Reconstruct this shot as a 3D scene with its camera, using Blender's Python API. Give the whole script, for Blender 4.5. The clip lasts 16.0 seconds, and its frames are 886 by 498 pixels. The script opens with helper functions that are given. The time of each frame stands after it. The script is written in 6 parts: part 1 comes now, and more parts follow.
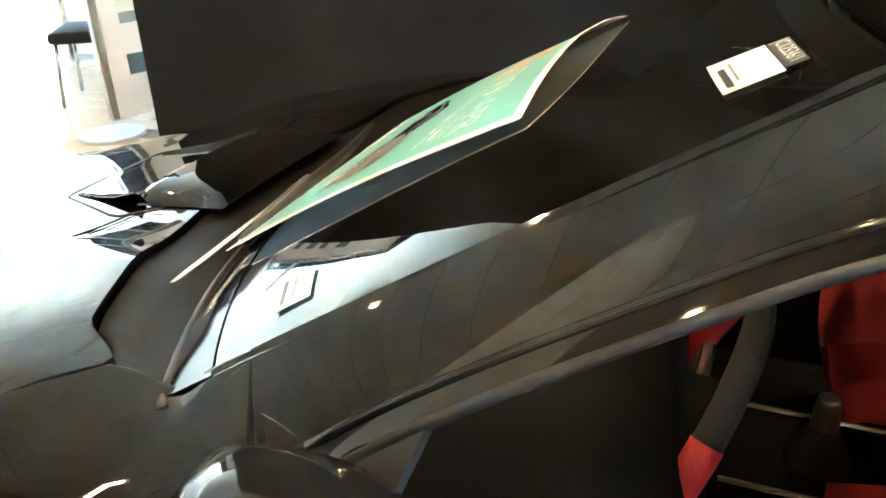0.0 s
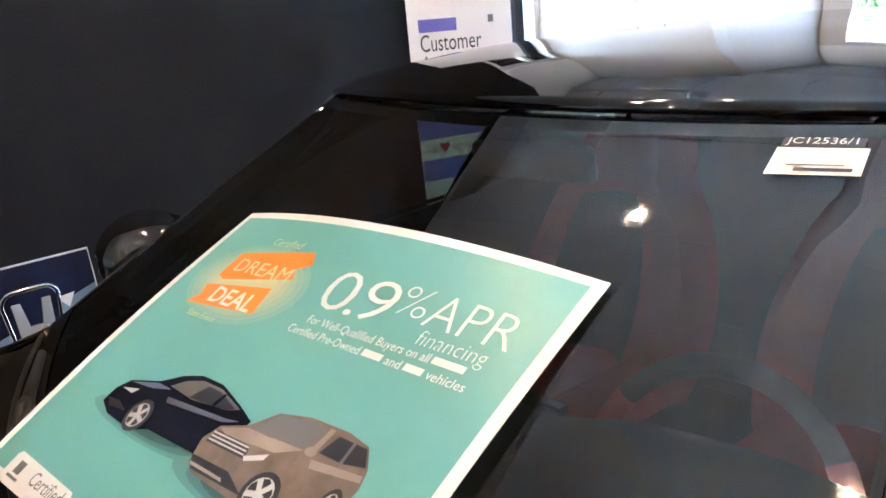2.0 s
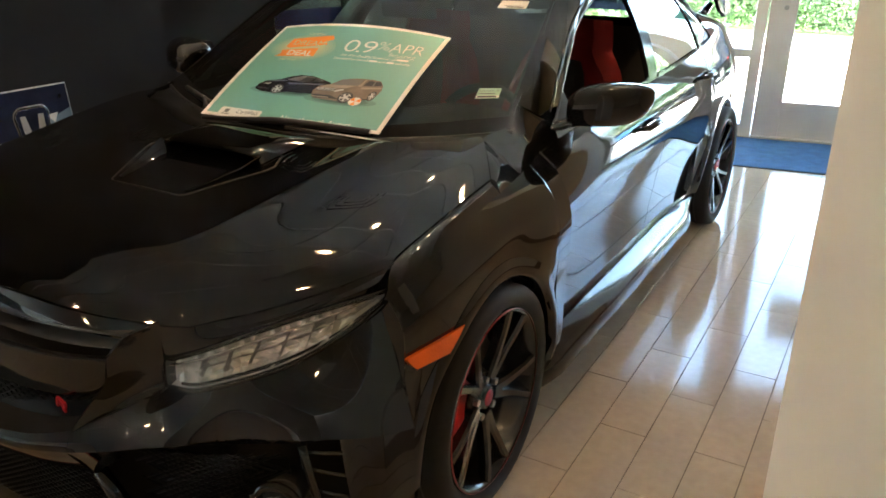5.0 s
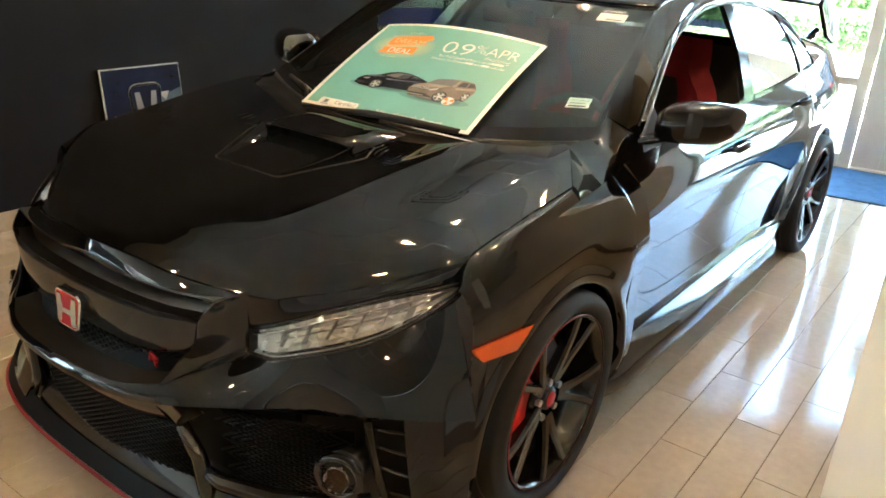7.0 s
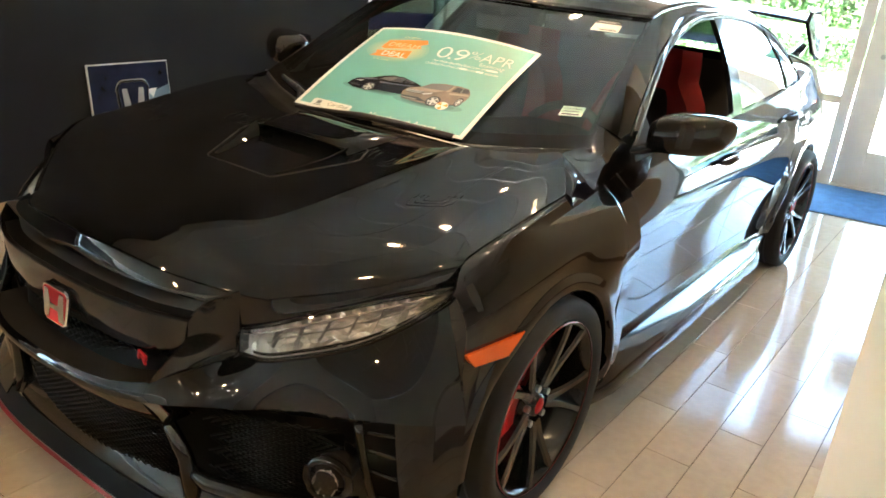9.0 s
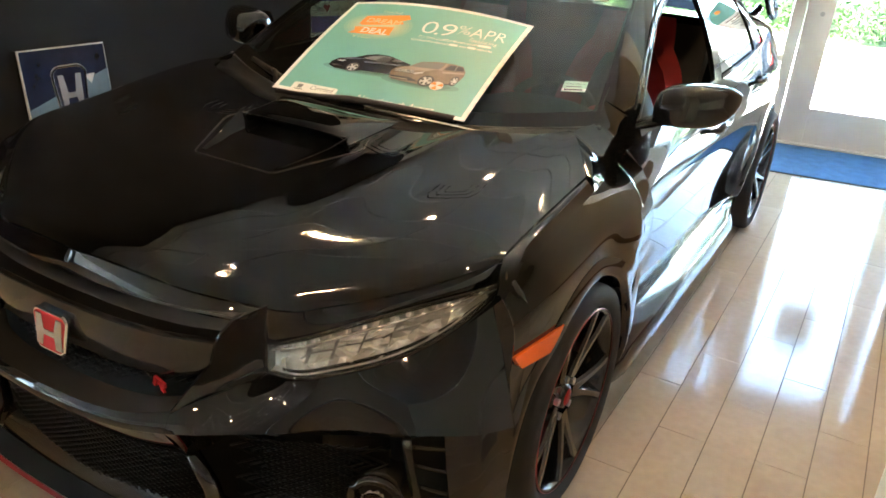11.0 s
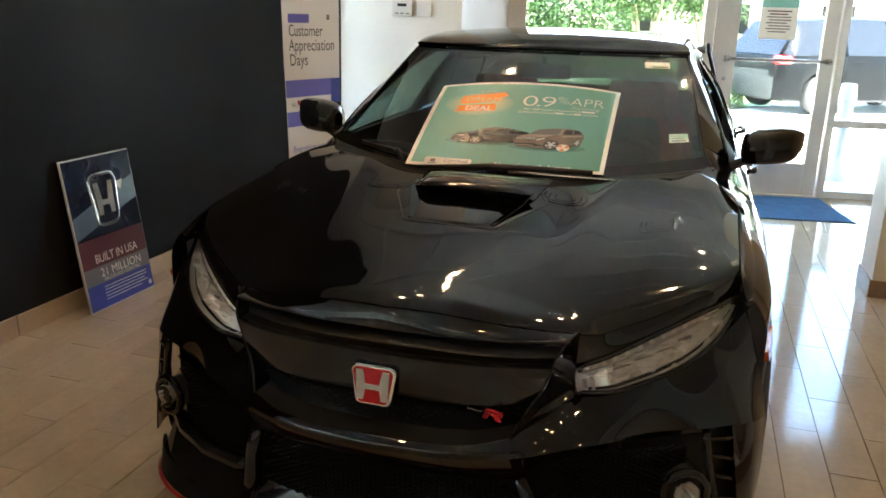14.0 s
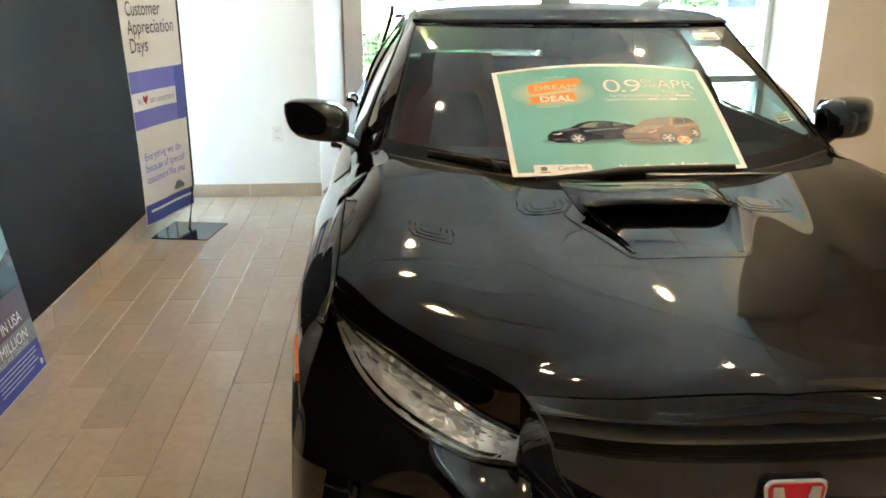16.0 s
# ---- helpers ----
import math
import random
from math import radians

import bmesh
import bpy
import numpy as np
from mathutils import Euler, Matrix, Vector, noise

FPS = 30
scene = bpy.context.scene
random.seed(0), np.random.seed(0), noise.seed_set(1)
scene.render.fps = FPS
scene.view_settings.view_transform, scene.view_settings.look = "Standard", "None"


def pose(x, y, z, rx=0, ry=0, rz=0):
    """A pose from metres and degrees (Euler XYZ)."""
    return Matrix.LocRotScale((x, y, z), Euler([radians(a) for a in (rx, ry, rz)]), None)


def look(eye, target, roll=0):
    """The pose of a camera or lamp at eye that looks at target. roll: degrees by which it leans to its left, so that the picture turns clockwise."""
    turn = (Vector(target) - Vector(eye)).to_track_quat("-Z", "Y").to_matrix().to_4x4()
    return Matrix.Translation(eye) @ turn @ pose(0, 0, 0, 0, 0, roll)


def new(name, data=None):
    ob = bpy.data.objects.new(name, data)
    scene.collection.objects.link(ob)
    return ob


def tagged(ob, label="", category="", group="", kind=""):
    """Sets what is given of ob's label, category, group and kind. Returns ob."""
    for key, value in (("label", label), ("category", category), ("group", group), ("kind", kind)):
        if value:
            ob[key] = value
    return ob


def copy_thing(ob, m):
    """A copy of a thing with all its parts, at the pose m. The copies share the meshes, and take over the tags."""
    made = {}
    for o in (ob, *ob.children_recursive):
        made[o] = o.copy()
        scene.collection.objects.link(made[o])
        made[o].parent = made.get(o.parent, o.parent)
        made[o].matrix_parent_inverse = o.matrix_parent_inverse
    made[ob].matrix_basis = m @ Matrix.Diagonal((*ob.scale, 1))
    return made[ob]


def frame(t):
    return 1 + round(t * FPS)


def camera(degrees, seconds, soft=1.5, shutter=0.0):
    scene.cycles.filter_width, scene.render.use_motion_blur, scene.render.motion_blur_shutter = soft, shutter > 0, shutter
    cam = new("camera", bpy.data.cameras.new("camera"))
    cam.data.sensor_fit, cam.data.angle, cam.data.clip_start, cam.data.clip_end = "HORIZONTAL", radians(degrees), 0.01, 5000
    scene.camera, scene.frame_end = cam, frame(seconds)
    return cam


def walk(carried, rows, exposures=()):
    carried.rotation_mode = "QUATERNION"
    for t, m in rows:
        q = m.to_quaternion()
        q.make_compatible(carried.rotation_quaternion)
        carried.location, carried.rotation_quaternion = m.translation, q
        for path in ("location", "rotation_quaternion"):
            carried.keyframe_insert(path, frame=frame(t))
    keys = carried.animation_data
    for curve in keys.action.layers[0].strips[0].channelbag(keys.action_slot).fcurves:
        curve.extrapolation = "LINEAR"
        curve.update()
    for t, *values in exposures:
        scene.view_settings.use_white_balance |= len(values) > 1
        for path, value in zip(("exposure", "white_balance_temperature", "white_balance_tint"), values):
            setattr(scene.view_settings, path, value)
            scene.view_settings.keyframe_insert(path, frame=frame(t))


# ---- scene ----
cam = camera(57.5, 16.0, soft=1.7)
PATH = [
    (0, (-0.109, 0.251, 1.46), (-0.887, 1.873, 0.584), -2.4),
    (0.5, (-0.374, 0.412, 1.43), (-0.843, 2.198, 0.662), -2.2),
    (1, (-0.612, 0.456, 1.459), (-0.526, 2.317, 0.732), -2.9),
    (1.5, (-0.859, 0.504, 1.467), (-0.041, 2.184, 0.754), -0.2),
    (2, (-1.074, 0.606, 1.479), (0.184, 2.053, 0.91), -4.6),
    (2.5, (-1.429, 0.479, 1.48), (0.135, 1.573, 0.881), -4.9),
    (3, (-1.773, 0.274, 1.487), (-0.074, 1.132, 0.873), -2.7),
    (3.5, (-2.101, 0.072, 1.482), (-0.379, 0.855, 0.833), -2.4),
    (4, (-2.477, -0.025, 1.484), (-0.776, 0.749, 0.773), -1.2),
    (4.5, (-2.683, -0.14, 1.502), (-1.017, 0.685, 0.765), 0.9),
    (5, (-2.793, -0.324, 1.531), (-1.205, 0.641, 0.79), 0.8),
    (7.5, (-2.853, -0.374, 1.549), (-1.379, 0.757, 0.808), 4.0),
    (8, (-2.859, -0.379, 1.554), (-1.373, 0.739, 0.817), 4.5),
    (8.5, (-2.868, -0.369, 1.552), (-1.377, 0.75, 0.828), 4.8),
    (9, (-2.871, -0.343, 1.536), (-1.36, 0.749, 0.813), 5.8),
    (11.5, (-2.915, -0.026, 1.528), (-1.277, 0.844, 0.779), 5.2),
    (12, (-3.032, -0.056, 1.529), (-1.332, 0.78, 0.888), 5.9),
    (12.5, (-3.262, -0.086, 1.544), (-1.539, 0.751, 0.969), 4.6),
    (13, (-3.448, 0.067, 1.524), (-1.709, 0.882, 0.968), 3.4),
    (13.5, (-3.587, 0.367, 1.486), (-1.824, 1.121, 0.92), 2.3),
    (14, (-3.575, 0.715, 1.446), (-1.757, 1.337, 0.893), 1.7),
    (14.5, (-3.562, 1.063, 1.478), (-1.697, 1.525, 0.923), 0.9),
    (15, (-3.544, 1.428, 1.487), (-1.641, 1.671, 0.921), 0.9),
    (15.5, (-3.352, 1.753, 1.452), (-1.44, 1.843, 0.873), 0.2),
    (16, (-3.145, 2.055, 1.45), (-1.245, 1.984, 0.831), 0.3),
]
SQUARE = pose(0, 0, 0, 0, 0, -2)
walk(cam, [(t, SQUARE @ look(eye, target, roll)) for t, eye, target, roll in PATH],
     exposures=[(0, 6.85, 6000, 2), (1.0, 6.8, 5750, 20), (1.5, 6.35, 5500, 28), (2.0, 6.0, 5400, 18), (2.5, 5.5, 5400, 19), (3.0, 4.5, 6500, 15), (3.5, 4.25, 6850, 13), (4.0, 4.3, 6900, 12), (4.5, 4.8, 6900, 12), (5.0, 5.1, 6700, 11), (7.3, 5.9, 6500, 8), (9.2, 5.9, 6500, 8),
                (11.5, 5.5, 6600, 11), (12.5, 4.5, 6800, 13), (14.0, 4.8, 6600, 11), (15.0, 5.2, 6400, 8), (16, 5.55, 6300, 4)])

# ---- light ----
world = bpy.data.worlds.new("sky")
scene.world = world
world.use_nodes = True
wn = world.node_tree.nodes
sky = wn.new("ShaderNodeTexSky")
sky.sky_type = 'NISHITA'
sky.sun_disc = False
sky.sun_elevation = radians(58)
sky.sun_rotation = radians(250)
wn["Background"].inputs[1].default_value = 0.15
world.node_tree.links.new(sky.outputs[0], wn["Background"].inputs[0])
sun = new("sun", bpy.data.lights.new("sun", 'SUN'))
sun.data.energy, sun.data.angle, sun.data.color = 5.0, radians(0.6), (1.0, 0.96, 0.90)
sun.matrix_world = look((0, 0, 20), (4.6, 8.0, 20 - 16))


# ---- materials ----
def material(name, colour, rough=0.5, metal=0.0, coat=0.0, spec=0.5, noise_scale=0.0, vary=0.0, bump=0.0, bump_scale=60.0, emit=0.0, emit_colour=None, rand=0.0, fine=0.0):
    """Principled surface with two scales of colour change and a fine relief."""
    m = bpy.data.materials.new(name)
    m.use_nodes = True
    nt = m.node_tree
    p = nt.nodes["Principled BSDF"]
    p.inputs["Base Color"].default_value = (*colour, 1)
    p.inputs["Roughness"].default_value = rough
    p.inputs["Metallic"].default_value = metal
    p.inputs["Coat Weight"].default_value = coat
    p.inputs["Coat Roughness"].default_value = 0.02
    p.inputs["Specular IOR Level"].default_value = spec
    if emit:
        p.inputs["Emission Color"].default_value = (*(emit_colour or colour), 1)
        p.inputs["Emission Strength"].default_value = emit
    co = nt.nodes.new("ShaderNodeTexCoord")
    source = None
    if vary:
        big = nt.nodes.new("ShaderNodeTexNoise")
        big.inputs["Scale"].default_value = noise_scale
        big.inputs["Detail"].default_value = 6
        nt.links.new(co.outputs["Object"], big.inputs["Vector"])
        ramp = nt.nodes.new("ShaderNodeMapRange")
        ramp.inputs["From Min"].default_value, ramp.inputs["From Max"].default_value = 0.3, 0.7
        ramp.inputs["To Min"].default_value, ramp.inputs["To Max"].default_value = 1 - vary, 1 + vary
        nt.links.new(big.outputs["Fac"], ramp.inputs["Value"])
        source = ramp.outputs[0]
        if fine:
            small = nt.nodes.new("ShaderNodeTexNoise")
            small.inputs["Scale"].default_value = noise_scale * 14
            small.inputs["Detail"].default_value = 3
            nt.links.new(co.outputs["Object"], small.inputs["Vector"])
            r2 = nt.nodes.new("ShaderNodeMapRange")
            r2.inputs["From Min"].default_value, r2.inputs["From Max"].default_value = 0.3, 0.7
            r2.inputs["To Min"].default_value, r2.inputs["To Max"].default_value = 1 - fine, 1 + fine
            nt.links.new(small.outputs["Fac"], r2.inputs["Value"])
            mul = nt.nodes.new("ShaderNodeMath")
            mul.operation = 'MULTIPLY'
            nt.links.new(source, mul.inputs[0])
            nt.links.new(r2.outputs[0], mul.inputs[1])
            source = mul.outputs[0]
    if rand:
        info = nt.nodes.new("ShaderNodeObjectInfo")
        r3 = nt.nodes.new("ShaderNodeMapRange")
        r3.inputs["To Min"].default_value, r3.inputs["To Max"].default_value = 1 - rand, 1 + rand
        nt.links.new(info.outputs["Random"], r3.inputs["Value"])
        if source:
            mul = nt.nodes.new("ShaderNodeMath")
            mul.operation = 'MULTIPLY'
            nt.links.new(source, mul.inputs[0])
            nt.links.new(r3.outputs[0], mul.inputs[1])
            source = mul.outputs[0]
        else:
            source = r3.outputs[0]
    if source:
        mix = nt.nodes.new("ShaderNodeVectorMath")
        mix.operation = 'SCALE'
        mix.inputs[0].default_value = colour
        nt.links.new(source, mix.inputs["Scale"])
        nt.links.new(mix.outputs[0], p.inputs["Base Color"])
    if bump:
        n = nt.nodes.new("ShaderNodeTexNoise")
        n.inputs["Scale"].default_value = bump_scale
        n.inputs["Detail"].default_value = 4
        nt.links.new(co.outputs["Object"], n.inputs["Vector"])
        b = nt.nodes.new("ShaderNodeBump")
        b.inputs["Strength"].default_value = bump
        b.inputs["Distance"].default_value = 0.01
        nt.links.new(n.outputs["Fac"], b.inputs["Height"])
        nt.links.new(b.outputs[0], p.inputs["Normal"])
    return m


def glass(name, tint, rough=0.0, gloss=1.0, ior=1.75):
    """Pane of glass: tinted see-through with the gloss of its two faces together, growing at grazing angles."""
    m = bpy.data.materials.new(name)
    m.use_nodes = True
    nt = m.node_tree
    nt.nodes.remove(nt.nodes["Principled BSDF"])
    out = nt.nodes["Material Output"]
    clear = nt.nodes.new("ShaderNodeBsdfTransparent")
    clear.inputs[0].default_value = (*tint, 1)
    shine = nt.nodes.new("ShaderNodeBsdfGlossy")
    shine.inputs["Roughness"].default_value = rough
    shine.inputs["Color"].default_value = (gloss, gloss, gloss, 1)
    fres = nt.nodes.new("ShaderNodeFresnel")
    fres.inputs["IOR"].default_value = ior
    mix = nt.nodes.new("ShaderNodeMixShader")
    nt.links.new(fres.outputs[0], mix.inputs[0])
    nt.links.new(clear.outputs[0], mix.inputs[1])
    nt.links.new(shine.outputs[0], mix.inputs[2])
    nt.links.new(mix.outputs[0], out.inputs[0])
    return m


M = dict(
    paint=material("black_paint", (0.0016, 0.0016, 0.0018), 0.035, 0, 0.0, 0.55),
    gloss_black=material("gloss_black", (0.006, 0.006, 0.006), 0.07),
    trim=material("black_plastic", (0.012, 0.012, 0.013), 0.45, bump=0.05, bump_scale=400),
    mesh=material("dark_mesh_plastic", (0.002, 0.002, 0.002), 0.55, spec=0.12),
    cowl=material("cowl_plastic", (0.004, 0.004, 0.004), 0.5, spec=0.12, bump=0.1, bump_scale=200),
    rubber=material("tyre_rubber", (0.012, 0.012, 0.012), 0.75, vary=0.2, noise_scale=8, bump=0.1, bump_scale=200),
    rim=material("dark_rim_paint", (0.007, 0.007, 0.008), 0.22, 0.1, 0.2),
    redline=material("red_accent", (0.22, 0.008, 0.008), 0.35),
    caliper=material("red_caliper_paint", (0.5, 0.008, 0.008), 0.3, 0, 0.4),
    steel=material("brushed_steel", (0.45, 0.45, 0.46), 0.3, 1.0),
    chrome=material("chrome", (0.75, 0.75, 0.76), 0.08, 1.0),
    silver=material("silver_trim", (0.5, 0.49, 0.47), 0.25, 0.9),
    badge_red=material("badge_red", (0.34, 0.006, 0.008), 0.45, 0, 0.0, 0.3),
    lens_amber=material("amber_lens", (0.75, 0.10, 0.008), 0.2, 0, 0.8, bump=0.3, bump_scale=150),
    reflector=material("lamp_reflector", (0.92, 0.93, 0.94), 0.12, 0.55, bump=0.35, bump_scale=60),
    lamp_cell=material("lamp_cell_chrome", (0.86, 0.87, 0.88), 0.10, 0.5, bump=0.3, bump_scale=60),
    lamp_back=material("lamp_housing", (0.42, 0.43, 0.44), 0.25, 0.5, bump=0.8, bump_scale=60),
    windscreen=glass("windscreen_glass", (0.22, 0.29, 0.26), ior=1.74),
    sideglass=glass("side_glass", (0.66, 0.76, 0.72)),
    privacy=glass("privacy_glass", (0.10, 0.12, 0.11)),
    clearglass=glass("clear_glass", (0.86, 0.90, 0.88), ior=1.5),
    lensglass=glass("lens_glass", (0.96, 0.965, 0.97), ior=1.55),
    seat_red=material("red_seat_cloth", (0.26, 0.008, 0.011), 0.8, vary=0.15, noise_scale=10, bump=0.25, bump_scale=500),
    seat_black=material("black_seat_cloth", (0.012, 0.012, 0.013), 0.85, bump=0.2, bump_scale=400),
    dash=material("dark_soft_plastic", (0.003, 0.0032, 0.0034), 0.7, spec=0.1, bump=0.2, bump_scale=500),
    red_leather=material("red_leather", (0.4, 0.01, 0.012), 0.5, bump=0.15, bump_scale=300),
    tile=material("beige_floor_tile", (0.47, 0.395, 0.300), 0.10, vary=0.10, noise_scale=2.2, fine=0.05, rand=0.06, bump=0.02, bump_scale=20),
    grout=material("dark_grout", (0.12, 0.095, 0.07), 0.9, vary=0.2, noise_scale=6),
    blackwall=material("charcoal_wall_paint", (0.0105, 0.011, 0.012), 0.6, spec=0.14, vary=0.12, noise_scale=0.8, bump=0.05, bump_scale=250),
    whitewall=material("white_wall_paint", (0.82, 0.81, 0.79), 0.6, vary=0.03, noise_scale=1.0, bump=0.06, bump_scale=220),
    tanwall=material("tan_wall_paint", (0.70, 0.64, 0.55), 0.6, vary=0.04, noise_scale=1.0, bump=0.06, bump_scale=220),
    basetile=material("tan_base_tile", (0.46, 0.36, 0.26), 0.3, vary=0.12, noise_scale=3, fine=0.05),
    basebrown=material("brown_base_tile", (0.26, 0.17, 0.11), 0.35, vary=0.12, noise_scale=3, fine=0.05),
    ceiling=material("ceiling_paint", (0.71, 0.70, 0.675), 0.8, vary=0.04, noise_scale=1.5, bump=0.1, bump_scale=120),
    frame=material("aluminium_frame", (0.52, 0.50, 0.47), 0.42, 0.35, vary=0.05, noise_scale=4),
    mat=material("blue_carpet", (0.035, 0.13, 0.30), 0.95, vary=0.18, noise_scale=12, fine=0.15, bump=0.6, bump_scale=300),
    white_plastic=material("white_plastic", (0.75, 0.74, 0.72), 0.4),
    grey_plastic=material("grey_plastic", (0.3, 0.3, 0.3), 0.45),
    lamp=material("downlight_glow", (1, 0.8, 0.55), 0.5, emit=20.0, emit_colour=(1.0, 0.66, 0.34)),
    teal=material("teal_print", (0.165, 0.435, 0.41), 0.32, vary=0.04, noise_scale=3),
    paper=material("white_paper", (0.80, 0.79, 0.76), 0.45),
    orange=material("orange_print", (0.85, 0.27, 0.03), 0.4),
    glow_print=material("pale_yellow_print", (0.55, 0.62, 0.42), 0.4),
    navy=material("navy_print", (0.010, 0.014, 0.035), 0.25, vary=0.3, noise_scale=8),
    print_blue=material("blue_print", (0.04, 0.06, 0.35), 0.5),
    print_purple=material("violet_blue_print", (0.13, 0.12, 0.5), 0.5),
    print_dark=material("dark_print", (0.03, 0.035, 0.05), 0.4),
    print_grey=material("grey_print", (0.16, 0.17, 0.18), 0.35),
    print_maroon=material("maroon_print", (0.09, 0.018, 0.025), 0.35),
    print_light=material("light_print", (0.6, 0.62, 0.64), 0.4),
    print_steel=material("steel_blue_print", (0.10, 0.16, 0.22), 0.3, vary=0.3, noise_scale=6),
    mint=material("mint_sticker", (0.42, 0.62, 0.50), 0.4),
    taupe=material("taupe_print", (0.19, 0.155, 0.13), 0.35, vary=0.25, noise_scale=30),
    print_silver=material("silver_print", (0.26, 0.28, 0.30), 0.35),
    print_sand=material("sand_print", (0.34, 0.29, 0.25), 0.35, vary=0.15, noise_scale=20),
    print_slate=material("slate_blue_print", (0.10, 0.115, 0.17), 0.3),
    cloth=material("banner_cloth", (0.74, 0.73, 0.72), 0.7, bump=0.05, bump_scale=30),
    pavement=material("sunlit_concrete", (0.66, 0.64, 0.60), 0.85, vary=0.10, noise_scale=0.6, fine=0.08, bump=0.2, bump_scale=40),
    grass=material("grass_blades", (0.09, 0.15, 0.035), 0.7, vary=0.4, noise_scale=1.5),
    leaf=material("hedge_leaf", (0.030, 0.062, 0.018), 0.55, spec=0.25, vary=0.45, noise_scale=5),
    leaf2=material("tree_leaf", (0.046, 0.085, 0.026), 0.55, spec=0.25, vary=0.45, noise_scale=3),
    bark=material("pale_bark", (0.30, 0.22, 0.15), 0.85, vary=0.3, noise_scale=8, bump=0.4, bump_scale=40),
    suv=material("dark_slate_paint", (0.0022, 0.0025, 0.003), 0.35, 0.0, 0.0, 0.06),
    bluecar=material("sky_blue_paint", (0.12, 0.32, 0.55), 0.25, 0.1, 1.0),
    whitecar=material("white_paint", (0.75, 0.75, 0.75), 0.25, 0, 1.0),
    taillight=material("red_tail_lens", (0.45, 0.01, 0.01), 0.2, 0, 0.8),
)

for k in range(3):
    f = 0.75 - 0.22 * k
    M["shade_%d" % k] = material("shade_print_%d" % k, (0.165 * f, 0.42 * f, 0.40 * f), 0.35)
for k in range(6):
    f = (k + 1) / 7
    M["glow_%d" % k] = material("glow_print_%d" % k, (0.165 + 0.45 * f, 0.435 + 0.15 * f, 0.41 - 0.06 * f), 0.32)

# ---- building helpers ----
def mesh_from(name, verts, faces, smooth=True):
    me = bpy.data.meshes.new(name)
    me.from_pydata([tuple(map(float, v)) for v in verts], [], [tuple(int(i) for i in f) for f in faces])
    me.update()
    if smooth:
        me.polygons.foreach_set("use_smooth", [True] * len(me.polygons))
    return me


def raw(name, verts, faces, mat, parent=None, smooth=True, label=""):
    me = mesh_from(name, verts, faces, smooth)
    me.materials.append(mat)
    ob = new(name, me)
    if parent is not None:
        ob.parent = parent
    if label:
        ob["label"] = label
    return ob


def part(name, bm, mat, parent=None, label="", smooth=False):
    me = bpy.data.meshes.new(name)
    bm.normal_update()
    bm.to_mesh(me)
    bm.free()
    if smooth:
        me.polygons.foreach_set("use_smooth", [True] * len(me.polygons))
    me.materials.append(mat)
    ob = new(name, me)
    if parent is not None:
        ob.parent = parent
    if label:
        ob["label"] = label
    return ob


def empty(name, m, label="", category="", group="", kind=""):
    e = new(name)
    e.empty_display_size = 0.1
    e.matrix_world = m
    return tagged(e, label, category, group, kind)


def box_bm(lo, hi, bevel=0.0, bm=None, seg=2):
    b = bmesh.new()
    bmesh.ops.create_cube(b, size=1.0)
    lo, hi = Vector(lo), Vector(hi)
    c, s = (lo + hi) / 2, hi - lo
    for v in b.verts:
        v.co = Vector((v.co.x * s.x, v.co.y * s.y, v.co.z * s.z)) + c
    if bevel:
        bmesh.ops.bevel(b, geom=list(b.edges), offset=bevel, segments=seg, affect='EDGES', profile=0.5)
    if bm is None:
        return b
    me = bpy.data.meshes.new("tmp")
    b.to_mesh(me)
    b.free()
    bm.from_mesh(me)
    bpy.data.meshes.remove(me)
    return bm


def moved(bm, m):
    bmesh.ops.transform(bm, matrix=m, verts=bm.verts)
    return bm


def joined(*bms):
    out = bmesh.new()
    for b in bms:
        me = bpy.data.meshes.new("tmp")
        b.to_mesh(me)
        b.free()
        out.from_mesh(me)
        bpy.data.meshes.remove(me)
    return out


def cyl_bm(r, depth, seg=32, r2=None, bevel=0.0):
    b = bmesh.new()
    bmesh.ops.create_cone(b, cap_ends=True, segments=seg, radius1=r, radius2=r if r2 is None else r2, depth=depth)
    if bevel:
        es = [e for e in b.edges if abs(e.verts[0].co.z - e.verts[1].co.z) < 1e-6]
        bmesh.ops.bevel(b, geom=es, offset=bevel, segments=2, affect='EDGES', profile=0.5)
    return b


def tube(points, r, seg=8, closed=False):
    """A round bar along a line of points; r may be a list."""
    pts = [Vector(p) for p in points]
    n = len(pts)
    rs = r if isinstance(r, (list, tuple)) else [r] * n
    verts, faces = [], []
    for i, p in enumerate(pts):
        a = pts[(i - 1) % n] if (closed or i > 0) else p
        b = pts[(i + 1) % n] if (closed or i < n - 1) else p
        d = (b - a).normalized()
        up = Vector((0, 0, 1)) if abs(d.z) < 0.9 else Vector((1, 0, 0))
        s = d.cross(up).normalized()
        u = s.cross(d)
        for k in range(seg):
            w = 2 * math.pi * k / seg
            verts.append(p + rs[i] * (math.cos(w) * s + math.sin(w) * u))
    m = n if closed else n - 1
    for i in range(m):
        for k in range(seg):
            a, b = i * seg + k, i * seg + (k + 1) % seg
            c, d = ((i + 1) % n) * seg + (k + 1) % seg, ((i + 1) % n) * seg + k
            faces.append((a, b, c, d))
    if not closed:
        faces.append(tuple(range(seg))[::-1])
        faces.append(tuple((n - 1) * seg + k for k in range(seg)))
    bm = bmesh.new()
    vs = [bm.verts.new(v) for v in verts]
    for f in faces:
        bm.faces.new([vs[i] for i in f])
    return bm


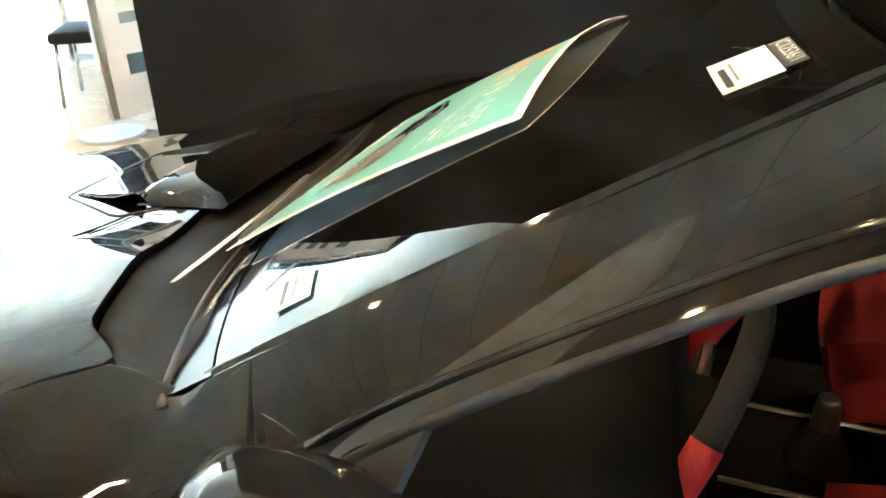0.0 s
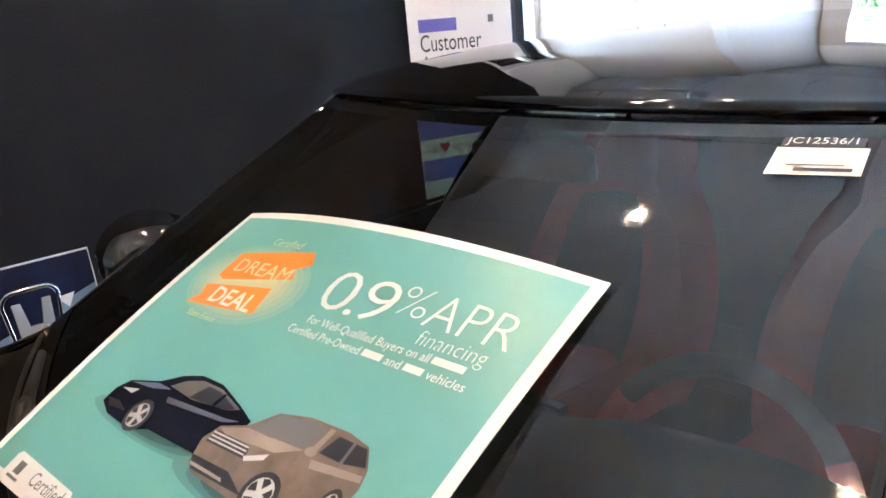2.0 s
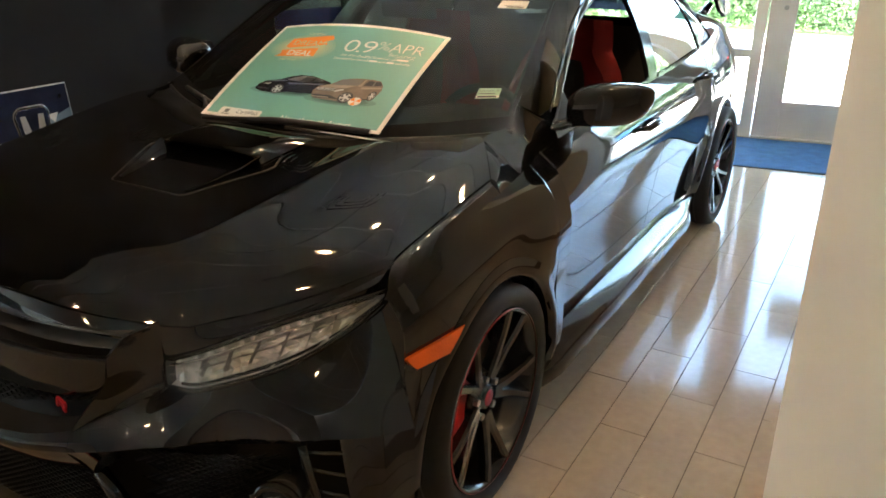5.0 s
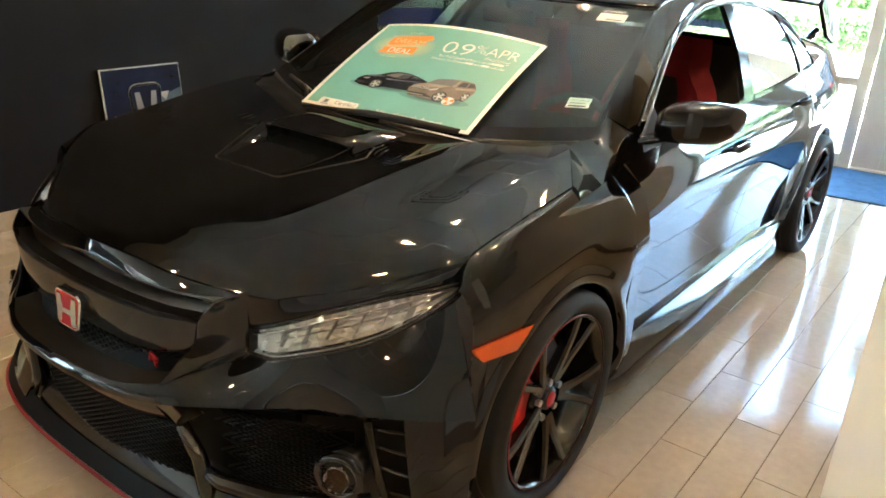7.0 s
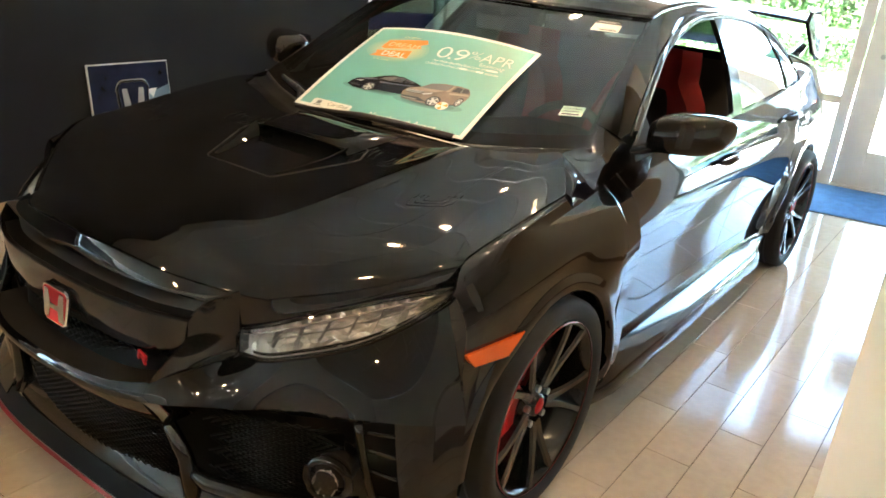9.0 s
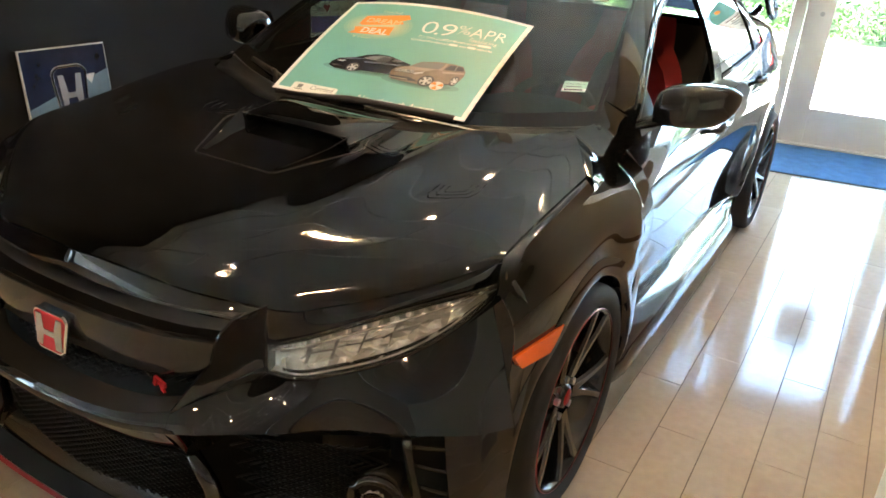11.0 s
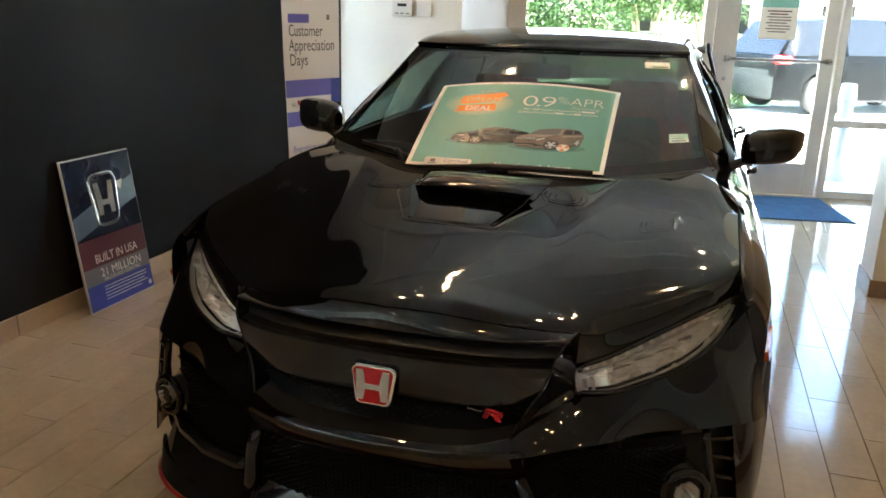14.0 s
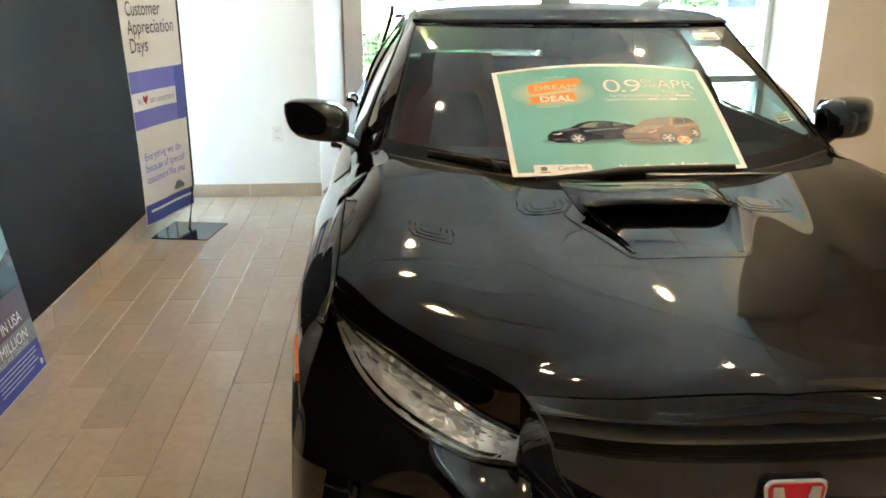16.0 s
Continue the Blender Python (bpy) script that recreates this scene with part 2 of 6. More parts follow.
def grid(name, P, mat, parent=None, flip=False, label="", smooth=True):
    """A sheet through an array of points [n][m]."""
    n, m = len(P), len(P[0])
    verts = [p for row in P for p in row]
    faces = []
    for i in range(n - 1):
        for j in range(m - 1):
            q = (i * m + j, i * m + j + 1, (i + 1) * m + j + 1, (i + 1) * m + j)
            faces.append(q[::-1] if flip else q)
    return raw(name, verts, faces, mat, parent, smooth, label)


def solidify(ob, t, offset=-1.0):
    md = ob.modifiers.new("thickness", 'SOLIDIFY')
    md.thickness, md.offset = t, offset
    sp = ob.modifiers.new("crisp_edges", 'EDGE_SPLIT')
    sp.split_angle = radians(78)
    return ob


def curve(xs, ys):
    """A smooth function through points (monotone cubic)."""
    xs, ys = np.array(xs, float), np.array(ys, float)
    h = np.diff(xs)
    d = np.diff(ys) / h
    m = np.zeros_like(ys)
    m[0], m[-1] = d[0], d[-1]
    for i in range(1, len(xs) - 1):
        if d[i - 1] * d[i] > 0:
            w1, w2 = 2 * h[i] + h[i - 1], h[i] + 2 * h[i - 1]
            m[i] = (w1 + w2) / (w1 / d[i - 1] + w2 / d[i])

    def f(x):
        x = min(max(x, xs[0]), xs[-1])
        i = min(int(np.searchsorted(xs, x, side="right")) - 1, len(xs) - 2)
        t = (x - xs[i]) / h[i]
        return float((2 * t**3 - 3 * t**2 + 1) * ys[i] + (t**3 - 2 * t**2 + t) * h[i] * m[i]
                     + (-2 * t**3 + 3 * t**2) * ys[i + 1] + (t**3 - t**2) * h[i] * m[i + 1])
    return f


def words(name, text, size, mat, parent, place, align='LEFT', shear=0.0, bold=0.0, warp=None, spacing=1.0, fit=None):
    """Flat lettering in the built-in font as one mesh. place maps (x, y) on the sheet to 3D when warp is given, else it is a pose."""
    cu = bpy.data.curves.new(name, 'FONT')
    cu.body, cu.size, cu.align_x, cu.shear, cu.offset, cu.space_character = text, size, align, shear, bold, spacing
    cu.resolution_u = 3
    tmp = bpy.data.objects.new("tmp", cu)
    me = bpy.data.meshes.new_from_object(tmp)
    bpy.data.objects.remove(tmp)
    bpy.data.curves.remove(cu)
    me.name = name
    if fit:
        xs = [v.co.x for v in me.vertices]
        k = fit / (max(xs) - min(xs))
        for v in me.vertices:
            v.co.x *= k
    if warp:
        for v in me.vertices:
            v.co = warp(place[0] + v.co.x, place[1] + v.co.y)
    else:
        me.transform(place)
    me.materials.clear()
    me.materials.append(mat)
    ob = new(name, me)
    ob.parent = parent
    return ob


# ---- the room ----
CEIL = 3.30
WALL_Y = 3.655          # charcoal wall
END_X = 2.67            # white end wall
SF_A = Vector((4.004, 0.661, 0.0))
SF_U = Vector((0.181, -0.983, 0.0)).normalized()
SF_N = Vector((SF_U.y, -SF_U.x, 0.0))        # towards the room
SF = Matrix(((SF_U.x, -SF_N.x, 0, SF_A.x), (SF_U.y, -SF_N.y, 0, SF_A.y), (0, 0, 1, 0), (0, 0, 0, 1)))   # along, outward, up


def wall(name, lo, hi, mat, label, m=None):
    bm = box_bm(lo, hi)
    if m is not None:
        moved(bm, m)
    return tagged(part(name, bm, mat), label, "wall", kind="structure")


floor = tagged(part("floor", box_bm((-10.0, -7.0, -0.10), (4.6, 9.0, -0.004)), M["grout"]),
               "beige plank tile showroom floor with thin dark joints", "floor", kind="structure")
# suspended ceiling: square panels proud of their grid, all one mesh
cv, cf = [], []
for lo, hi in [((-10.0, -7.0, CEIL + 0.012), (4.62, 9.0, CEIL + 0.1))] + [
        ((-10.0 + 0.61 * i + 0.008, -7.0 + 0.61 * j + 0.008, CEIL), (min(4.62, -9.39 + 0.61 * i) - 0.008, min(9.0, -6.39 + 0.61 * j) - 0.008, CEIL + 0.014))
        for i in range(24) for j in range(26)]:
    n = len(cv)
    cv += [(x, y, z) for x in (lo[0], hi[0]) for y in (lo[1], hi[1]) for z in (lo[2], hi[2])]
    cf += [tuple(n + k for k in q) for q in ((0, 1, 3, 2), (4, 6, 7, 5), (0, 4, 5, 1), (2, 3, 7, 6), (0, 2, 6, 4), (1, 5, 7, 3))]
ceil = tagged(raw("ceiling", cv, cf, M["ceiling"], None, False),
              "light grey suspended panel ceiling with recessed lamps", "ceiling", kind="structure")
wall("wall_north", (-3.3, WALL_Y, 0), (1.97, WALL_Y + 0.15, CEIL), M["blackwall"], "matt charcoal painted showroom wall")
wall("wall_north_header", (1.97, WALL_Y, 2.5), (END_X, WALL_Y + 0.15, CEIL), M["whitewall"], "white painted wall above the narrow window")
wall("wall_east", (END_X, 2.63, 0), (END_X + 0.14, WALL_Y + 0.15, CEIL), M["whitewall"], "white painted end wall with thermostat and outlet")
# side of the entrance bay, from the end wall to the glass front
p0, p1 = Vector((END_X + 0.14, 2.63, 0)), SF_A + SF_U * -1.86
d = p1 - p0
ang = math.atan2(d.y, d.x)
wall("wall_bay_north", (0, 0, 0), (d.length, 0.14, CEIL), M["whitewall"], "white painted side wall of the entrance bay", Matrix.Translation(p0) @ Matrix.Rotation(ang, 4, 'Z'))
wall("wall_bay_header", (-1.86, -0.05, 2.45), (2.05, 0.10, CEIL), M["whitewall"], "white painted wall above the glass entrance", SF)
wall("wall_column", (1.277, -1.75, 0), (1.62, -0.208, CEIL), M["tanwall"], "cream painted pier beside the entrance bay")
wall("wall_column_near", (-1.47, -1.0, 0), (-1.13, -0.152, CEIL), M["tanwall"], "cream painted pier between showroom and hall")
p0, p1 = Vector((1.62, -1.62, 0)), SF_A + SF_U * 2.05
d = p1 - p0
wall("wall_bay_south", (0, -0.14, 0), (d.length, 0, CEIL), M["tanwall"], "cream painted side wall of the entrance bay", Matrix.Translation(p0) @ Matrix.Rotation(math.atan2(d.y, d.x), 4, 'Z'))
wall("wall_south", (-10, -7.1, 0), (1.7, -7.0, CEIL), M["tanwall"], "plain cream wall at the far side of the hall")
wall("wall_hall", (1.62, -7.0, 0), (1.76, -1.75, CEIL), M["tanwall"], "plain cream hall wall")
wall("wall_west", (-10.1, -7.0, 0), (-10.0, 9.0, CEIL), M["tanwall"], "plain cream wall closing the hall")


def baseboard(lo, hi, mat, label, m=None):
    bm = box_bm(lo, hi, 0.003)
    if m is not None:
        moved(bm, m)
    return tagged(part("baseboard", bm, mat), label, "baseboard", kind="structure")


x = -3.3
while x < 1.9:
    w = min(0.608, 1.97 - x)
    baseboard((x + 0.002, WALL_Y - 0.012, 0), (x + w - 0.002, WALL_Y, 0.10), M["basetile"], "tan tile skirting under the charcoal wall")
    x += 0.61
for k in range(2):
    baseboard((END_X - 0.012, 2.63 + k * 0.51, 0), (END_X, 2.63 + k * 0.51 + 0.507, 0.095), M["basetile"], "tan tile skirting under the white wall")
baseboard((1.265, -1.70, 0), (1.277, -0.196, 0.10), M["basebrown"], "brown tile skirting round the cream pier")
baseboard((1.277, -0.208, 0), (1.62, -0.196, 0.10), M["basebrown"], "brown tile skirting round the cream pier")
baseboard((-1.482, -1.0, 0), (-1.47, -0.14, 0.10), M["basebrown"], "brown tile skirting round the cream pier")
baseboard((-1.47, -0.152, 0), (-1.13, -0.14, 0.10), M["basebrown"], "brown tile skirting round the cream pier")

# ---- glass fronts ----
FD = 0.055


def bar_box(lo, hi, m, bevel=0.004):
    return moved(box_bm(lo, hi, bevel), m)


def glass_front(name, m, uprights, rails, panes, label):
    """Aluminium storefront: each upright and rail a bar, each pane a sheet."""
    top = empty(name, Matrix(), label, "window", kind="structure")
    for a, b, z0, z1 in uprights:
        part("mullion", bar_box((a, -FD, z0), (b, FD, z1), m), M["frame"], top)
    for a, b, z0, z1 in rails:
        part("rail", bar_box((a, -FD * 0.9, z0), (b, FD * 0.9, z1), m), M["frame"], top)
    for a, b, z0, z1 in panes:
        g = part("pane", bar_box((a, -0.003, z0), (b, 0.003, z1), m, 0), M["clearglass"], top)
        g.visible_shadow = False
    return top


glass_front("window_1", SF, [(-1.86, -1.71, 0, 2.45), (-0.19, -0.105, 0, 2.45)],
            [(-1.71, -0.19, 0, 0.10), (-1.71, -0.19, 0.62, 0.68), (-1.71, -0.19, 2.36, 2.45)],
            [(-1.71, -0.19, 0.10, 0.62), (-1.71, -0.19, 0.68, 2.36)], "grey aluminium framed fixed window beside the entrance")
glass_front("window_2", SF, [(0.925, 0.985, 0, 2.45), (1.98, 2.05, 0, 2.45)],
            [(0.985, 1.98, 0, 0.06), (0.985, 1.98, 0.62, 0.68), (0.985, 1.98, 2.36, 2.45)],
            [(0.985, 1.98, 0.06, 0.62), (0.985, 1.98, 0.68, 2.36)], "grey aluminium framed side light beside the entrance")
NW = Matrix.Translation((0, WALL_Y + 0.075, 0))
glass_front("window_3", NW, [(1.97, 2.03, 0, 2.5), (2.33, 2.37, 0, 2.5), (2.62, 2.67, 0, 2.5)],
            [(2.03, 2.62, 0, 0.06), (2.03, 2.62, 2.43, 2.5)],
            [(2.03, 2.33, 0.06, 2.43), (2.37, 2.62, 0.06, 2.43)], "narrow floor to ceiling window with grey frame")

door = empty("door_1", Matrix(), "closed grey aluminium glass entrance door with push bar", "door", kind="structure")
part("stile", bar_box((-0.095, -0.025, 0.012), (0.10, 0.025, 2.38), SF), M["frame"], door)
part("stile", bar_box((0.80, -0.025, 0.012), (0.915, 0.025, 2.38), SF), M["frame"], door)
part("bottom_rail", bar_box((0.10, -0.024, 0.012), (0.80, 0.024, 0.29), SF), M["frame"], door)
part("top_rail", bar_box((0.10, -0.024, 2.24), (0.80, 0.024, 2.38), SF), M["frame"], door)
g = part("pane", bar_box((0.10, -0.003, 0.29), (0.80, 0.003, 2.24), SF, 0), M["clearglass"], door)
g.visible_shadow = False
pb = part("push_bar", moved(tube([(0.0, -0.075, 1.17), (0.88, -0.075, 1.17)], 0.014, 12), SF), M["silver"], door, "satin metal push bar", True)
for s in (0.02, 0.86):
    part("bracket", moved(box_bm((s - 0.018, -0.085, 1.145), (s + 0.018, -0.024, 1.195), 0.004), SF), M["silver"], door)
part("lock", moved(cyl_bm(0.018, 0.012, 20, bevel=0.002), SF @ pose(0.02, -0.03, 1.0, 90)), M["grey_plastic"], door)
part("threshold", bar_box((-0.1, -0.07, 0.0), (0.92, 0.06, 0.012), SF, 0.003), M["frame"], door)
part("door_header", bar_box((-0.105, -0.05, 2.385), (0.925, 0.05, 2.45), SF), M["frame"], door)

# bright front of the neighbouring hall
for k in range(3):
    a = -9.9 + k * 1.32
    glass_front("window_%d" % (4 + k), Matrix.Translation((0, 8.95, 0)), [(a, a + 0.06, 0, CEIL)],
                [(a + 0.06, a + 1.32, 0, 0.08), (a + 0.06, a + 1.32, 2.2, 2.26)],
                [(a + 0.06, a + 1.32, 0.08, 2.2), (a + 0.06, a + 1.32, 2.26, CEIL)], "tall grey framed showroom window")
# added wall out of direct view, holds back daylight from the hall's north side
wall("wall_back_north", (-5.88, 8.9, 0), (-3.15, 9.0, CEIL), M["whitewall"], "unseen white wall added to cut daylight into the hall")
wall("wall_back", (-3.3, WALL_Y + 0.15, 0), (-3.15, 8.9, CEIL), M["whitewall"], "white wall behind the charcoal wall")

# ---- recessed ceiling lamps ----
def downlight(x, y):
    e = empty("downlight", pose(x, y, CEIL), "lit warm recessed downlight in the ceiling", "ceiling light", "ceiling downlights")
    ring = []
    for rad, zz in ((0.095, -0.001), (0.092, -0.008), (0.072, -0.008), (0.034, 0.03)):
        ring.append([(rad * math.cos(a), rad * math.sin(a), zz) for a in np.linspace(0, 2 * math.pi, 33)])
    grid("trim_ring", ring, M["white_plastic"], e)
    b = cyl_bm(0.032, 0.004, 28)
    part("bulb", moved(b, Matrix.Translation((0, 0, -0.004))), M["lamp"], e)
    return e


LIGHTS = [(-2.4, 1.0), (-2.4, 2.3), (-0.4, 2.3), (0.5, 2.3), (1.33, 2.2), (-0.45, 0.4), (0.5, 0.35), (1.3, 0.4), (-4.2, 1.0), (-4.2, 2.3), (-2.1, -0.7), (-2.4, -2.2), (-0.7, -2.2), (-4.2, -2.2), (-6.0, 1.6)]
first = downlight(*LIGHTS[0])
for x, y in LIGHTS[1:]:
    copy_thing(first, pose(x, y, CEIL))


# ---- the black hatchback ----
CAR = pose(-1.06, 1.478, 0.0, 0, 0, -0.4)
car = empty("car", CAR, "glossy black five-door sports hatchback with rear wing, driver's window down", "car")
WB, WR = 2.76, 0.327          # wheelbase, tyre radius
ARCH = 0.362

def ramp(x, a, b):
    """A soft step from 0 at a to 1 at b."""
    t = min(1.0, max(0.0, (x - a) / (b - a)))
    return t * t * (3 - 2 * t)


def hood_mid(x):
    """Height of the bonnet along its middle."""
    return 0.797 + 0.163 * (x + 0.83) - 0.03 * (x + 0.83) ** 2


def crown(x):
    """How strongly the bonnet falls off sideways, most at the nose."""
    return 0.05 + 0.028 * ramp(x, -0.45, 0.20) + 0.28 * min(1, max(0, (-0.22 - x) / 0.44)) ** 3


def hood_z(x, b):
    """Bonnet height: flat middle, two raised creases, falling to the wings."""
    b = abs(b)
    crease = 0.30 + 0.14 * (x + 0.7) / 0.9
    ridge = 0.009 * math.exp(-((b - crease) / 0.060) ** 2) * ramp(x, -0.70, -0.10)
    valley = -0.004 * math.exp(-((b - crease - 0.14) / 0.09) ** 2) * ramp(x, -0.70, -0.10)
    rec = 0.0
    if -0.31 < x < -0.045 and b < 0.24:
        k = min(1.0, (x + 0.31) / 0.22)
        w = 0.118 + 0.035 * k
        rec = 0.011 * k * min(1.0, max(0.0, (w + 0.022 - b) / 0.030))
    rise = ramp(x, -0.55, 0.20) * (0.016 + 0.045 * ramp(b, 0.25, 0.62)) * ramp(b, 0.88, 0.70)
    return hood_mid(x) - crown(x) * b * b + ridge + valley - rec + rise


def nose_x(b, L, bs=0.88, n=1.8):
    q = max(0.0, 1 - min(1.0, abs(b) / bs) ** n)
    return -0.42 - L * q ** (1 / n)


hood_edge = curve([0, 0.25, 0.45, 0.513, 0.62, 0.729, 0.80], [-0.82, -0.79, -0.70, -0.644, -0.555, -0.448, -0.345])


def hood_front(b):
    return hood_edge(abs(b))


def hood_rear(b):
    return 0.055 + 0.46 * b * b + 0.06 * ramp(abs(b), 0.60, 0.672)


width_z = curve([0.12, 0.22, 0.32, 0.50, 0.64, 0.78, 0.86, 0.95, 1.1], [0.84, 0.868, 0.872, 0.868, 0.882, 0.885, 0.868, 0.815, 0.76])
belt_z = curve([-0.45, -0.36, 0.0, 0.36, 0.6, 1.0, 2.0, 2.6, 3.0, 3.3, 3.5], [0.775, 0.800, 0.857, 0.893, 0.925, 0.945, 0.972, 1.01, 1.05, 1.03, 1.0])
taper = curve([-0.45, -0.2, 0.2, 0.6, 2.4, 2.9, 3.3, 3.55], [-0.012, 0.008, 0.004, 0.0, 0.0, -0.02, -0.07, -0.14])


door_w = curve([0.12, 0.22, 0.32, 0.45, 0.60, 0.70, 0.755, 0.81, 0.88, 0.95, 1.1], [0.815, 0.828, 0.838, 0.852, 0.872, 0.885, 0.890, 0.880, 0.862, 0.825, 0.78])


def side_b(x, z):
    """Half width of the body: tucked-in doors under a shoulder crease, flared wings round the wheels."""
    wing = ramp(z, 0.86, 0.70) * ramp(z, 0.16, 0.34)
    if x < 0.4585:
        b = width_z(z) + 0.030 * ramp(x, 0.05, 0.34) * wing
    else:
        b = door_w(z) + (max(0.0, 0.882 - door_w(z)) * ramp(x, 2.30, 2.46) * wing)
    b += taper(x)
    for ax, amp in ((0.0, 0.046), (WB, 0.042)):
        b += amp * math.exp(-((x - ax) / 0.36) ** 2) * math.exp(-((z - 0.42) / 0.22) ** 2)
    edge = max(0.0, 1 - (belt_z(x) - z) / 0.10)
    b -= (0.045 if x < 0.5 else 0.045 - 0.03 * min(1, (x - 0.5) / 0.3)) * edge ** 2.2
    return b


def low_z(x):
    z = 0.17
    for ax in (0.0, WB):
        q = ARCH ** 2 - (x - ax) ** 2
        if q > 0:
            z = max(z, 0.315 + math.sqrt(q))
    return z


def side_panel(name, x0, x1, parent, sgn, z_lo=None, z_hi=None, n=None, m=18, label=""):
    """A piece of the side between two stations, standing on the arch or the sill."""
    xs = list(np.linspace(x0, x1, n or max(6, int((x1 - x0) / 0.03))))
    for ax in (0.0, WB):
        for e in (-1, 1):
            for k in (0.0, 0.002, 0.006, 0.014, 0.028):
                q = ax + e * (ARCH - k)
                if x0 < q < x1:
                    xs.append(q)
    xs = sorted(xs)
    P = []
    for x in xs:
        a = max(low_z(x), z_lo or 0)
        c = belt_z(x) if z_hi is None else min(z_hi, belt_z(x))
        row = []
        for k in range(m):
            z = a + (c - a) * k / (m - 1)
            row.append((x, sgn * side_b(x, z), z))
        P.append(row)
    ob = grid(name, P, M["paint"], parent, flip=sgn > 0, label=label)
    return solidify(ob, 0.02, 1)


def arc_points(ax, r, a0, a1, n=40):
    return [(ax + r * math.cos(a), 0.315 + r * math.sin(a)) for a in np.linspace(a0, a1, n)]


for sgn in (-1, 1):
    side_panel("front_wing", -0.42, 0.457, car, sgn)
    side_panel("front_door", 0.461, 1.562, car, sgn, 0.27)
    side_panel("rear_door", 1.566, 2.404, car, sgn, 0.27)
    side_panel("rear_quarter", 2.408, 3.5, car, sgn)
    # sill with its lower skirt
    P = []
    for x in np.linspace(0.375, 2.385, 30):
        b = 0.832 + 0.02 * ramp(x, 2.2, 2.385) - 0.03 * ramp(x, 0.50, 0.375)
        q = 1 - 0.85 * ramp(x, 2.18, 2.385)
        P.append([(x, sgn * (b - 0.012), 0.276), (x, sgn * (b + 0.004), 0.264), (x, sgn * (b + 0.012), 0.257), (x, sgn * (b + 0.046 * q), 0.230), (x, sgn * (b + 0.052 * q), 0.222), (x, sgn * (b + 0.070 * q), 0.188), (x, sgn * (b + 0.072 * q), 0.155), (x, sgn * (b + 0.062 * q), 0.142), (x, sgn * (b - 0.06), 0.14)])
    grid("side_skirt", P, M["gloss_black"], car, flip=sgn < 0)
    # flared lips over the wheels and the wells behind them
    for ax in (0.0, WB):
        P = []
        for X, Z in arc_points(ax, ARCH, -0.1, math.pi + 0.1, 44):
            nx, nz = (X - ax) / ARCH, (Z - 0.315) / ARCH
            b = side_b(X, max(Z, 0.2))
            P.append([(X + nx * 0.05, sgn * (side_b(X + nx * 0.05, max(Z + nz * 0.05, 0.2)) + 0.001), Z + nz * 0.05),
                      (X + nx * 0.03, sgn * (b + 0.004), Z + nz * 0.03), (X + nx * 0.008, sgn * (b + 0.007), Z + nz * 0.008),
                      (X, sgn * (b + 0.005), Z), (X - nx * 0.004, sgn * (b - 0.03), Z - nz * 0.004), (X, sgn * (b - 0.10), Z)])
        grid("arch_lip", P, M["paint"], car, flip=sgn > 0)
        P = [[(X, sgn * q, Z) for q in (0.84, 0.70, 0.55)] for X, Z in arc_points(ax, ARCH + 0.004, -0.35, math.pi + 0.35, 30)]
        grid("wheel_well", P, M["trim"], car, flip=sgn > 0)
        part("well_liner", moved(cyl_bm(ARCH, 0.01, 40), pose(ax, sgn * 0.55, 0.315, 90)), M["trim"], car)

# bonnet with its shut line to the wings
P = []
for k in range(125):
    b = -0.795 + 1.59 * k / 124
    row = []
    for t in np.linspace(0, 1, 76):
        x0, x1 = hood_front(b) + 0.004, hood_rear(b) - 0.006
        if abs(b) > 0.672:
            x1 = 0.322 - 1.50 * (abs(b) - 0.672)
        x = x0 + (x1 - x0) * t
        dip = 0.012 * (1 - t / 0.06) ** 2 if t < 0.06 else 0.0
        row.append((x, b, hood_z(x, b) - dip))
    P.append(row)
bonnet = grid("bonnet", P, M["paint"], car)
solidify(bonnet, 0.012, -1)
# top of each wing between bonnet and side
for sgn in (-1, 1):
    P = []
    for x in np.linspace(-0.42, 0.137, 26):
        z1 = belt_z(x)
        b1 = side_b(x, z1)
        fall = ramp(x, -0.345, -0.42)
        z0 = hood_z(max(x, -0.36), 0.80)
        z0 += (z1 - 0.012 - z0) * fall
        b0 = 0.7995 + 0.018 * fall
        P.append([(x, sgn * (b0 - 0.0015), z0 - 0.014), (x, sgn * (b0 - 0.001), z0 - 0.002), (x, sgn * b0, z0), (x, sgn * (0.6 * b0 + 0.4 * b1), z0 * 0.6 + z1 * 0.4 + 0.003), (x, sgn * (0.25 * b0 + 0.75 * b1), z0 * 0.25 + z1 * 0.75 + 0.003), (x, sgn * b1, z1)])
    grid("wing_top", P, M["paint"], car, flip=sgn < 0)

# ---- front end: sheets drawn between feature lines ----
reach = curve([0.10, 0.14, 0.20, 0.35, 0.47, 0.50, 0.53, 0.60, 0.66, 0.70, 0.735, 0.757], [0.43, 0.46, 0.45, 0.462, 0.484, 0.494, 0.500, 0.472, 0.455, 0.42, 0.365, 0.302])


def line(*pts):
    """A smooth feature line of the driver's half, s from 0 to 1; points are (half width, x, z)."""
    s = [k / (len(pts) - 1) for k in range(len(pts))]
    fb, fx, fz = (curve(s, [p[k] for p in pts]) for k in range(3))
    return lambda t: Vector((fx(t), fb(t), fz(t)))


def side(p, sgn):
    return Vector((p.x, sgn * p.y, p.z))


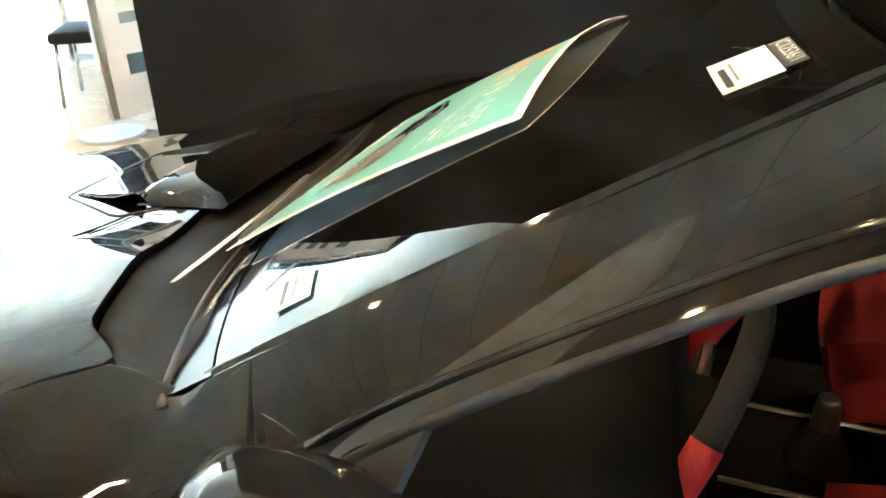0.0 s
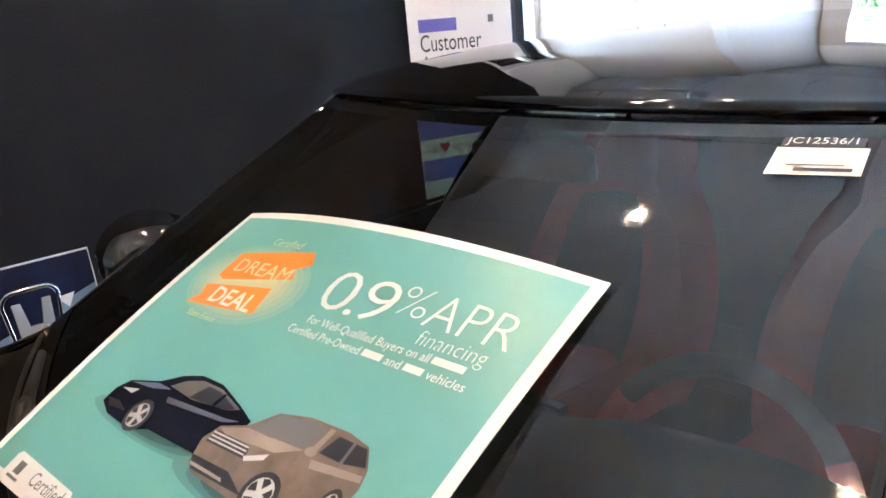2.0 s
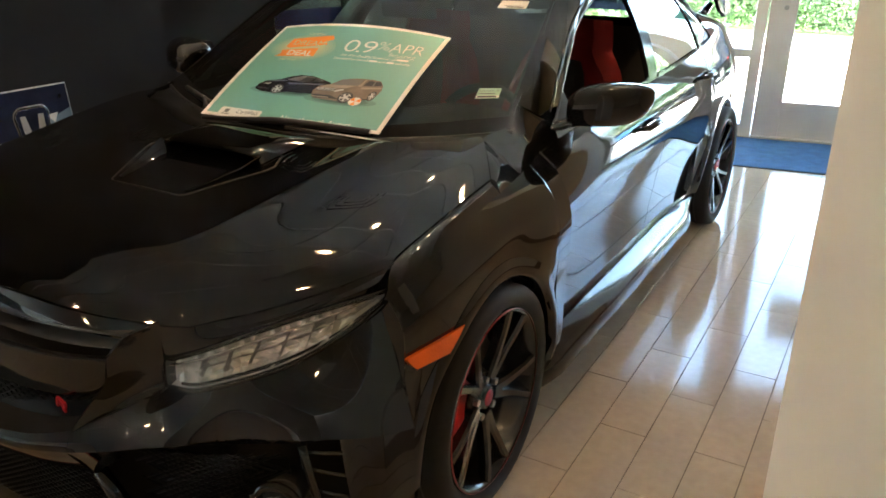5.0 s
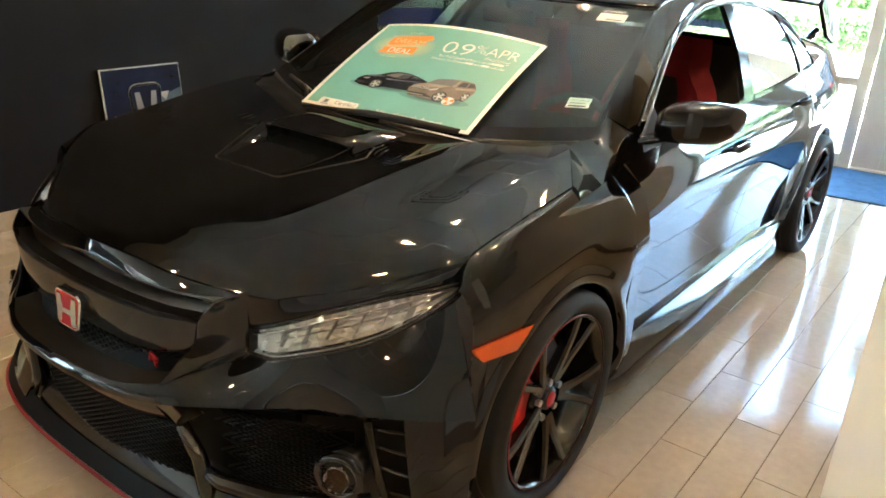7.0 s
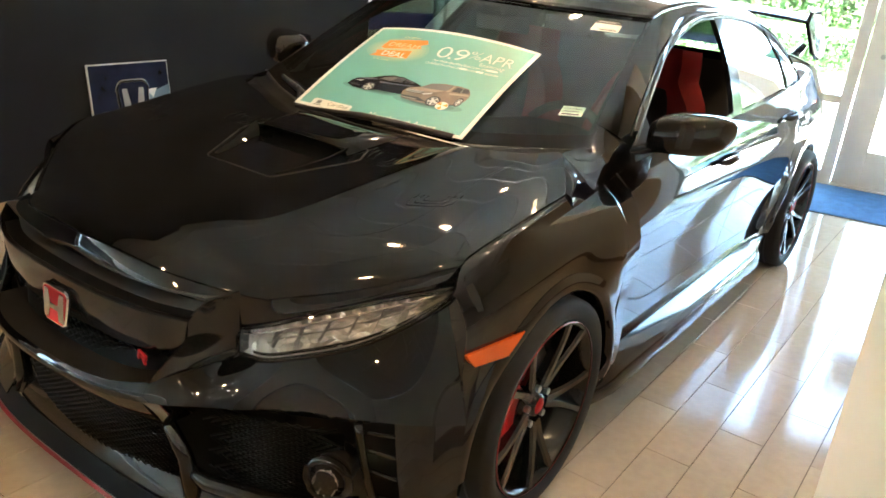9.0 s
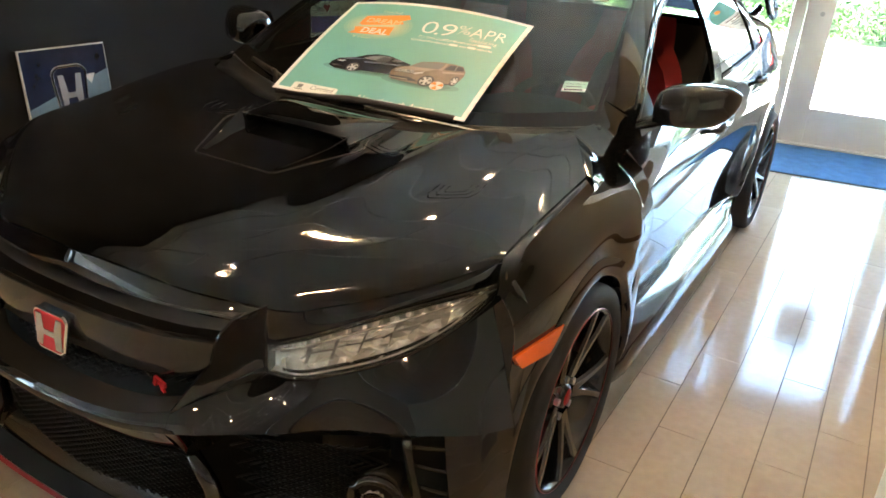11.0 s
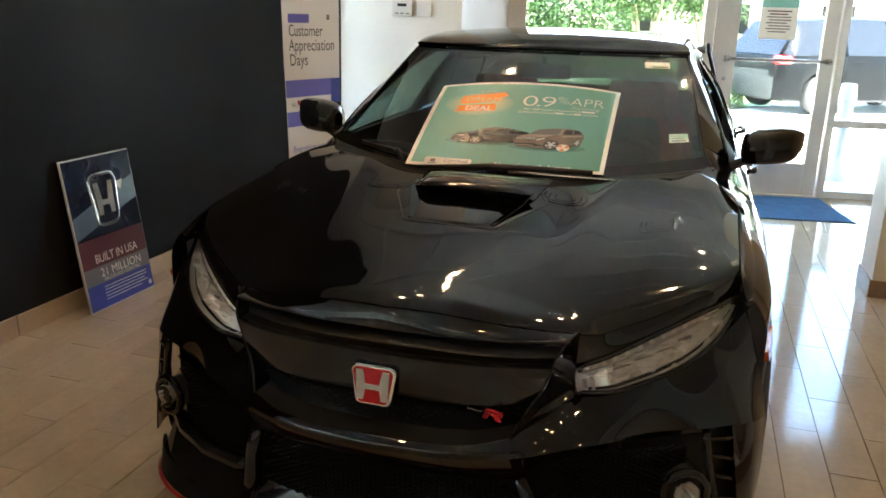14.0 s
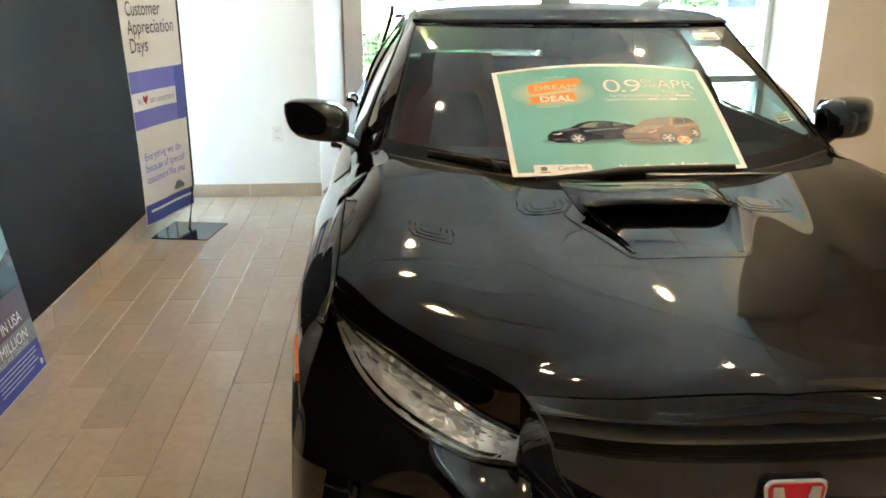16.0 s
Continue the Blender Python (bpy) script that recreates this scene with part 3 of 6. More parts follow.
def loft(name, fa, fb, mat, sgn, ns=24, nt=8, bulge=0.0, thick=0.005, parent=None, s0=0.0, s1=1.0, label=""):
    """A sheet between two lines, swollen outward in its middle."""
    P = []
    stations = [(s0 + (s1 - s0) * i / ns, sgn) for i in range(ns + 1)]
    if sgn == 0:
        stations = [(i / ns, -1) for i in range(ns, 0, -1)] + [(i / ns, 1) for i in range(ns + 1)]
    for t, q in stations:
        a, c = side(fa(t), q), side(fb(t), q)
        P.append([a.lerp(c, j / nt) + Vector((-0.8, q * 0.6 * t, 0)) * bulge * math.sin(math.pi * j / nt) for j in range(nt + 1)])
    ob = grid(name, P, mat, parent or car, flip=sgn >= 0, label=label)
    if thick:
        solidify(ob, thick, -1)
    return ob


H_LINE = lambda t: Vector((hood_edge(0.44 * t) - 0.001, 0.44 * t, hood_z(hood_edge(0.44 * t) + 0.004, 0.44 * t) - 0.013))
H_SIDE = lambda t: Vector((hood_edge(0.44 + 0.36 * t) - 0.001, 0.44 + 0.36 * t, hood_z(hood_edge(0.44 + 0.36 * t) + 0.004, 0.44 + 0.36 * t) - 0.013))
SLOT_TOP = line((0, -0.830, 0.735), (0.15, -0.826, 0.736), (0.29, -0.810, 0.738), (0.42, -0.780, 0.742))
BAR_TOP = line((0, -0.882, 0.700), (0.15, -0.877, 0.700), (0.28, -0.858, 0.699), (0.40, -0.812, 0.697))
BAR_LOW = line((0, -0.866, 0.588), (0.15, -0.862, 0.588), (0.28, -0.842, 0.593), (0.372, -0.806, 0.610))
LEDGE = line((0, -0.938, 0.516), (0.12, -0.933, 0.517), (0.23, -0.914, 0.520), (0.325, -0.868, 0.532))
CHIN = line((0, -0.948, 0.487), (0.12, -0.943, 0.488), (0.23, -0.926, 0.489), (0.330, -0.890, 0.492))
UNDER = line((0, -0.900, 0.425), (0.12, -0.895, 0.424), (0.22, -0.880, 0.420), (0.335, -0.835, 0.408))
LAMP_TOP = line((0.432, -0.692, 0.648), (0.50, -0.662, 0.672), (0.60, -0.588, 0.714), (0.69, -0.502, 0.747), (0.755, -0.428, 0.766), (0.802, -0.352, 0.777))
LAMP_LOW = line((0.442, -0.702, 0.592), (0.515, -0.702, 0.604), (0.605, -0.668, 0.634), (0.700, -0.582, 0.668), (0.765, -0.480, 0.715), (0.806, -0.362, 0.770))
FACE_TOP = line((0.325, -0.868, 0.532), (0.390, -0.798, 0.562), (0.442, -0.722, 0.584), (0.515, -0.712, 0.599), (0.605, -0.676, 0.629), (0.705, -0.584, 0.662), (0.775, -0.478, 0.710), (0.822, -0.42, 0.757))
CREASE = line((0.330, -0.890, 0.492), (0.385, -0.862, 0.496), (0.44, -0.828, 0.501), (0.53, -0.768, 0.507), (0.61, -0.700, 0.513), (0.765, -0.625, 0.520), (0.868, -0.515, 0.502), (0.902, -0.42, 0.480))
RECESS = line((0.335, -0.835, 0.408), (0.38, -0.815, 0.440), (0.44, -0.785, 0.482), (0.53, -0.735, 0.489), (0.63, -0.680, 0.495), (0.765, -0.606, 0.503))
POST_TOP, POST_LOW = line((0.812, -0.578, 0.513), (0.868, -0.515, 0.502), (0.902, -0.42, 0.480)), line((0.872, -0.560, 0.170), (0.895, -0.485, 0.170), (0.898, -0.42, 0.170))


def nose(b, z, out=0.0, n=1.8):
    """A point of the lower nose at half width b (signed) and height z."""
    bs = min(0.875, side_b(-0.42, z))
    x = nose_x(b, reach(z) + out, bs, n)
    return (x, b, z)


def nose_strip(name, b0, b1, zlo, zhi, mat, out=0.0, nb=30, nz=8, thick=0.006, parent=car, label="", n=1.8):
    """A sheet on the nose between two half widths; zlo and zhi are numbers or functions of b."""
    P = []
    for i in range(nb + 1):
        # even steps round the corner
        f = i / nb
        b = b0 + (b1 - b0) * f
        lo = zlo(b) if callable(zlo) else zlo
        hi = zhi(b) if callable(zhi) else zhi
        P.append([nose(b, lo + (hi - lo) * j / nz, out, n) for j in range(nz + 1)])
    ob = grid(name, P, mat, parent, label=label)
    if thick:
        solidify(ob, thick, 1)
    return ob


loft("nose_panel", H_LINE, SLOT_TOP, M["paint"], 0, 24, 6, 0.006)
loft("slot_lip", SLOT_TOP, lambda t: SLOT_TOP(t) + Vector((0.05, 0, -0.006)), M["trim"], 0, 20, 2)
loft("slot_floor", lambda t: SLOT_TOP(t) + Vector((0.05, 0, -0.006)), lambda t: BAR_TOP(t) + Vector((0.05, 0, 0)), M["trim"], 0, 20, 2)
loft("bar_shelf", lambda t: BAR_TOP(t) + Vector((0.05, 0, 0)), BAR_TOP, M["mesh"], 0, 20, 2)
loft("grille_bar", BAR_TOP, BAR_LOW, M["gloss_black"], 0, 24, 8, 0.003, 0.012)
loft("grille_backing", lambda t: BAR_LOW(t) + Vector((0.04, 0, 0.004)), lambda t: LEDGE(t) + Vector((0.075, 0, 0)), M["mesh"], 0, 16, 3)
loft("grille_ledge", lambda t: LEDGE(t) + Vector((0.075, 0, 0)), LEDGE, M["trim"], 0, 20, 3)
loft("chin_bar", LEDGE, CHIN, M["paint"], 0, 24, 6, 0.007)
loft("bumper_underside", CHIN, UNDER, M["paint"], 0, 24, 6, 0.004)
for sgn in (-1, 1):
    # brow over the headlamp and the dark panel between lamp and grille
    loft("lamp_brow_panel", H_SIDE, lambda t: LAMP_TOP(t) + Vector((-0.004, 0, 0.002)), M["paint"], sgn, 28, 6, 0.004)
    GRILLE_END = line((0.42, -0.780, 0.742), (0.40, -0.812, 0.697), (0.388, -0.808, 0.650), (0.352, -0.830, 0.59), (0.325, -0.868, 0.532))
    LAMP_END = line((0.44, -0.703, 0.750), (0.436, -0.700, 0.66), (0.436, -0.698, 0.62), (0.440, -0.706, 0.592), (0.442, -0.722, 0.584))
    loft("inner_panel", GRILLE_END, LAMP_END, M["gloss_black"], sgn, 16, 6, -0.008)
    loft("bumper_corner", FACE_TOP, CREASE, M["paint"], sgn, 40, 12, 0.008)
    loft("lamp_ledge", lambda t: LAMP_LOW(t) + Vector((0.03, 0, 0)), lambda t: FACE_TOP(2 / 7 + 5 / 7 * t), M["paint"], sgn, 28, 2)
    loft("fog_brow", lambda t: CREASE(t * 5 / 7), RECESS, M["paint"], sgn, 30, 4, 0.0)
    loft("bumper_side", POST_TOP, POST_LOW, M["paint"], sgn, 20, 14, 0.012)
    # the wing's front upper corner down to the bumper
    loft("wing_corner", lambda t: Vector((-0.352 - 0.068 * t, 0.802 + 0.020 * t, 0.777 - 0.02 * t)), lambda t: Vector((-0.415, side_b(-0.415, 0.778 - 0.02 * t), 0.778 - 0.02 * t)), M["paint"], sgn, 4, 4)
    loft("wing_front", lambda t: FACE_TOP(1).lerp(CREASE(1), t), lambda t: Vector((-0.418, side_b(-0.418, 0.778 - 0.298 * t), 0.778 - 0.298 * t)), M["paint"], sgn, 14, 4)
# lower front
nose_strip("lower_backing", -0.71, 0.71, 0.16, 0.46, M["mesh"], -0.085, 40, 4)
loft("splitter", lambda t: Vector(nose(0.82 * t, 0.178, -0.026, 2.6)), lambda t: Vector(nose(0.82 * t, 0.127, -0.004, 2.9)), M["mesh"], 0, 40, 5, 0.0, 0.006)
loft("lower_lip", lambda t: Vector(nose(0.36 * t, 0.235, -0.04, 1.9)), lambda t: Vector(nose(0.37 * t, 0.172, -0.03, 2.4)), M["gloss_black"], 0, 24, 3, 0.004, 0.01)
nose_strip("red_line", -0.80, 0.80, 0.119, 0.126, M["redline"], -0.001, 60, 1, 0.01, label="thin red pinstripe along the splitter", n=2.9)


def mesh_net(name, b0, b1, z0, z1, out, cell=0.032, r=0.0035):
    """Diamond mesh of crossing bars over an opening."""
    bms = []
    for s in (1, -1):
        b = b0 - (z1 - z0)
        while b < b1 + (z1 - z0):
            pts = []
            for t in np.linspace(0, 1, 6):
                bb = b + s * (t - 0.5) * (z1 - z0) * 1.8 + (z1 - z0) * 0.5
                if b0 <= bb <= b1:
                    pts.append(nose(bb, z0 + (z1 - z0) * t, out))
            if len(pts) > 1:
                bms.append(tube(pts, r, 4))
            b += cell
    return part(name, joined(*bms), M["mesh"], car, smooth=True)


bms = []
for k in range(-24, 25):
    b0 = 0.026 * k
    for q in (-1, 1):
        pts = []
        for t in np.linspace(0, 1, 5):
            bb = b0 + q * (t - 0.5) * 0.13
            if abs(bb) < 0.335 + 0.05 * t:
                u = min(1.0, abs(bb) / (0.305 + 0.09 * t))
                lo, hi = LEDGE(u), BAR_LOW(u)
                p = lo.lerp(hi, t)
                pts.append((p.x + 0.05 * (1 - t) + 0.028, bb, p.z))
        if len(pts) > 1:
            bms.append(tube(pts, 0.003, 4))
part("grille_mesh", joined(*bms), M["mesh"], car, smooth=True)
mesh_net("intake_mesh", -0.36, 0.36, 0.20, 0.42, -0.035, 0.026, 0.003)
for sgn in (-1, 1):
    lo, hi = sorted((sgn * 0.40, sgn * 0.72))
    mesh_net("fog_mesh", lo, hi, 0.25, 0.48, -0.05, 0.024, 0.003)
    # lower frame of the fog opening and the post beside the intake
    part("fog_sill", tube([nose(sgn * b, z, -0.012) for b, z in ((0.385, 0.29), (0.43, 0.265), (0.56, 0.255), (0.68, 0.262), (0.755, 0.285))], [0.016, 0.022, 0.026, 0.024, 0.016], 10), M["gloss_black"], car, smooth=True)
    part("intake_post", tube([nose(sgn * b, z, -0.012) for b, z in ((0.345, 0.415), (0.375, 0.33), (0.385, 0.25), (0.40, 0.18))], [0.016, 0.020, 0.024, 0.032], 10), M["paint"], car, smooth=True)
    loft("lower_apron", lambda t: Vector(nose(0.40 + 0.37 * t, 0.25, -0.018)), lambda t: Vector(nose(0.42 + 0.37 * t, 0.165, 0.0, 2.4)), M["gloss_black"], sgn, 20, 4)
    # fog lamp in a round bezel
    fx, fb, fz = -0.655, sgn * 0.712, 0.372
    fm = look((fx - 0.012, fb, fz), (fx - 1.0, fb + sgn * 0.35, fz)) @ pose(0, 0, 0)
    fog = part("fog_lamp", moved(cyl_bm(0.046, 0.06, 28, bevel=0.004), fm @ Matrix.Translation((0, 0, 0.042))), M["trim"], car)
    # faceted reflector bowl under a clear lens
    bowl = [[fm @ Vector((rr * math.cos(a), 1.15 * rr * math.sin(a), zz - 0.012 + 0.006 * ((k * 7) % 5 - 2) / 2)) for rr, zz in ((0.002, 0.006), (0.012, 0.002), (0.022, -0.008), (0.030, -0.022))] for k, a in enumerate(np.linspace(0, 2 * math.pi, 25))]
    grid("fog_reflector", bowl, M["reflector"], fog, smooth=False)
    part("fog_lens", moved(cyl_bm(0.031, 0.003, 28), fm @ Matrix.Translation((0, 0, -0.036))), M["lensglass"], fog)
    ringp = [fm @ Vector((0.052 * math.cos(a), 0.052 * math.sin(a), -0.020)) for a in np.linspace(0, 2 * math.pi, 28, endpoint=False)]
    part("fog_ring", tube(ringp, 0.011, 10, True), M["gloss_black"], fog, smooth=True)
    # slatted vent on the bumper corner
    inner = line((0.752, -0.622, 0.508), (0.768, -0.617, 0.42), (0.800, -0.600, 0.29))
    loft("vent_panel", inner, lambda t: POST_TOP(0).lerp(POST_LOW(0), 0.02 + 0.70 * t) + Vector((0.03, -0.006, 0)), M["mesh"], sgn, 10, 3)
    part("vent_frame", tube([side(inner(t), sgn) + Vector((-0.008, 0, 0)) for t in np.linspace(0, 1, 8)], 0.011, 8), M["gloss_black"], car, smooth=True)
    for k in range(4):
        t = 0.12 + 0.25 * k
        o = side(POST_TOP(0).lerp(POST_LOW(0), 0.02 + 0.66 * t), sgn)
        i = side(inner(t), sgn)
        part("vent_slat", tube([i + Vector((-0.002, 0, 0)), i.lerp(o, 0.5) + Vector((-0.004, 0, 0)), o + Vector((-0.001, 0, 0))], 0.0055, 6), M["gloss_black"], car, smooth=True)
    # lower canard
    pts = [nose(sgn * 0.80, 0.20, 0.02), (-0.50, sgn * 0.858, 0.200), (-0.42, sgn * 0.872, 0.205)]
    part("canard", tube(pts, [0.012, 0.014, 0.008], 8), M["gloss_black"], car, smooth=True)


# ---- headlamps ----
def lamp_pt(sgn, u, v, out):
    """u along the lamp from the grille to the wing, v upward, out of the glass."""
    p = LAMP_LOW(u).lerp(LAMP_TOP(u), v)
    n = Vector((-0.80 + 0.25 * u, 0.25 + 0.45 * u, 0.30)).normalized()
    out = out * (1 if out > 0 else min(1.0, 6 * (1 - u) + 0.2))
    return side(p + n * (out + 0.010 * math.sin(math.pi * v) * math.sin(math.pi * min(1, u + 0.1))), sgn)


for sgn in (-1, 1):
    lamp = grid("headlamp", [[lamp_pt(sgn, u, v, -0.055) for v in np.linspace(0, 1, 6)] for u in np.linspace(0, 1, 24)], M["lamp_back"], car, flip=sgn < 0, label="clear multi-element headlamp")
    grid("lamp_glass", [[lamp_pt(sgn, u, v, 0.012) for v in np.linspace(0, 1, 8)] for u in np.linspace(0, 1, 30)], M["lensglass"], lamp, flip=sgn < 0)
    # rim between glass and housing
    rim = [lamp_pt(sgn, u, 0, 0.006) for u in np.linspace(0, 1, 20)] + [lamp_pt(sgn, u, 1, 0.006) for u in np.linspace(1, 0, 20)]
    part("lamp_rim", tube(rim, 0.006, 6, True), M["gloss_black"], lamp, smooth=True)
    # brow strip and stepped reflector cells
    P = [[lamp_pt(sgn, u, v, -0.012 - 0.01 * (v - 0.72)) for v in (0.78, 0.86, 0.95)] for u in np.linspace(0.08, 0.90, 24)]
    grid("lamp_brow", P, M["reflector"], lamp, flip=sgn < 0)
    grid("lamp_floor", [[lamp_pt(sgn, u, v, -0.05 + 0.05 * (1 - v * 4)) for v in (0.0, 0.12, 0.25)] for u in np.linspace(0.02, 0.95, 24)], M["reflector"], lamp, flip=sgn < 0)
    rng = random.Random(5 + sgn)
    for k in range(8):
        u0 = 0.05 + k * 0.098
        for v0, v1 in ((0.06, 0.50), (0.54, 0.76)):
            P = []
            for i in range(4):
                u = u0 + 0.088 * i / 3
                P.append([lamp_pt(sgn, u, v0 + (v1 - v0) * j / 4, -0.036 + 0.022 * (i / 3) + rng.uniform(-0.016, 0.016)) for j in range(5)])
            grid("lamp_cell", P, M["lamp_cell"], lamp, flip=sgn < 0, smooth=False)
    for k in range(14):
        u0 = 0.10 + k * 0.052
        c = lamp_pt(sgn, u0, 0.87, -0.008)
        part("lamp_diode", moved(box_bm((-0.008, -0.006, -0.006), (0.008, 0.006, 0.006), 0.002), Matrix.Translation(c) @ pose(0, 0, 0, 0, 20, 0)), M["reflector"], lamp)
    # clear module at the inner end and the dark band under it
    grid("lamp_module", [[lamp_pt(sgn, u, v, -0.022 - 0.010 * math.cos(9 * u)) for v in (0.12, 0.35, 0.6, 0.8)] for u in np.linspace(0.02, 0.22, 7)], M["reflector"], lamp, flip=sgn < 0, smooth=False)
    grid("lamp_band", [[lamp_pt(sgn, u, v, -0.014) for v in (0.0, 0.09, 0.17)] for u in np.linspace(0.10, 0.92, 20)], M["gloss_black"], lamp, flip=sgn < 0)
    part("lamp_strip", tube([lamp_pt(sgn, u, 0.79, -0.004) for u in np.linspace(0.03, 0.90, 20)], 0.0035, 6), M["chrome"], lamp, smooth=True)

    # side marker on the wing
    topl = lambda t: Vector((-0.424 + 0.219 * t, side_b(-0.424 + 0.219 * t, 0.65) + 0.009, 0.653 - 0.004 * t))
    lowl = lambda t: Vector((-0.395 + 0.12 * t, side_b(-0.395 + 0.12 * t, 0.61) + 0.014, 0.616 - 0.010 * t))
    loft("side_marker", topl, lowl, M["lens_amber"], sgn, 14, 5, 0.003, 0.03, label="amber side marker lens")

# ---- badges ----
BADGE = Matrix.Translation((-0.884, 0, 0.617)) @ pose(0, 0, 0, 90, 0, -90) @ pose(0, 0, 0, -4)


def outline(pts, h, bevel=0.0015):
    b = bmesh.new()
    vs = [b.verts.new((p[0], p[1], 0)) for p in pts]
    f = b.faces.new(vs)
    r = bmesh.ops.extrude_face_region(b, geom=[f])
    for v in r["geom"]:
        if isinstance(v, bmesh.types.BMVert):
            v.co.z += h
    bmesh.ops.recalc_face_normals(b, faces=b.faces)
    if bevel:
        es = [e for e in b.edges if e.verts[0].co.z > h * 0.9 and e.verts[1].co.z > h * 0.9]
        bmesh.ops.bevel(b, geom=es, offset=bevel, segments=1, affect='EDGES')
    return b


def rounded(w0, w1, h, r, n=5):
    """Rounded upright shape, w0 wide below and w1 above."""
    pts = []
    for cx, cy, a0 in ((w0 / 2 - r, -h / 2 + r, -90), (w1 / 2 - r, h / 2 - r, 0), (-w1 / 2 + r, h / 2 - r, 90), (-w0 / 2 + r, -h / 2 + r, 180)):
        for k in range(n + 1):
            a = radians(a0 + 90 * k / n)
            pts.append((cx + r * math.cos(a), cy + r * math.sin(a)))
    return pts


badge = part("badge", moved(outline(rounded(0.092, 0.112, 0.098, 0.016), 0.010, 0.003), BADGE), M["chrome"], car, "red emblem with bright rim")
part("badge_field", moved(outline(rounded(0.080, 0.100, 0.086, 0.013), 0.0115, 0.001), BADGE), M["badge_red"], badge)
for s in (-1, 1):
    part("badge_bar", moved(outline([(s * 0.040, -0.036), (s * 0.022, -0.036), (s * 0.016, 0.0), (s * 0.024, 0.038), (s * 0.042, 0.038)][::s], 0.014, 0.001), BADGE), M["silver"], badge)
part("badge_cross", moved(outline([(-0.02, -0.010), (0.02, -0.010), (0.017, 0.004), (-0.017, 0.004)], 0.013, 0.001), BADGE), M["silver"], badge)
RB = Matrix.Translation((-0.846, -0.281, 0.572)) @ pose(0, 0, 0, 90, 0, -90 - 14) @ Matrix.Scale(0.8, 4)
R_BITS = ([(-0.034, -0.015), (-0.020, -0.015), (-0.010, 0.015), (-0.024, 0.015)], [(-0.012, 0.008), (0.026, 0.008), (0.030, 0.015), (-0.010, 0.015)], [(0.018, -0.003), (0.026, -0.001), (0.030, 0.008), (0.016, 0.008)], [(-0.012, -0.003), (0.020, -0.003), (0.022, 0.003), (-0.010, 0.003)], [(0.000, -0.003), (0.014, -0.003), (0.024, -0.015), (0.008, -0.015)])
emblem = part("emblem", moved(joined(*[outline(q, 0.008 - 0.0004 * k, 0.0) for k, q in enumerate(R_BITS)]), RB), M["badge_red"], car, "small red slanted emblem")
part("emblem_bar", moved(outline([(-0.090, -0.003), (-0.040, -0.003), (-0.036, 0.003), (-0.086, 0.003)], 0.006, 0.001), RB), M["silver"], emblem)

# ---- bonnet scoop and small vents ----
def on_hood(x, b, up=0.0):
    return Vector((x, b, hood_z(x, b) + up))


def hood_flat(x, b, up):
    return Vector((x, b, hood_mid(x) + 0.016 * ramp(x, -0.55, 0.20) - crown(x) * b * b + up))


P = []
for x, w, h in ((-0.094, 0.196, 0.020), (-0.088, 0.198, 0.026), (-0.07, 0.20, 0.028), (-0.02, 0.204, 0.026), (0.05, 0.21, 0.020), (0.10, 0.215, 0.006), (0.12, 0.218, 0.001)):
    P.append([hood_flat(x, w * f, 0.002 + h * (1 - abs(f) ** 8)) for f in np.linspace(-1, 1, 25)])
scoop_top = grid("scoop", P, M["paint"], car, label="body coloured bonnet scoop")
mouth = [[hood_flat(-0.093, 0.190 * f, 0.020), hood_flat(-0.050, 0.172 * f, 0.012), hood_flat(-0.046, 0.150 * f, -0.013)] for f in np.linspace(-1, 1, 13)]
grid("scoop_mouth", mouth, M["mesh"], scoop_top)
for sgn in (-1, 1):
    chk = [[hood_flat(x, sgn * (w0 * (1 - g) + w1 * g), z0 * (1 - g) + z1 * g) for g in (0, 0.5, 1)] for x, w0, z0, w1, z1 in ((-0.092, 0.153, -0.011, 0.197, 0.026), (-0.16, 0.142, -0.008, 0.180, 0.012), (-0.24, 0.128, -0.004, 0.152, 0.004), (-0.31, 0.118, -0.001, 0.130, 0.001))]
    solidify(grid("scoop_cheek", chk, M["paint"], scoop_top, flip=sgn < 0), 0.003, 0)
ol = [on_hood(x, b, 0.0) for x, b in ((-0.335, -0.125), (-0.335, 0.125), (-0.325, 0.14), (-0.12, 0.236), (-0.09, 0.242), (-0.02, 0.212), (-0.015, 0.0), (-0.02, -0.212), (-0.09, -0.242), (-0.12, -0.236), (-0.325, -0.14))]
part("scoop_seam", tube(ol, 0.0025, 6, True), M["trim"], scoop_top)


def louvre(xc, bc, lx, lb, slant, sgn):
    """Pressed bonnet louvre: three nested lipped ribs."""
    for k in range(3):
        q = 1 - 0.27 * k
        pts = []
        for u, v in ((1, -1), (-0.2, -1.05), (-0.9, -0.85), (-1, 0), (-0.9, 0.85), (-0.2, 1.05), (1, 1)):
            x, b = xc + 0.006 * k + lx * q * u * 0.5, bc + lb * q * v * 0.5
            pts.append(on_hood(x + slant * (b - bc), sgn * b, -0.0008))
        part("vent_rib", tube(pts, 0.0022 - 0.0002 * k, 8), M["paint"], car, smooth=True)


for sgn in (-1, 1):
    louvre(-0.045, 0.285, 0.085, 0.135, -0.25, sgn)
    louvre(-0.185, 0.580, 0.075, 0.100, 0.55, sgn)

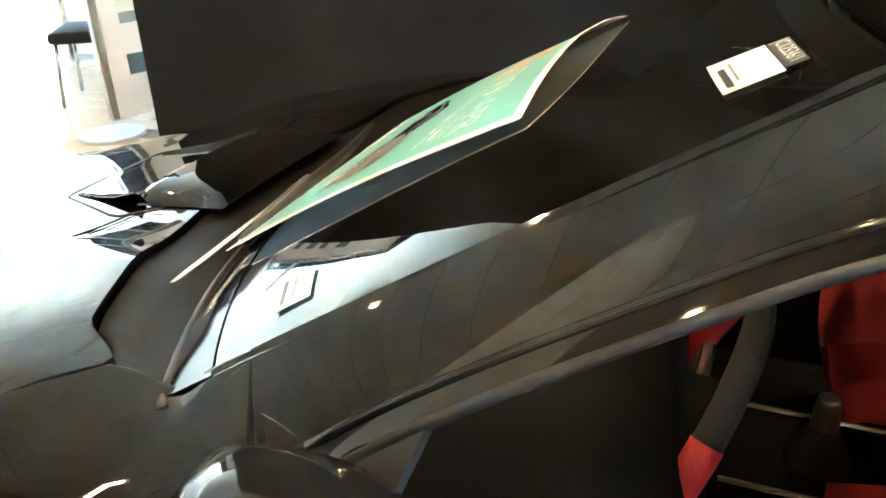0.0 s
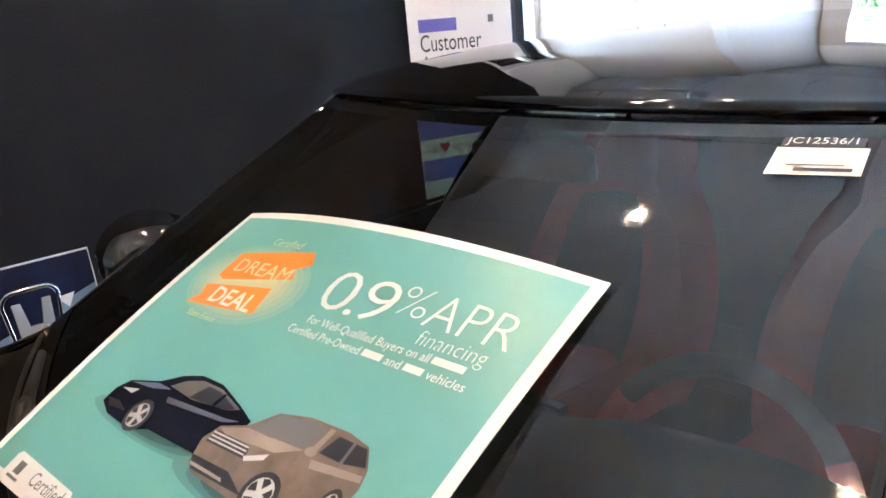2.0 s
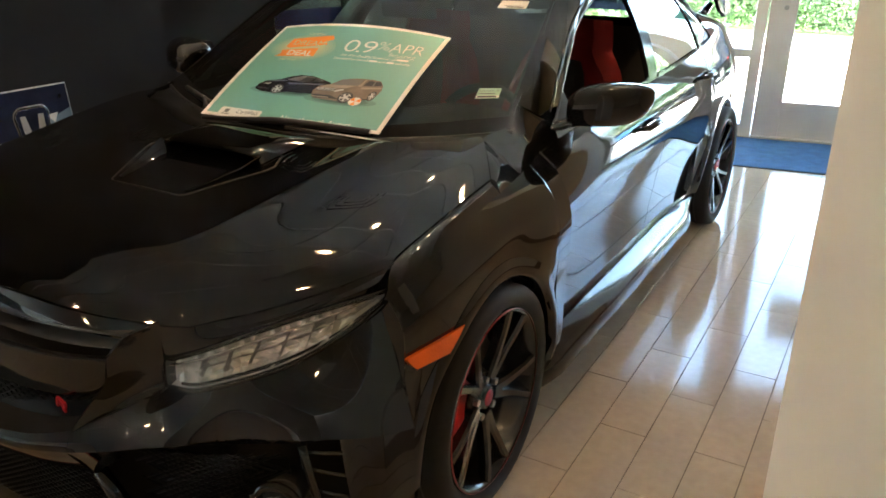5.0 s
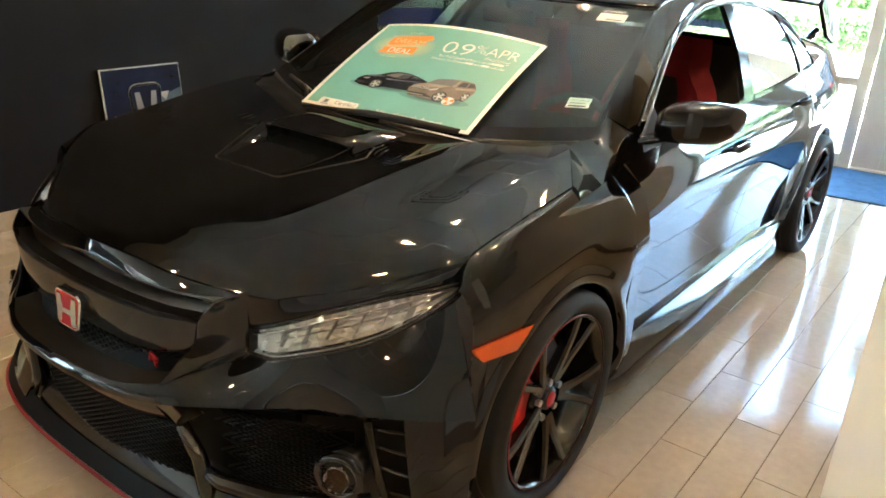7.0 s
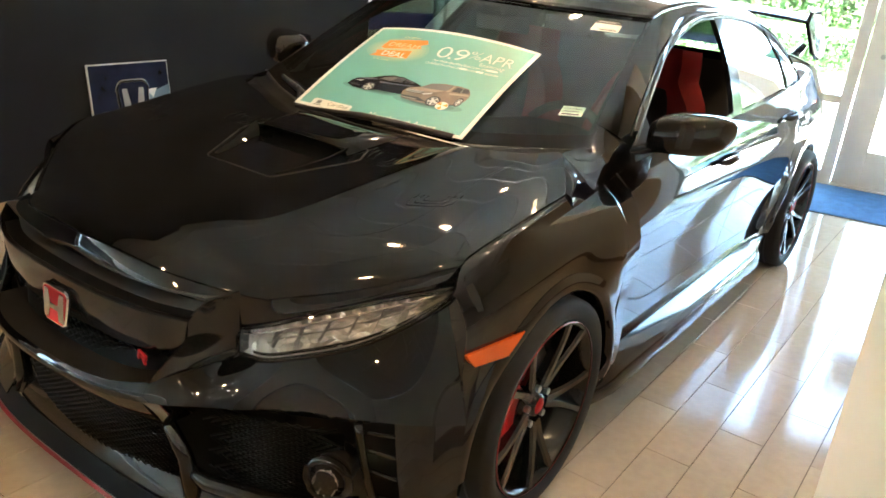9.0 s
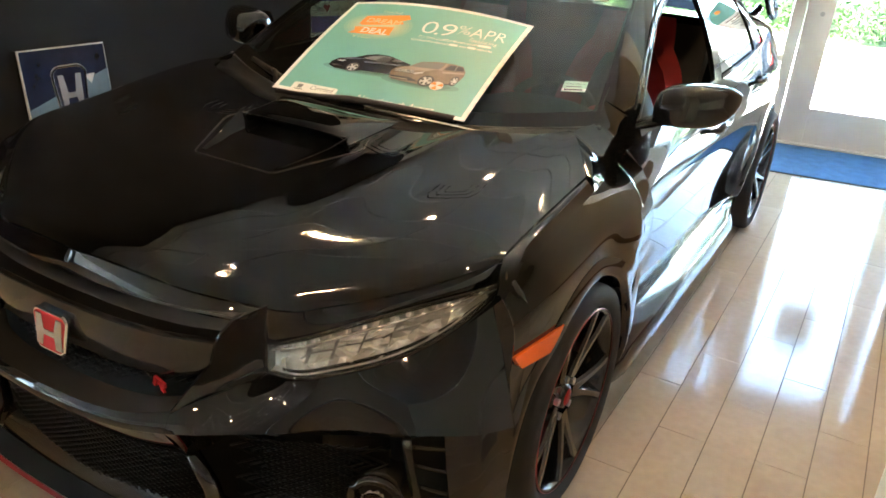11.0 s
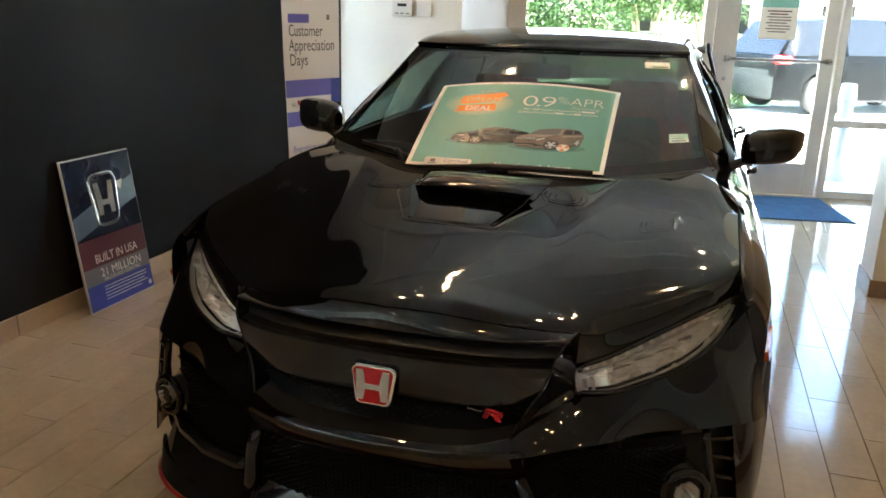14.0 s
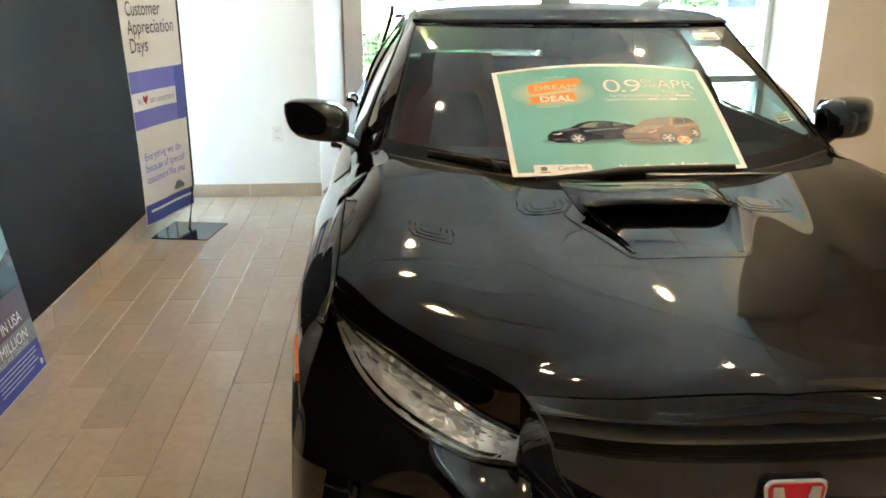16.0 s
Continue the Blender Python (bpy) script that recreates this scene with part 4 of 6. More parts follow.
# ---- greenhouse ----
roof_mid = curve([0.965, 1.08, 1.2, 1.5, 1.9, 2.4, 2.8, 3.1, 3.4], [1.316, 1.350, 1.373, 1.395, 1.399, 1.362, 1.280, 1.185, 1.06])
edge_y = curve([1.04, 1.3, 1.7, 2.1, 2.5, 2.8, 3.1, 3.4], [0.580, 0.578, 0.572, 0.566, 0.552, 0.545, 0.535, 0.52])
edge_z = curve([1.04, 1.14, 1.3, 1.5, 1.7, 2.1, 2.5, 2.8, 3.1, 3.4], [1.319, 1.342, 1.358, 1.368, 1.366, 1.346, 1.284, 1.205, 1.115, 1.03])
open_z = curve([0.60, 0.73, 0.916, 1.05, 1.2, 1.35, 1.54, 1.73, 2.1, 2.36, 2.50, 2.58, 2.64], [0.955, 1.045, 1.146, 1.208, 1.253, 1.286, 1.313, 1.319, 1.300, 1.255, 1.200, 1.14, 1.075])
lean = curve([0.58, 0.9, 1.2, 1.54, 1.66, 2.40, 2.46, 2.70], [0.60, 0.97, 1.32, 1.70, 1.80, 2.34, 2.40, 2.64])


def tumble(z):
    """Half width of the cabin side at a height over the belt."""
    return 0.775 - 0.195 * max(0.0, (z - 0.97) / 0.365) ** 1.25


def roof_pt(x, f):
    e = edge_z(max(x, 1.04))
    return (x, edge_y(max(x, 1.04)) * f, e + (roof_mid(x) - e) * (1 - abs(f) ** 2.4))


def wind_base(b):
    return Vector((0.195 + 0.46 * b * b, b, 0.925 + 0.044 * (abs(b) / 0.70) ** 2))


def wind_top(f):
    return Vector((0.965 + 0.075 * f * f, 0.587 * f, 1.316 + 0.002 * f * f))


def wind_pt(f, t, up=0.0):
    a, c = wind_base(0.708 * f), wind_top(f)
    p = a.lerp(c, t)
    p.z += (0.016 * (1 - 0.8 * f * f) + 0.020 * (f * f - f ** 8)) * math.sin(math.pi * t) + up
    return p


ws = grid("windscreen", [[wind_pt(f, t) for t in np.linspace(0, 1, 24)] for f in np.linspace(-1, 1, 33)], M["windscreen"], car, label="raked green-tinted windscreen")
ws.visible_shadow = False
for f0, f1, t0, t1 in ((-1, 1, 0.955, 1.0), (-1, -0.97, 0.05, 0.955), (0.97, 1, 0.05, 0.955)):
    grid("screen_border", [[wind_pt(f, t, -0.003) for t in np.linspace(t0, t1, 20)] for f in np.linspace(f0, f1, 25)], M["gloss_black"], ws)
grid("screen_band", [[wind_pt(f, t, 0.002) for t in np.linspace(-0.01, 0.055 + 0.03 * abs(f) ** 2, 5)] for f in np.linspace(-1, 1, 41)], M["gloss_black"], ws)
cols = []
for f in np.linspace(-1, 1, 41):
    x0 = wind_top(f).x + 0.004
    gap = wind_top(f) + Vector((0.004, 0, 0.003)) - Vector(roof_pt(x0, f))
    col = []
    for x in [x0 + (1.30 - x0) * k / 12 for k in range(12)] + list(np.linspace(1.30, 2.5, 26)):
        col.append(Vector(roof_pt(x, f)) + gap * max(0.0, 1 - (x - x0) / 0.2) ** 2)
    cols.append(col)
roof = grid("roof", cols, M["paint"], car, flip=True)
md = roof.modifiers.new("thickness", 'SOLIDIFY')
md.thickness, md.offset = 0.012, -1.0
hatch = grid("rear_window", [[roof_pt(x, f * 0.92) for f in np.linspace(-1, 1, 17)] for x in np.linspace(2.51, 3.25, 14)], M["privacy"], car)
hatch.visible_shadow = False
grid("hatch_panel", [[roof_pt(x, f) for f in np.linspace(-1, 1, 17)] for x in np.linspace(3.25, 3.4, 4)], M["paint"], car)
for sgn in (-1, 1):
    grid("hatch_frame", [[Vector(roof_pt(x, sgn * f)) + Vector((0, 0, 0.002)) for f in (0.9, 0.95, 1.0)] for x in np.linspace(2.49, 3.3, 16)], M["paint"], car, flip=sgn < 0)
    part("roof_seam", tube([Vector(roof_pt(x, sgn * 0.90)) + Vector((0, 0, 0.001)) for x in np.linspace(1.12, 2.5, 20)], 0.003, 6), M["trim"], car)


def belt_pt(x, sgn):
    z = belt_z(x)
    return Vector((x, sgn * side_b(x, z), z))


def open_pt(xb, sgn):
    """Upper edge of the side windows over the belt station xb."""
    x = lean(xb)
    z = open_z(x)
    return Vector((x, sgn * tumble(z), z))


def up_pt(sgn, xb, v):
    """A point of the cabin side: v from the belt to the upper edge of the windows."""
    a, c = belt_pt(xb, sgn), open_pt(xb, sgn)
    p = a.lerp(c, v)
    p.y += sgn * 0.020 * math.sin(math.pi * v) * min(1.0, max(0.0, (c.z - a.z) / 0.2))
    return p


def up_panel(name, sgn, x0, x1, v0, v1, mat, n=24, m=10, out=0.0, parent=car):
    P = [[up_pt(sgn, x0 + (x1 - x0) * i / n, v0 + (v1 - v0) * j / m) + Vector((0, sgn * out, 0)) for j in range(m + 1)] for i in range(n + 1)]
    return grid(name, P, mat, parent, flip=sgn > 0)


# stations of the pillar and roof frame: inner edge along glass and roof, outer edge along the windows
frame_in = curve([0.0, 0.06, 0.16, 0.27, 0.36, 0.50, 0.70, 0.85, 1.0], [0.523, 0.64, 0.82, 1.00, 1.14, 1.50, 2.02, 2.36, 2.62])
frame_out = curve([0.0, 0.06, 0.16, 0.27, 0.36, 0.50, 0.70, 0.85, 1.0], [0.585, 0.69, 0.86, 1.04, 1.20, 1.44, 1.90, 2.34, 2.68])


def frame_pt(s, f, sgn):
    xi = frame_in(s)
    k = ramp(xi, 0.98, 1.12)
    g0, g1 = wind_pt(1.0, 0.0), wind_pt(1.0, 1.0)
    w = wind_pt(0.985, min(1.0, max(0.0, (xi - g0.x) / (g1.x - g0.x))), 0.004)
    r = Vector((xi, edge_y(max(xi, 1.04)), edge_z(max(xi, 1.04)) + 0.001))
    a = w.lerp(r, k)
    c = open_pt(frame_out(s), 1)
    p = a.lerp(c, f)
    up = min(0.008, 0.12 * (c - a).length) * math.sin(math.pi * f) ** 0.8
    return Vector((p.x, sgn * (p.y + up * 0.8), p.z + up * 0.6))


for sgn in (-1, 1):
    st = np.linspace(0, 1, 80)
    solidify(grid("window_frame", [[frame_pt(t, f, sgn) for f in np.linspace(0, 1, 11)] for t in st], M["paint"], car, flip=sgn < 0), 0.018, 1)
    part("rail_moulding", tube([frame_pt(t, 0.80, sgn) + Vector((0, sgn * 0.002, 0.001)) for t in st[1:]], 0.0045, 6), M["gloss_black"], car, smooth=True)
    part("window_seal", tube([frame_pt(t, 1.0, sgn) + Vector((0, -sgn * 0.004, -0.002)) for t in st], 0.007, 6), M["trim"], car, smooth=True)
    # wing between the bonnet's rear corner, the glass and the door
    inner = line((0.797, 0.137, hood_z(0.137, 0.79) - 0.001), (0.740, 0.223, hood_z(0.223, 0.736) - 0.001), (0.678, 0.318, hood_z(0.318, 0.674) - 0.001), (0.684, 0.372, 0.972), (0.697, 0.43, 0.976), *[tuple(wind_pt(0.985, t, 0.004)[k] for k in (1, 0, 2)) for t in (0.09, 0.16)])
    outer = line(*[(belt_pt(x, 1).y + 0.001, x, belt_z(x)) for x in (0.137, 0.249, 0.361, 0.4575, 0.585)])
    P = []
    for t in np.linspace(0, 1, 30):
        a, c = inner(t), outer(t)
        row = [side(a + Vector((0, -0.002, -0.012)), sgn), side(a + Vector((0, -0.001, -0.001)), sgn)]
        row += [side(a.lerp(c, f) + Vector((0, 0.4, 0.8)) * 0.010 * math.sin(math.pi * f), sgn) for f in (0.0, 0.02, 0.12, 0.26, 0.4, 0.55, 0.7, 0.85, 1.0)]
        P.append(row)
    grid("wing_rear", P, M["paint"], car, flip=sgn < 0)
    a, c, d = side(inner(1) + Vector((0, 0.001, 0.001)), sgn), side(outer(1), sgn), open_pt(0.585, sgn) + Vector((0, sgn * 0.004, 0.003))
    grid("wing_corner", [[a.lerp(c, f), a.lerp(c.lerp(d, 0.5), f) + Vector((0, sgn * 0.003, 0.002)) * math.sin(math.pi * f), a.lerp(d, f)] for f in np.linspace(0, 1, 8)], M["paint"], car, flip=sgn < 0)
    # side glass, with the driver's window wound down
    for x0, x1, glazing in ((0.66, 1.54, M["sideglass"]), (1.66, 2.40, M["privacy"]), (2.455, 2.68, M["privacy"])):
        if not (sgn < 0 and x0 < 1):
            g = up_panel("side_window", sgn, x0, x1, 0.02, 1.0, glazing, 24, 10, -0.008)
            g.visible_shadow = False
        up_panel("belt_strip", sgn, x0, x1, 0.0, 0.045, M["gloss_black"], 24, 2, 0.003)
    solidify(up_panel("mirror_sail", sgn, 0.585, 0.70, 0.0, 1.0, M["trim"], 8, 6, -0.002), 0.012, 1)
    for x0, x1 in ((1.54, 1.66), (2.40, 2.455)):
        solidify(up_panel("pillar", sgn, x0, x1, 0.0, 1.02, M["gloss_black"], 4, 12), 0.02, 1)
    # rear quarter over the belt
    P = []
    for t in np.linspace(0, 1, 22):
        x0, x1 = 2.68 + 0.74 * t, 2.62 + 0.76 * t
        a, c = belt_pt(x0, sgn), Vector((x1, sgn * edge_y(x1), edge_z(x1)))
        P.append([a.lerp(c, f) + Vector((0, sgn * 0.022, 0.006)) * math.sin(math.pi * f) for f in np.linspace(0, 1, 10)])
    grid("quarter_panel", P, M["paint"], car, flip=sgn > 0)

# tail
for sgn in (-1, 1):
    P = []
    for w in np.linspace(0, 1, 14):
        row = []
        for z in np.linspace(0.22, 1.0, 14):
            bs = side_b(3.5, z)
            th = w * math.pi / 2
            row.append((3.5 + 0.17 * math.cos(th) ** 0.9 * (1 - 0.5 * max(0, (z - 0.7) / 0.3)), sgn * bs * math.sin(th) ** 0.8, z))
        P.append(row)
    grid("rear_bumper", P, M["paint"], car, flip=sgn > 0)
    P = [[(3.44 + 0.06 * u, sgn * (side_b(3.44 + 0.05 * u, 0.86 + 0.1 * v) + 0.008), 0.86 + 0.12 * v) for v in np.linspace(0, 1, 5)] for u in np.linspace(-1, 1, 8)]
    grid("tail_lamp", P, M["taillight"], car, flip=sgn > 0)
grid("tail_deck", [[(x, b, 1.0 + 0.03 * (1 - (b / 0.7) ** 2)) for b in np.linspace(-0.70, 0.70, 13)] for x in (3.34, 3.45, 3.58)], M["paint"], car)

# rear wing
P = []
for b in np.linspace(-0.64, 0.64, 25):
    sec = []
    for a in np.linspace(0, 2 * math.pi, 17):
        cx, cz = 0.14 * math.cos(a), 0.014 * math.sin(a)
        sec.append((3.22 + cx, b, 1.285 + 0.022 * (1 - (b / 0.64) ** 2) + cz + 0.10 * cx))
    P.append(sec)
wing = grid("rear_wing", P, M["paint"], car, label="tall black rear wing with end plates")
for sgn in (-1, 1):
    prof = [(3.10, 1.12), (3.20, 1.075), (3.33, 1.09), (3.385, 1.13), (3.36, 1.20), (3.34, 1.26), (3.37, 1.31), (3.33, 1.335), (3.16, 1.33), (3.06, 1.275)]
    bm = outline(prof, 0.022, 0.004)
    bm = moved(bm, Matrix(((1, 0, 0, 0), (0, 0, sgn, sgn * 0.640), (0, 1, 0, 0), (0, 0, 0, 1))))
    for v in bm.verts:
        v.co.y += sgn * 0.34 * max(0.0, 1.30 - v.co.z)
    bmesh.ops.recalc_face_normals(bm, faces=bm.faces)
    part("end_plate", bm, M["gloss_black"], wing)
    part("wing_strut", tube([(3.02, sgn * 0.60, 1.02), (3.12, sgn * 0.66, 1.15)], [0.03, 0.02], 8), M["paint"], wing, smooth=True)


# ---- wheels ----
def lathe(profile, seg=64):
    """Turned about the y axis; profile of (radius, y)."""
    P = []
    for k in range(seg + 1):
        a = 2 * math.pi * k / seg
        P.append([(r * math.cos(a), y, r * math.sin(a)) for r, y in profile])
    return P


def wheel(ax, sgn):
    """Black twin-spoke rim with a thin red rim line, low tyre, disc and red caliper."""
    e = new("wheel")
    e.parent = car
    e.matrix_local = pose(ax, sgn * 0.80, WR, 0, (37 if ax else 11), 0) if sgn < 0 else pose(ax, sgn * 0.80, WR, 0, 20, 180)
    o = -1                       # outer side towards -y in wheel space
    tyre = grid("tyre", lathe([(0.262, o * 0.10), (0.275, o * 0.115), (0.30, o * 0.121), (0.318, o * 0.112), (0.325, o * 0.095), (0.327, o * 0.05), (0.327, -o * 0.05), (0.318, -o * 0.11), (0.28, -o * 0.118), (0.255, -o * 0.10)]), M["rubber"], e)
    for q in (-0.05, 0.0, 0.05):
        grid("tread_groove", lathe([(0.3275, q - 0.004), (0.3278, q), (0.3275, q + 0.004)], 48), M["trim"], tyre)
    rim = grid("rim", lathe([(0.262, o * 0.104), (0.258, o * 0.110), (0.250, o * 0.106), (0.245, o * 0.085), (0.225, o * 0.06), (0.218, -o * 0.05), (0.235, -o * 0.10)]), M["rim"], e)
    grid("rim_line", lathe([(0.2612, o * 0.1085), (0.2600, o * 0.1112), (0.2588, o * 0.1116)]), M["redline"], rim, label="thin red rim stripe")
    for k in range(5):
        for s in (-1, 1):
            a0 = radians(72 * k) + s * 0.10
            a1 = radians(72 * k) + s * 0.235
            b = bmesh.new()
            sec = []
            for r, aa, w, y0, h in ((0.055, a0, 0.020, 0.070, 0.03), (0.13, a0 * 0.55 + a1 * 0.45, 0.014, 0.082, 0.026), (0.20, a0 * 0.2 + a1 * 0.8, 0.012, 0.094, 0.024), (0.252, a1, 0.015, 0.100, 0.026)):
                ring = []
                for dw, dy in ((-1, 0), (-0.6, 1), (0.6, 1), (1, 0), (0.8, -1), (-0.8, -1)):
                    t = aa + dw * w / r
                    yy = o * (y0 + (0.008 if dy > 0 else 0.0 if dy == 0 else -h))
                    ring.append(b.verts.new((r * math.cos(t), yy, r * math.sin(t))))
                sec.append(ring)
            for i in range(3):
                for j in range(6):
                    b.faces.new((sec[i][j], sec[i][(j + 1) % 6], sec[i + 1][(j + 1) % 6], sec[i + 1][j]))
            bmesh.ops.recalc_face_normals(b, faces=b.faces)
            part("spoke", b, M["rim"], rim)
    hub = grid("hub", lathe([(0.0, o * 0.082), (0.03, o * 0.082), (0.034, o * 0.078), (0.036, o * 0.068), (0.075, o * 0.066), (0.08, o * 0.05), (0.08, -o * 0.02)], 40), M["rim"], e)
    grid("hub_cap", lathe([(0.0, o * 0.0845), (0.022, o * 0.084), (0.024, o * 0.082)], 30), M["badge_red"], hub, label="small red centre cap")
    for k in range(5):
        a = radians(72 * k + 36)
        part("lug_nut", moved(cyl_bm(0.011, 0.03, 6), pose(0.056 * math.cos(a), o * 0.065, 0.056 * math.sin(a), 90)), M["steel"], hub)
    grid("brake_disc", lathe([(0.07, o * 0.012), (0.165, o * 0.012), (0.17, o * 0.006), (0.17, -o * 0.012)], 48), M["steel"], e)
    return e


for ax in (0.0, WB):
    for sgn in (-1, 1):
        w = wheel(ax, sgn)
        # caliper
        P = []
        for a in np.linspace(radians(135), radians(225), 12):
            aa = a
            P.append([((r) * math.cos(aa), y, r * math.sin(aa)) for r, y in ((0.105, -0.035), (0.11, -0.058), (0.175, -0.060), (0.196, -0.045), (0.20, 0.02))])
        c = grid("caliper", P, M["caliper"], car, label="red brake caliper")
        c.matrix_local = pose(ax, sgn * 0.80, WR, 0, 0, 0 if sgn < 0 else 180) if ax == 0 else pose(ax, sgn * 0.80, WR, 0, 180, 0)
        solidify(c, 0.012, 0)

# ---- door mirrors and handles ----
for sgn in (-1, 1):
    P = []
    for cx, rr, bb, zb, zt in ((0.68, 0.04, 0.812, 0.975, 1.040), (0.68, 0.08, 0.818, 0.962, 1.060), (0.685, 0.10, 0.845, 0.958, 1.078), (0.70, 0.105, 0.895, 0.958, 1.088), (0.72, 0.095, 0.945, 0.960, 1.090), (0.745, 0.075, 0.985, 0.966, 1.087), (0.762, 0.055, 1.010, 0.982, 1.081), (0.778, 0.03, 1.026, 1.004, 1.072), (0.786, 0.008, 1.035, 1.030, 1.063), (0.788, 0.002, 1.036, 1.042, 1.055)):
        row = []
        for k in range(33):
            a = 2 * math.pi * k / 32
            ca, sa = math.cos(a), math.sin(a)
            zc, hz = (zb + zt) / 2, (zt - zb) / 2
            row.append((cx + rr * np.sign(ca) * abs(ca) ** 0.7, sgn * bb, zc + hz * np.sign(sa) * abs(sa) ** (0.9 if sa > 0 else 0.45)))
        P.append(row)
    mir = grid("door_mirror", P, M["gloss_black"], car, flip=sgn > 0, label="gloss black door mirror")
    gl = [Vector((0.800, sgn * bb, z)) for bb, z in ((0.845, 0.978), (0.965, 0.985), (0.985, 1.03), (0.965, 1.072), (0.86, 1.072), (0.84, 1.03))]
    raw("mirror_glass", gl, [tuple(range(6))] if sgn > 0 else [tuple(range(6))[::-1]], M["chrome"], mir, False)
    P = [[(cx + rr * math.cos(w), sgn * bb, zz + hh * math.sin(w)) for w in np.linspace(0, 2 * math.pi, 21)] for cx, rr, bb, zz, hh in ((0.655, 0.075, 0.775, 0.948, 0.022), (0.66, 0.070, 0.80, 0.958, 0.020), (0.675, 0.068, 0.83, 0.970, 0.019), (0.69, 0.075, 0.87, 0.978, 0.019), (0.70, 0.07, 0.90, 0.985, 0.02))]
    grid("mirror_arm", P, M["gloss_black"], mir, flip=sgn > 0)
    for hx in (1.33, 2.28):
        z = 0.835 + 0.055 * (hx > 2)
        b = side_b(hx, z)
        h = part("door_handle", tube([(hx - 0.10, sgn * (b + 0.004), z), (hx - 0.08, sgn * (b + 0.03), z + 0.002), (hx + 0.05, sgn * (b + 0.034), z + 0.006), (hx + 0.085, sgn * (b + 0.02), z + 0.006), (hx + 0.10, sgn * (b + 0.002), z + 0.004)], [0.009, 0.013, 0.014, 0.012, 0.006], 10), M["paint"], car, smooth=True)
    # shut lines
    for x0, zz in ((0.459, 0.27), (1.564, 0.27), (2.406, 0.5)):
        part("shut_line", tube([(x0, sgn * (side_b(x0, z) - 0.008), z) for z in np.linspace(max(zz, low_z(x0)), belt_z(x0), 16)], 0.004, 6), M["trim"], car)

# ---- wipers ----
def wiper(a, b, arm0, up):
    pts = [wind_pt(a[0], a[1], up), wind_pt((a[0] + b[0]) / 2, (a[1] + b[1]) / 2, up + 0.004), wind_pt(b[0], b[1], up)]
    w = part("wiper", tube(pts, [0.008, 0.011, 0.008], 6), M["trim"], car, smooth=True)
    mid = wind_pt(a[0] * 0.45 + b[0] * 0.55, a[1] * 0.45 + b[1] * 0.55, up + 0.012)
    part("wiper_arm", tube([arm0, arm0.lerp(mid, 0.5) + Vector((0, 0, 0.018)), mid], [0.012, 0.009, 0.006], 8), M["trim"], w, smooth=True)
    return w


blade = part("wiper", tube([Vector(p) for p in ((0.150, 0.27, 0.941), (0.185, 0.12, 0.946), (0.207, 0.02, 0.951), (0.222, -0.12, 0.953), (0.245, -0.33, 0.950))], [0.006, 0.009, 0.012, 0.011, 0.010], 8), M["trim"], car, "black wiper blade resting on the poster", True)
part("wiper_arm", tube([Vector((0.185, -0.05, 0.942)), Vector((0.200, -0.22, 0.940)), Vector((0.215, -0.47, 0.936))], [0.007, 0.005, 0.005], 8), M["silver"], blade, "satin wiper arm", True)
part("wiper_pivot", moved(cyl_bm(0.014, 0.02, 16, 0.010, 0.003), pose(0.218, -0.475, 0.930)), M["trim"], blade)
wiper((0.80, 0.035), (0.40, 0.02), Vector((0.26, 0.36, 0.935)), 0.008)
P = []
for b in np.linspace(-0.68, 0.68, 41):
    g = wind_base(b)
    x0 = min(hood_rear(b), 0.322 - 1.50 * max(0.0, abs(b) - 0.672))
    f0 = Vector((x0 + 0.002, b, hood_z(x0, b) - 0.010))
    P.append([f0 + Vector((0, 0, -0.03)), f0, f0.lerp(g, 0.5) + Vector((0, 0, -0.008)), g + Vector((0, 0, -0.003))])
grid("cowl_panel", P, M["cowl"], car, flip=True)
part("cowl", joined(*[tube([wind_base(b) + Vector((-0.008, 0, -0.006)) for b in np.linspace(-0.72, 0.72, 30)], 0.007, 8)]), M["trim"], car, smooth=True)

# ---- cabin ----
part("cabin_floor", box_bm((0.45, -0.74, 0.22), (3.2, 0.74, 0.25)), M["dash"], car)
part("firewall", box_bm((0.40, -0.76, 0.2), (0.44, 0.76, 0.86)), M["dash"], car)
for sgn in (-1, 1):
    P = []
    for x in np.linspace(0.47, 2.38, 20):
        P.append([(x, sgn * (side_b(x, z) - dd), z) for z, dd in ((0.25, 0.10), (0.5, 0.11), (0.70, 0.12), (0.80, 0.09), (belt_z(x) - 0.03, 0.045), (belt_z(x), 0.02))])
    grid("door_card", P, M["dash"], car, flip=sgn < 0)
    part("door_pull", tube([(0.75, sgn * 0.74, 0.70), (0.95, sgn * 0.70, 0.72), (1.2, sgn * 0.71, 0.70)], 0.012, 8), M["silver"], car, smooth=True)
P = []
for b in np.linspace(-0.72, 0.72, 31):
    hump = 0.035 * math.exp(-((b + 0.36) / 0.17) ** 4)
    P.append([(x + 0.2 * b * b, b, z + (hump if 0.6 < x < 0.95 else 0)) for x, z in ((0.30, 0.905), (0.50, 0.915), (0.70, 0.915), (0.80, 0.905), (0.86, 0.88), (0.88, 0.82), (0.84, 0.72), (0.80, 0.60))])
dash = grid("dashboard", P, M["dash"], car, flip=True)
part("trim_strip", tube([(0.885 + 0.2 * b * b, b, 0.775) for b in np.linspace(0.05, 0.68, 14)], 0.008, 8), M["red_leather"], dash, smooth=True)
part("screen", box_bm((0.868, -0.13, 0.74), (0.90, 0.13, 0.885), 0.008), M["gloss_black"], dash)
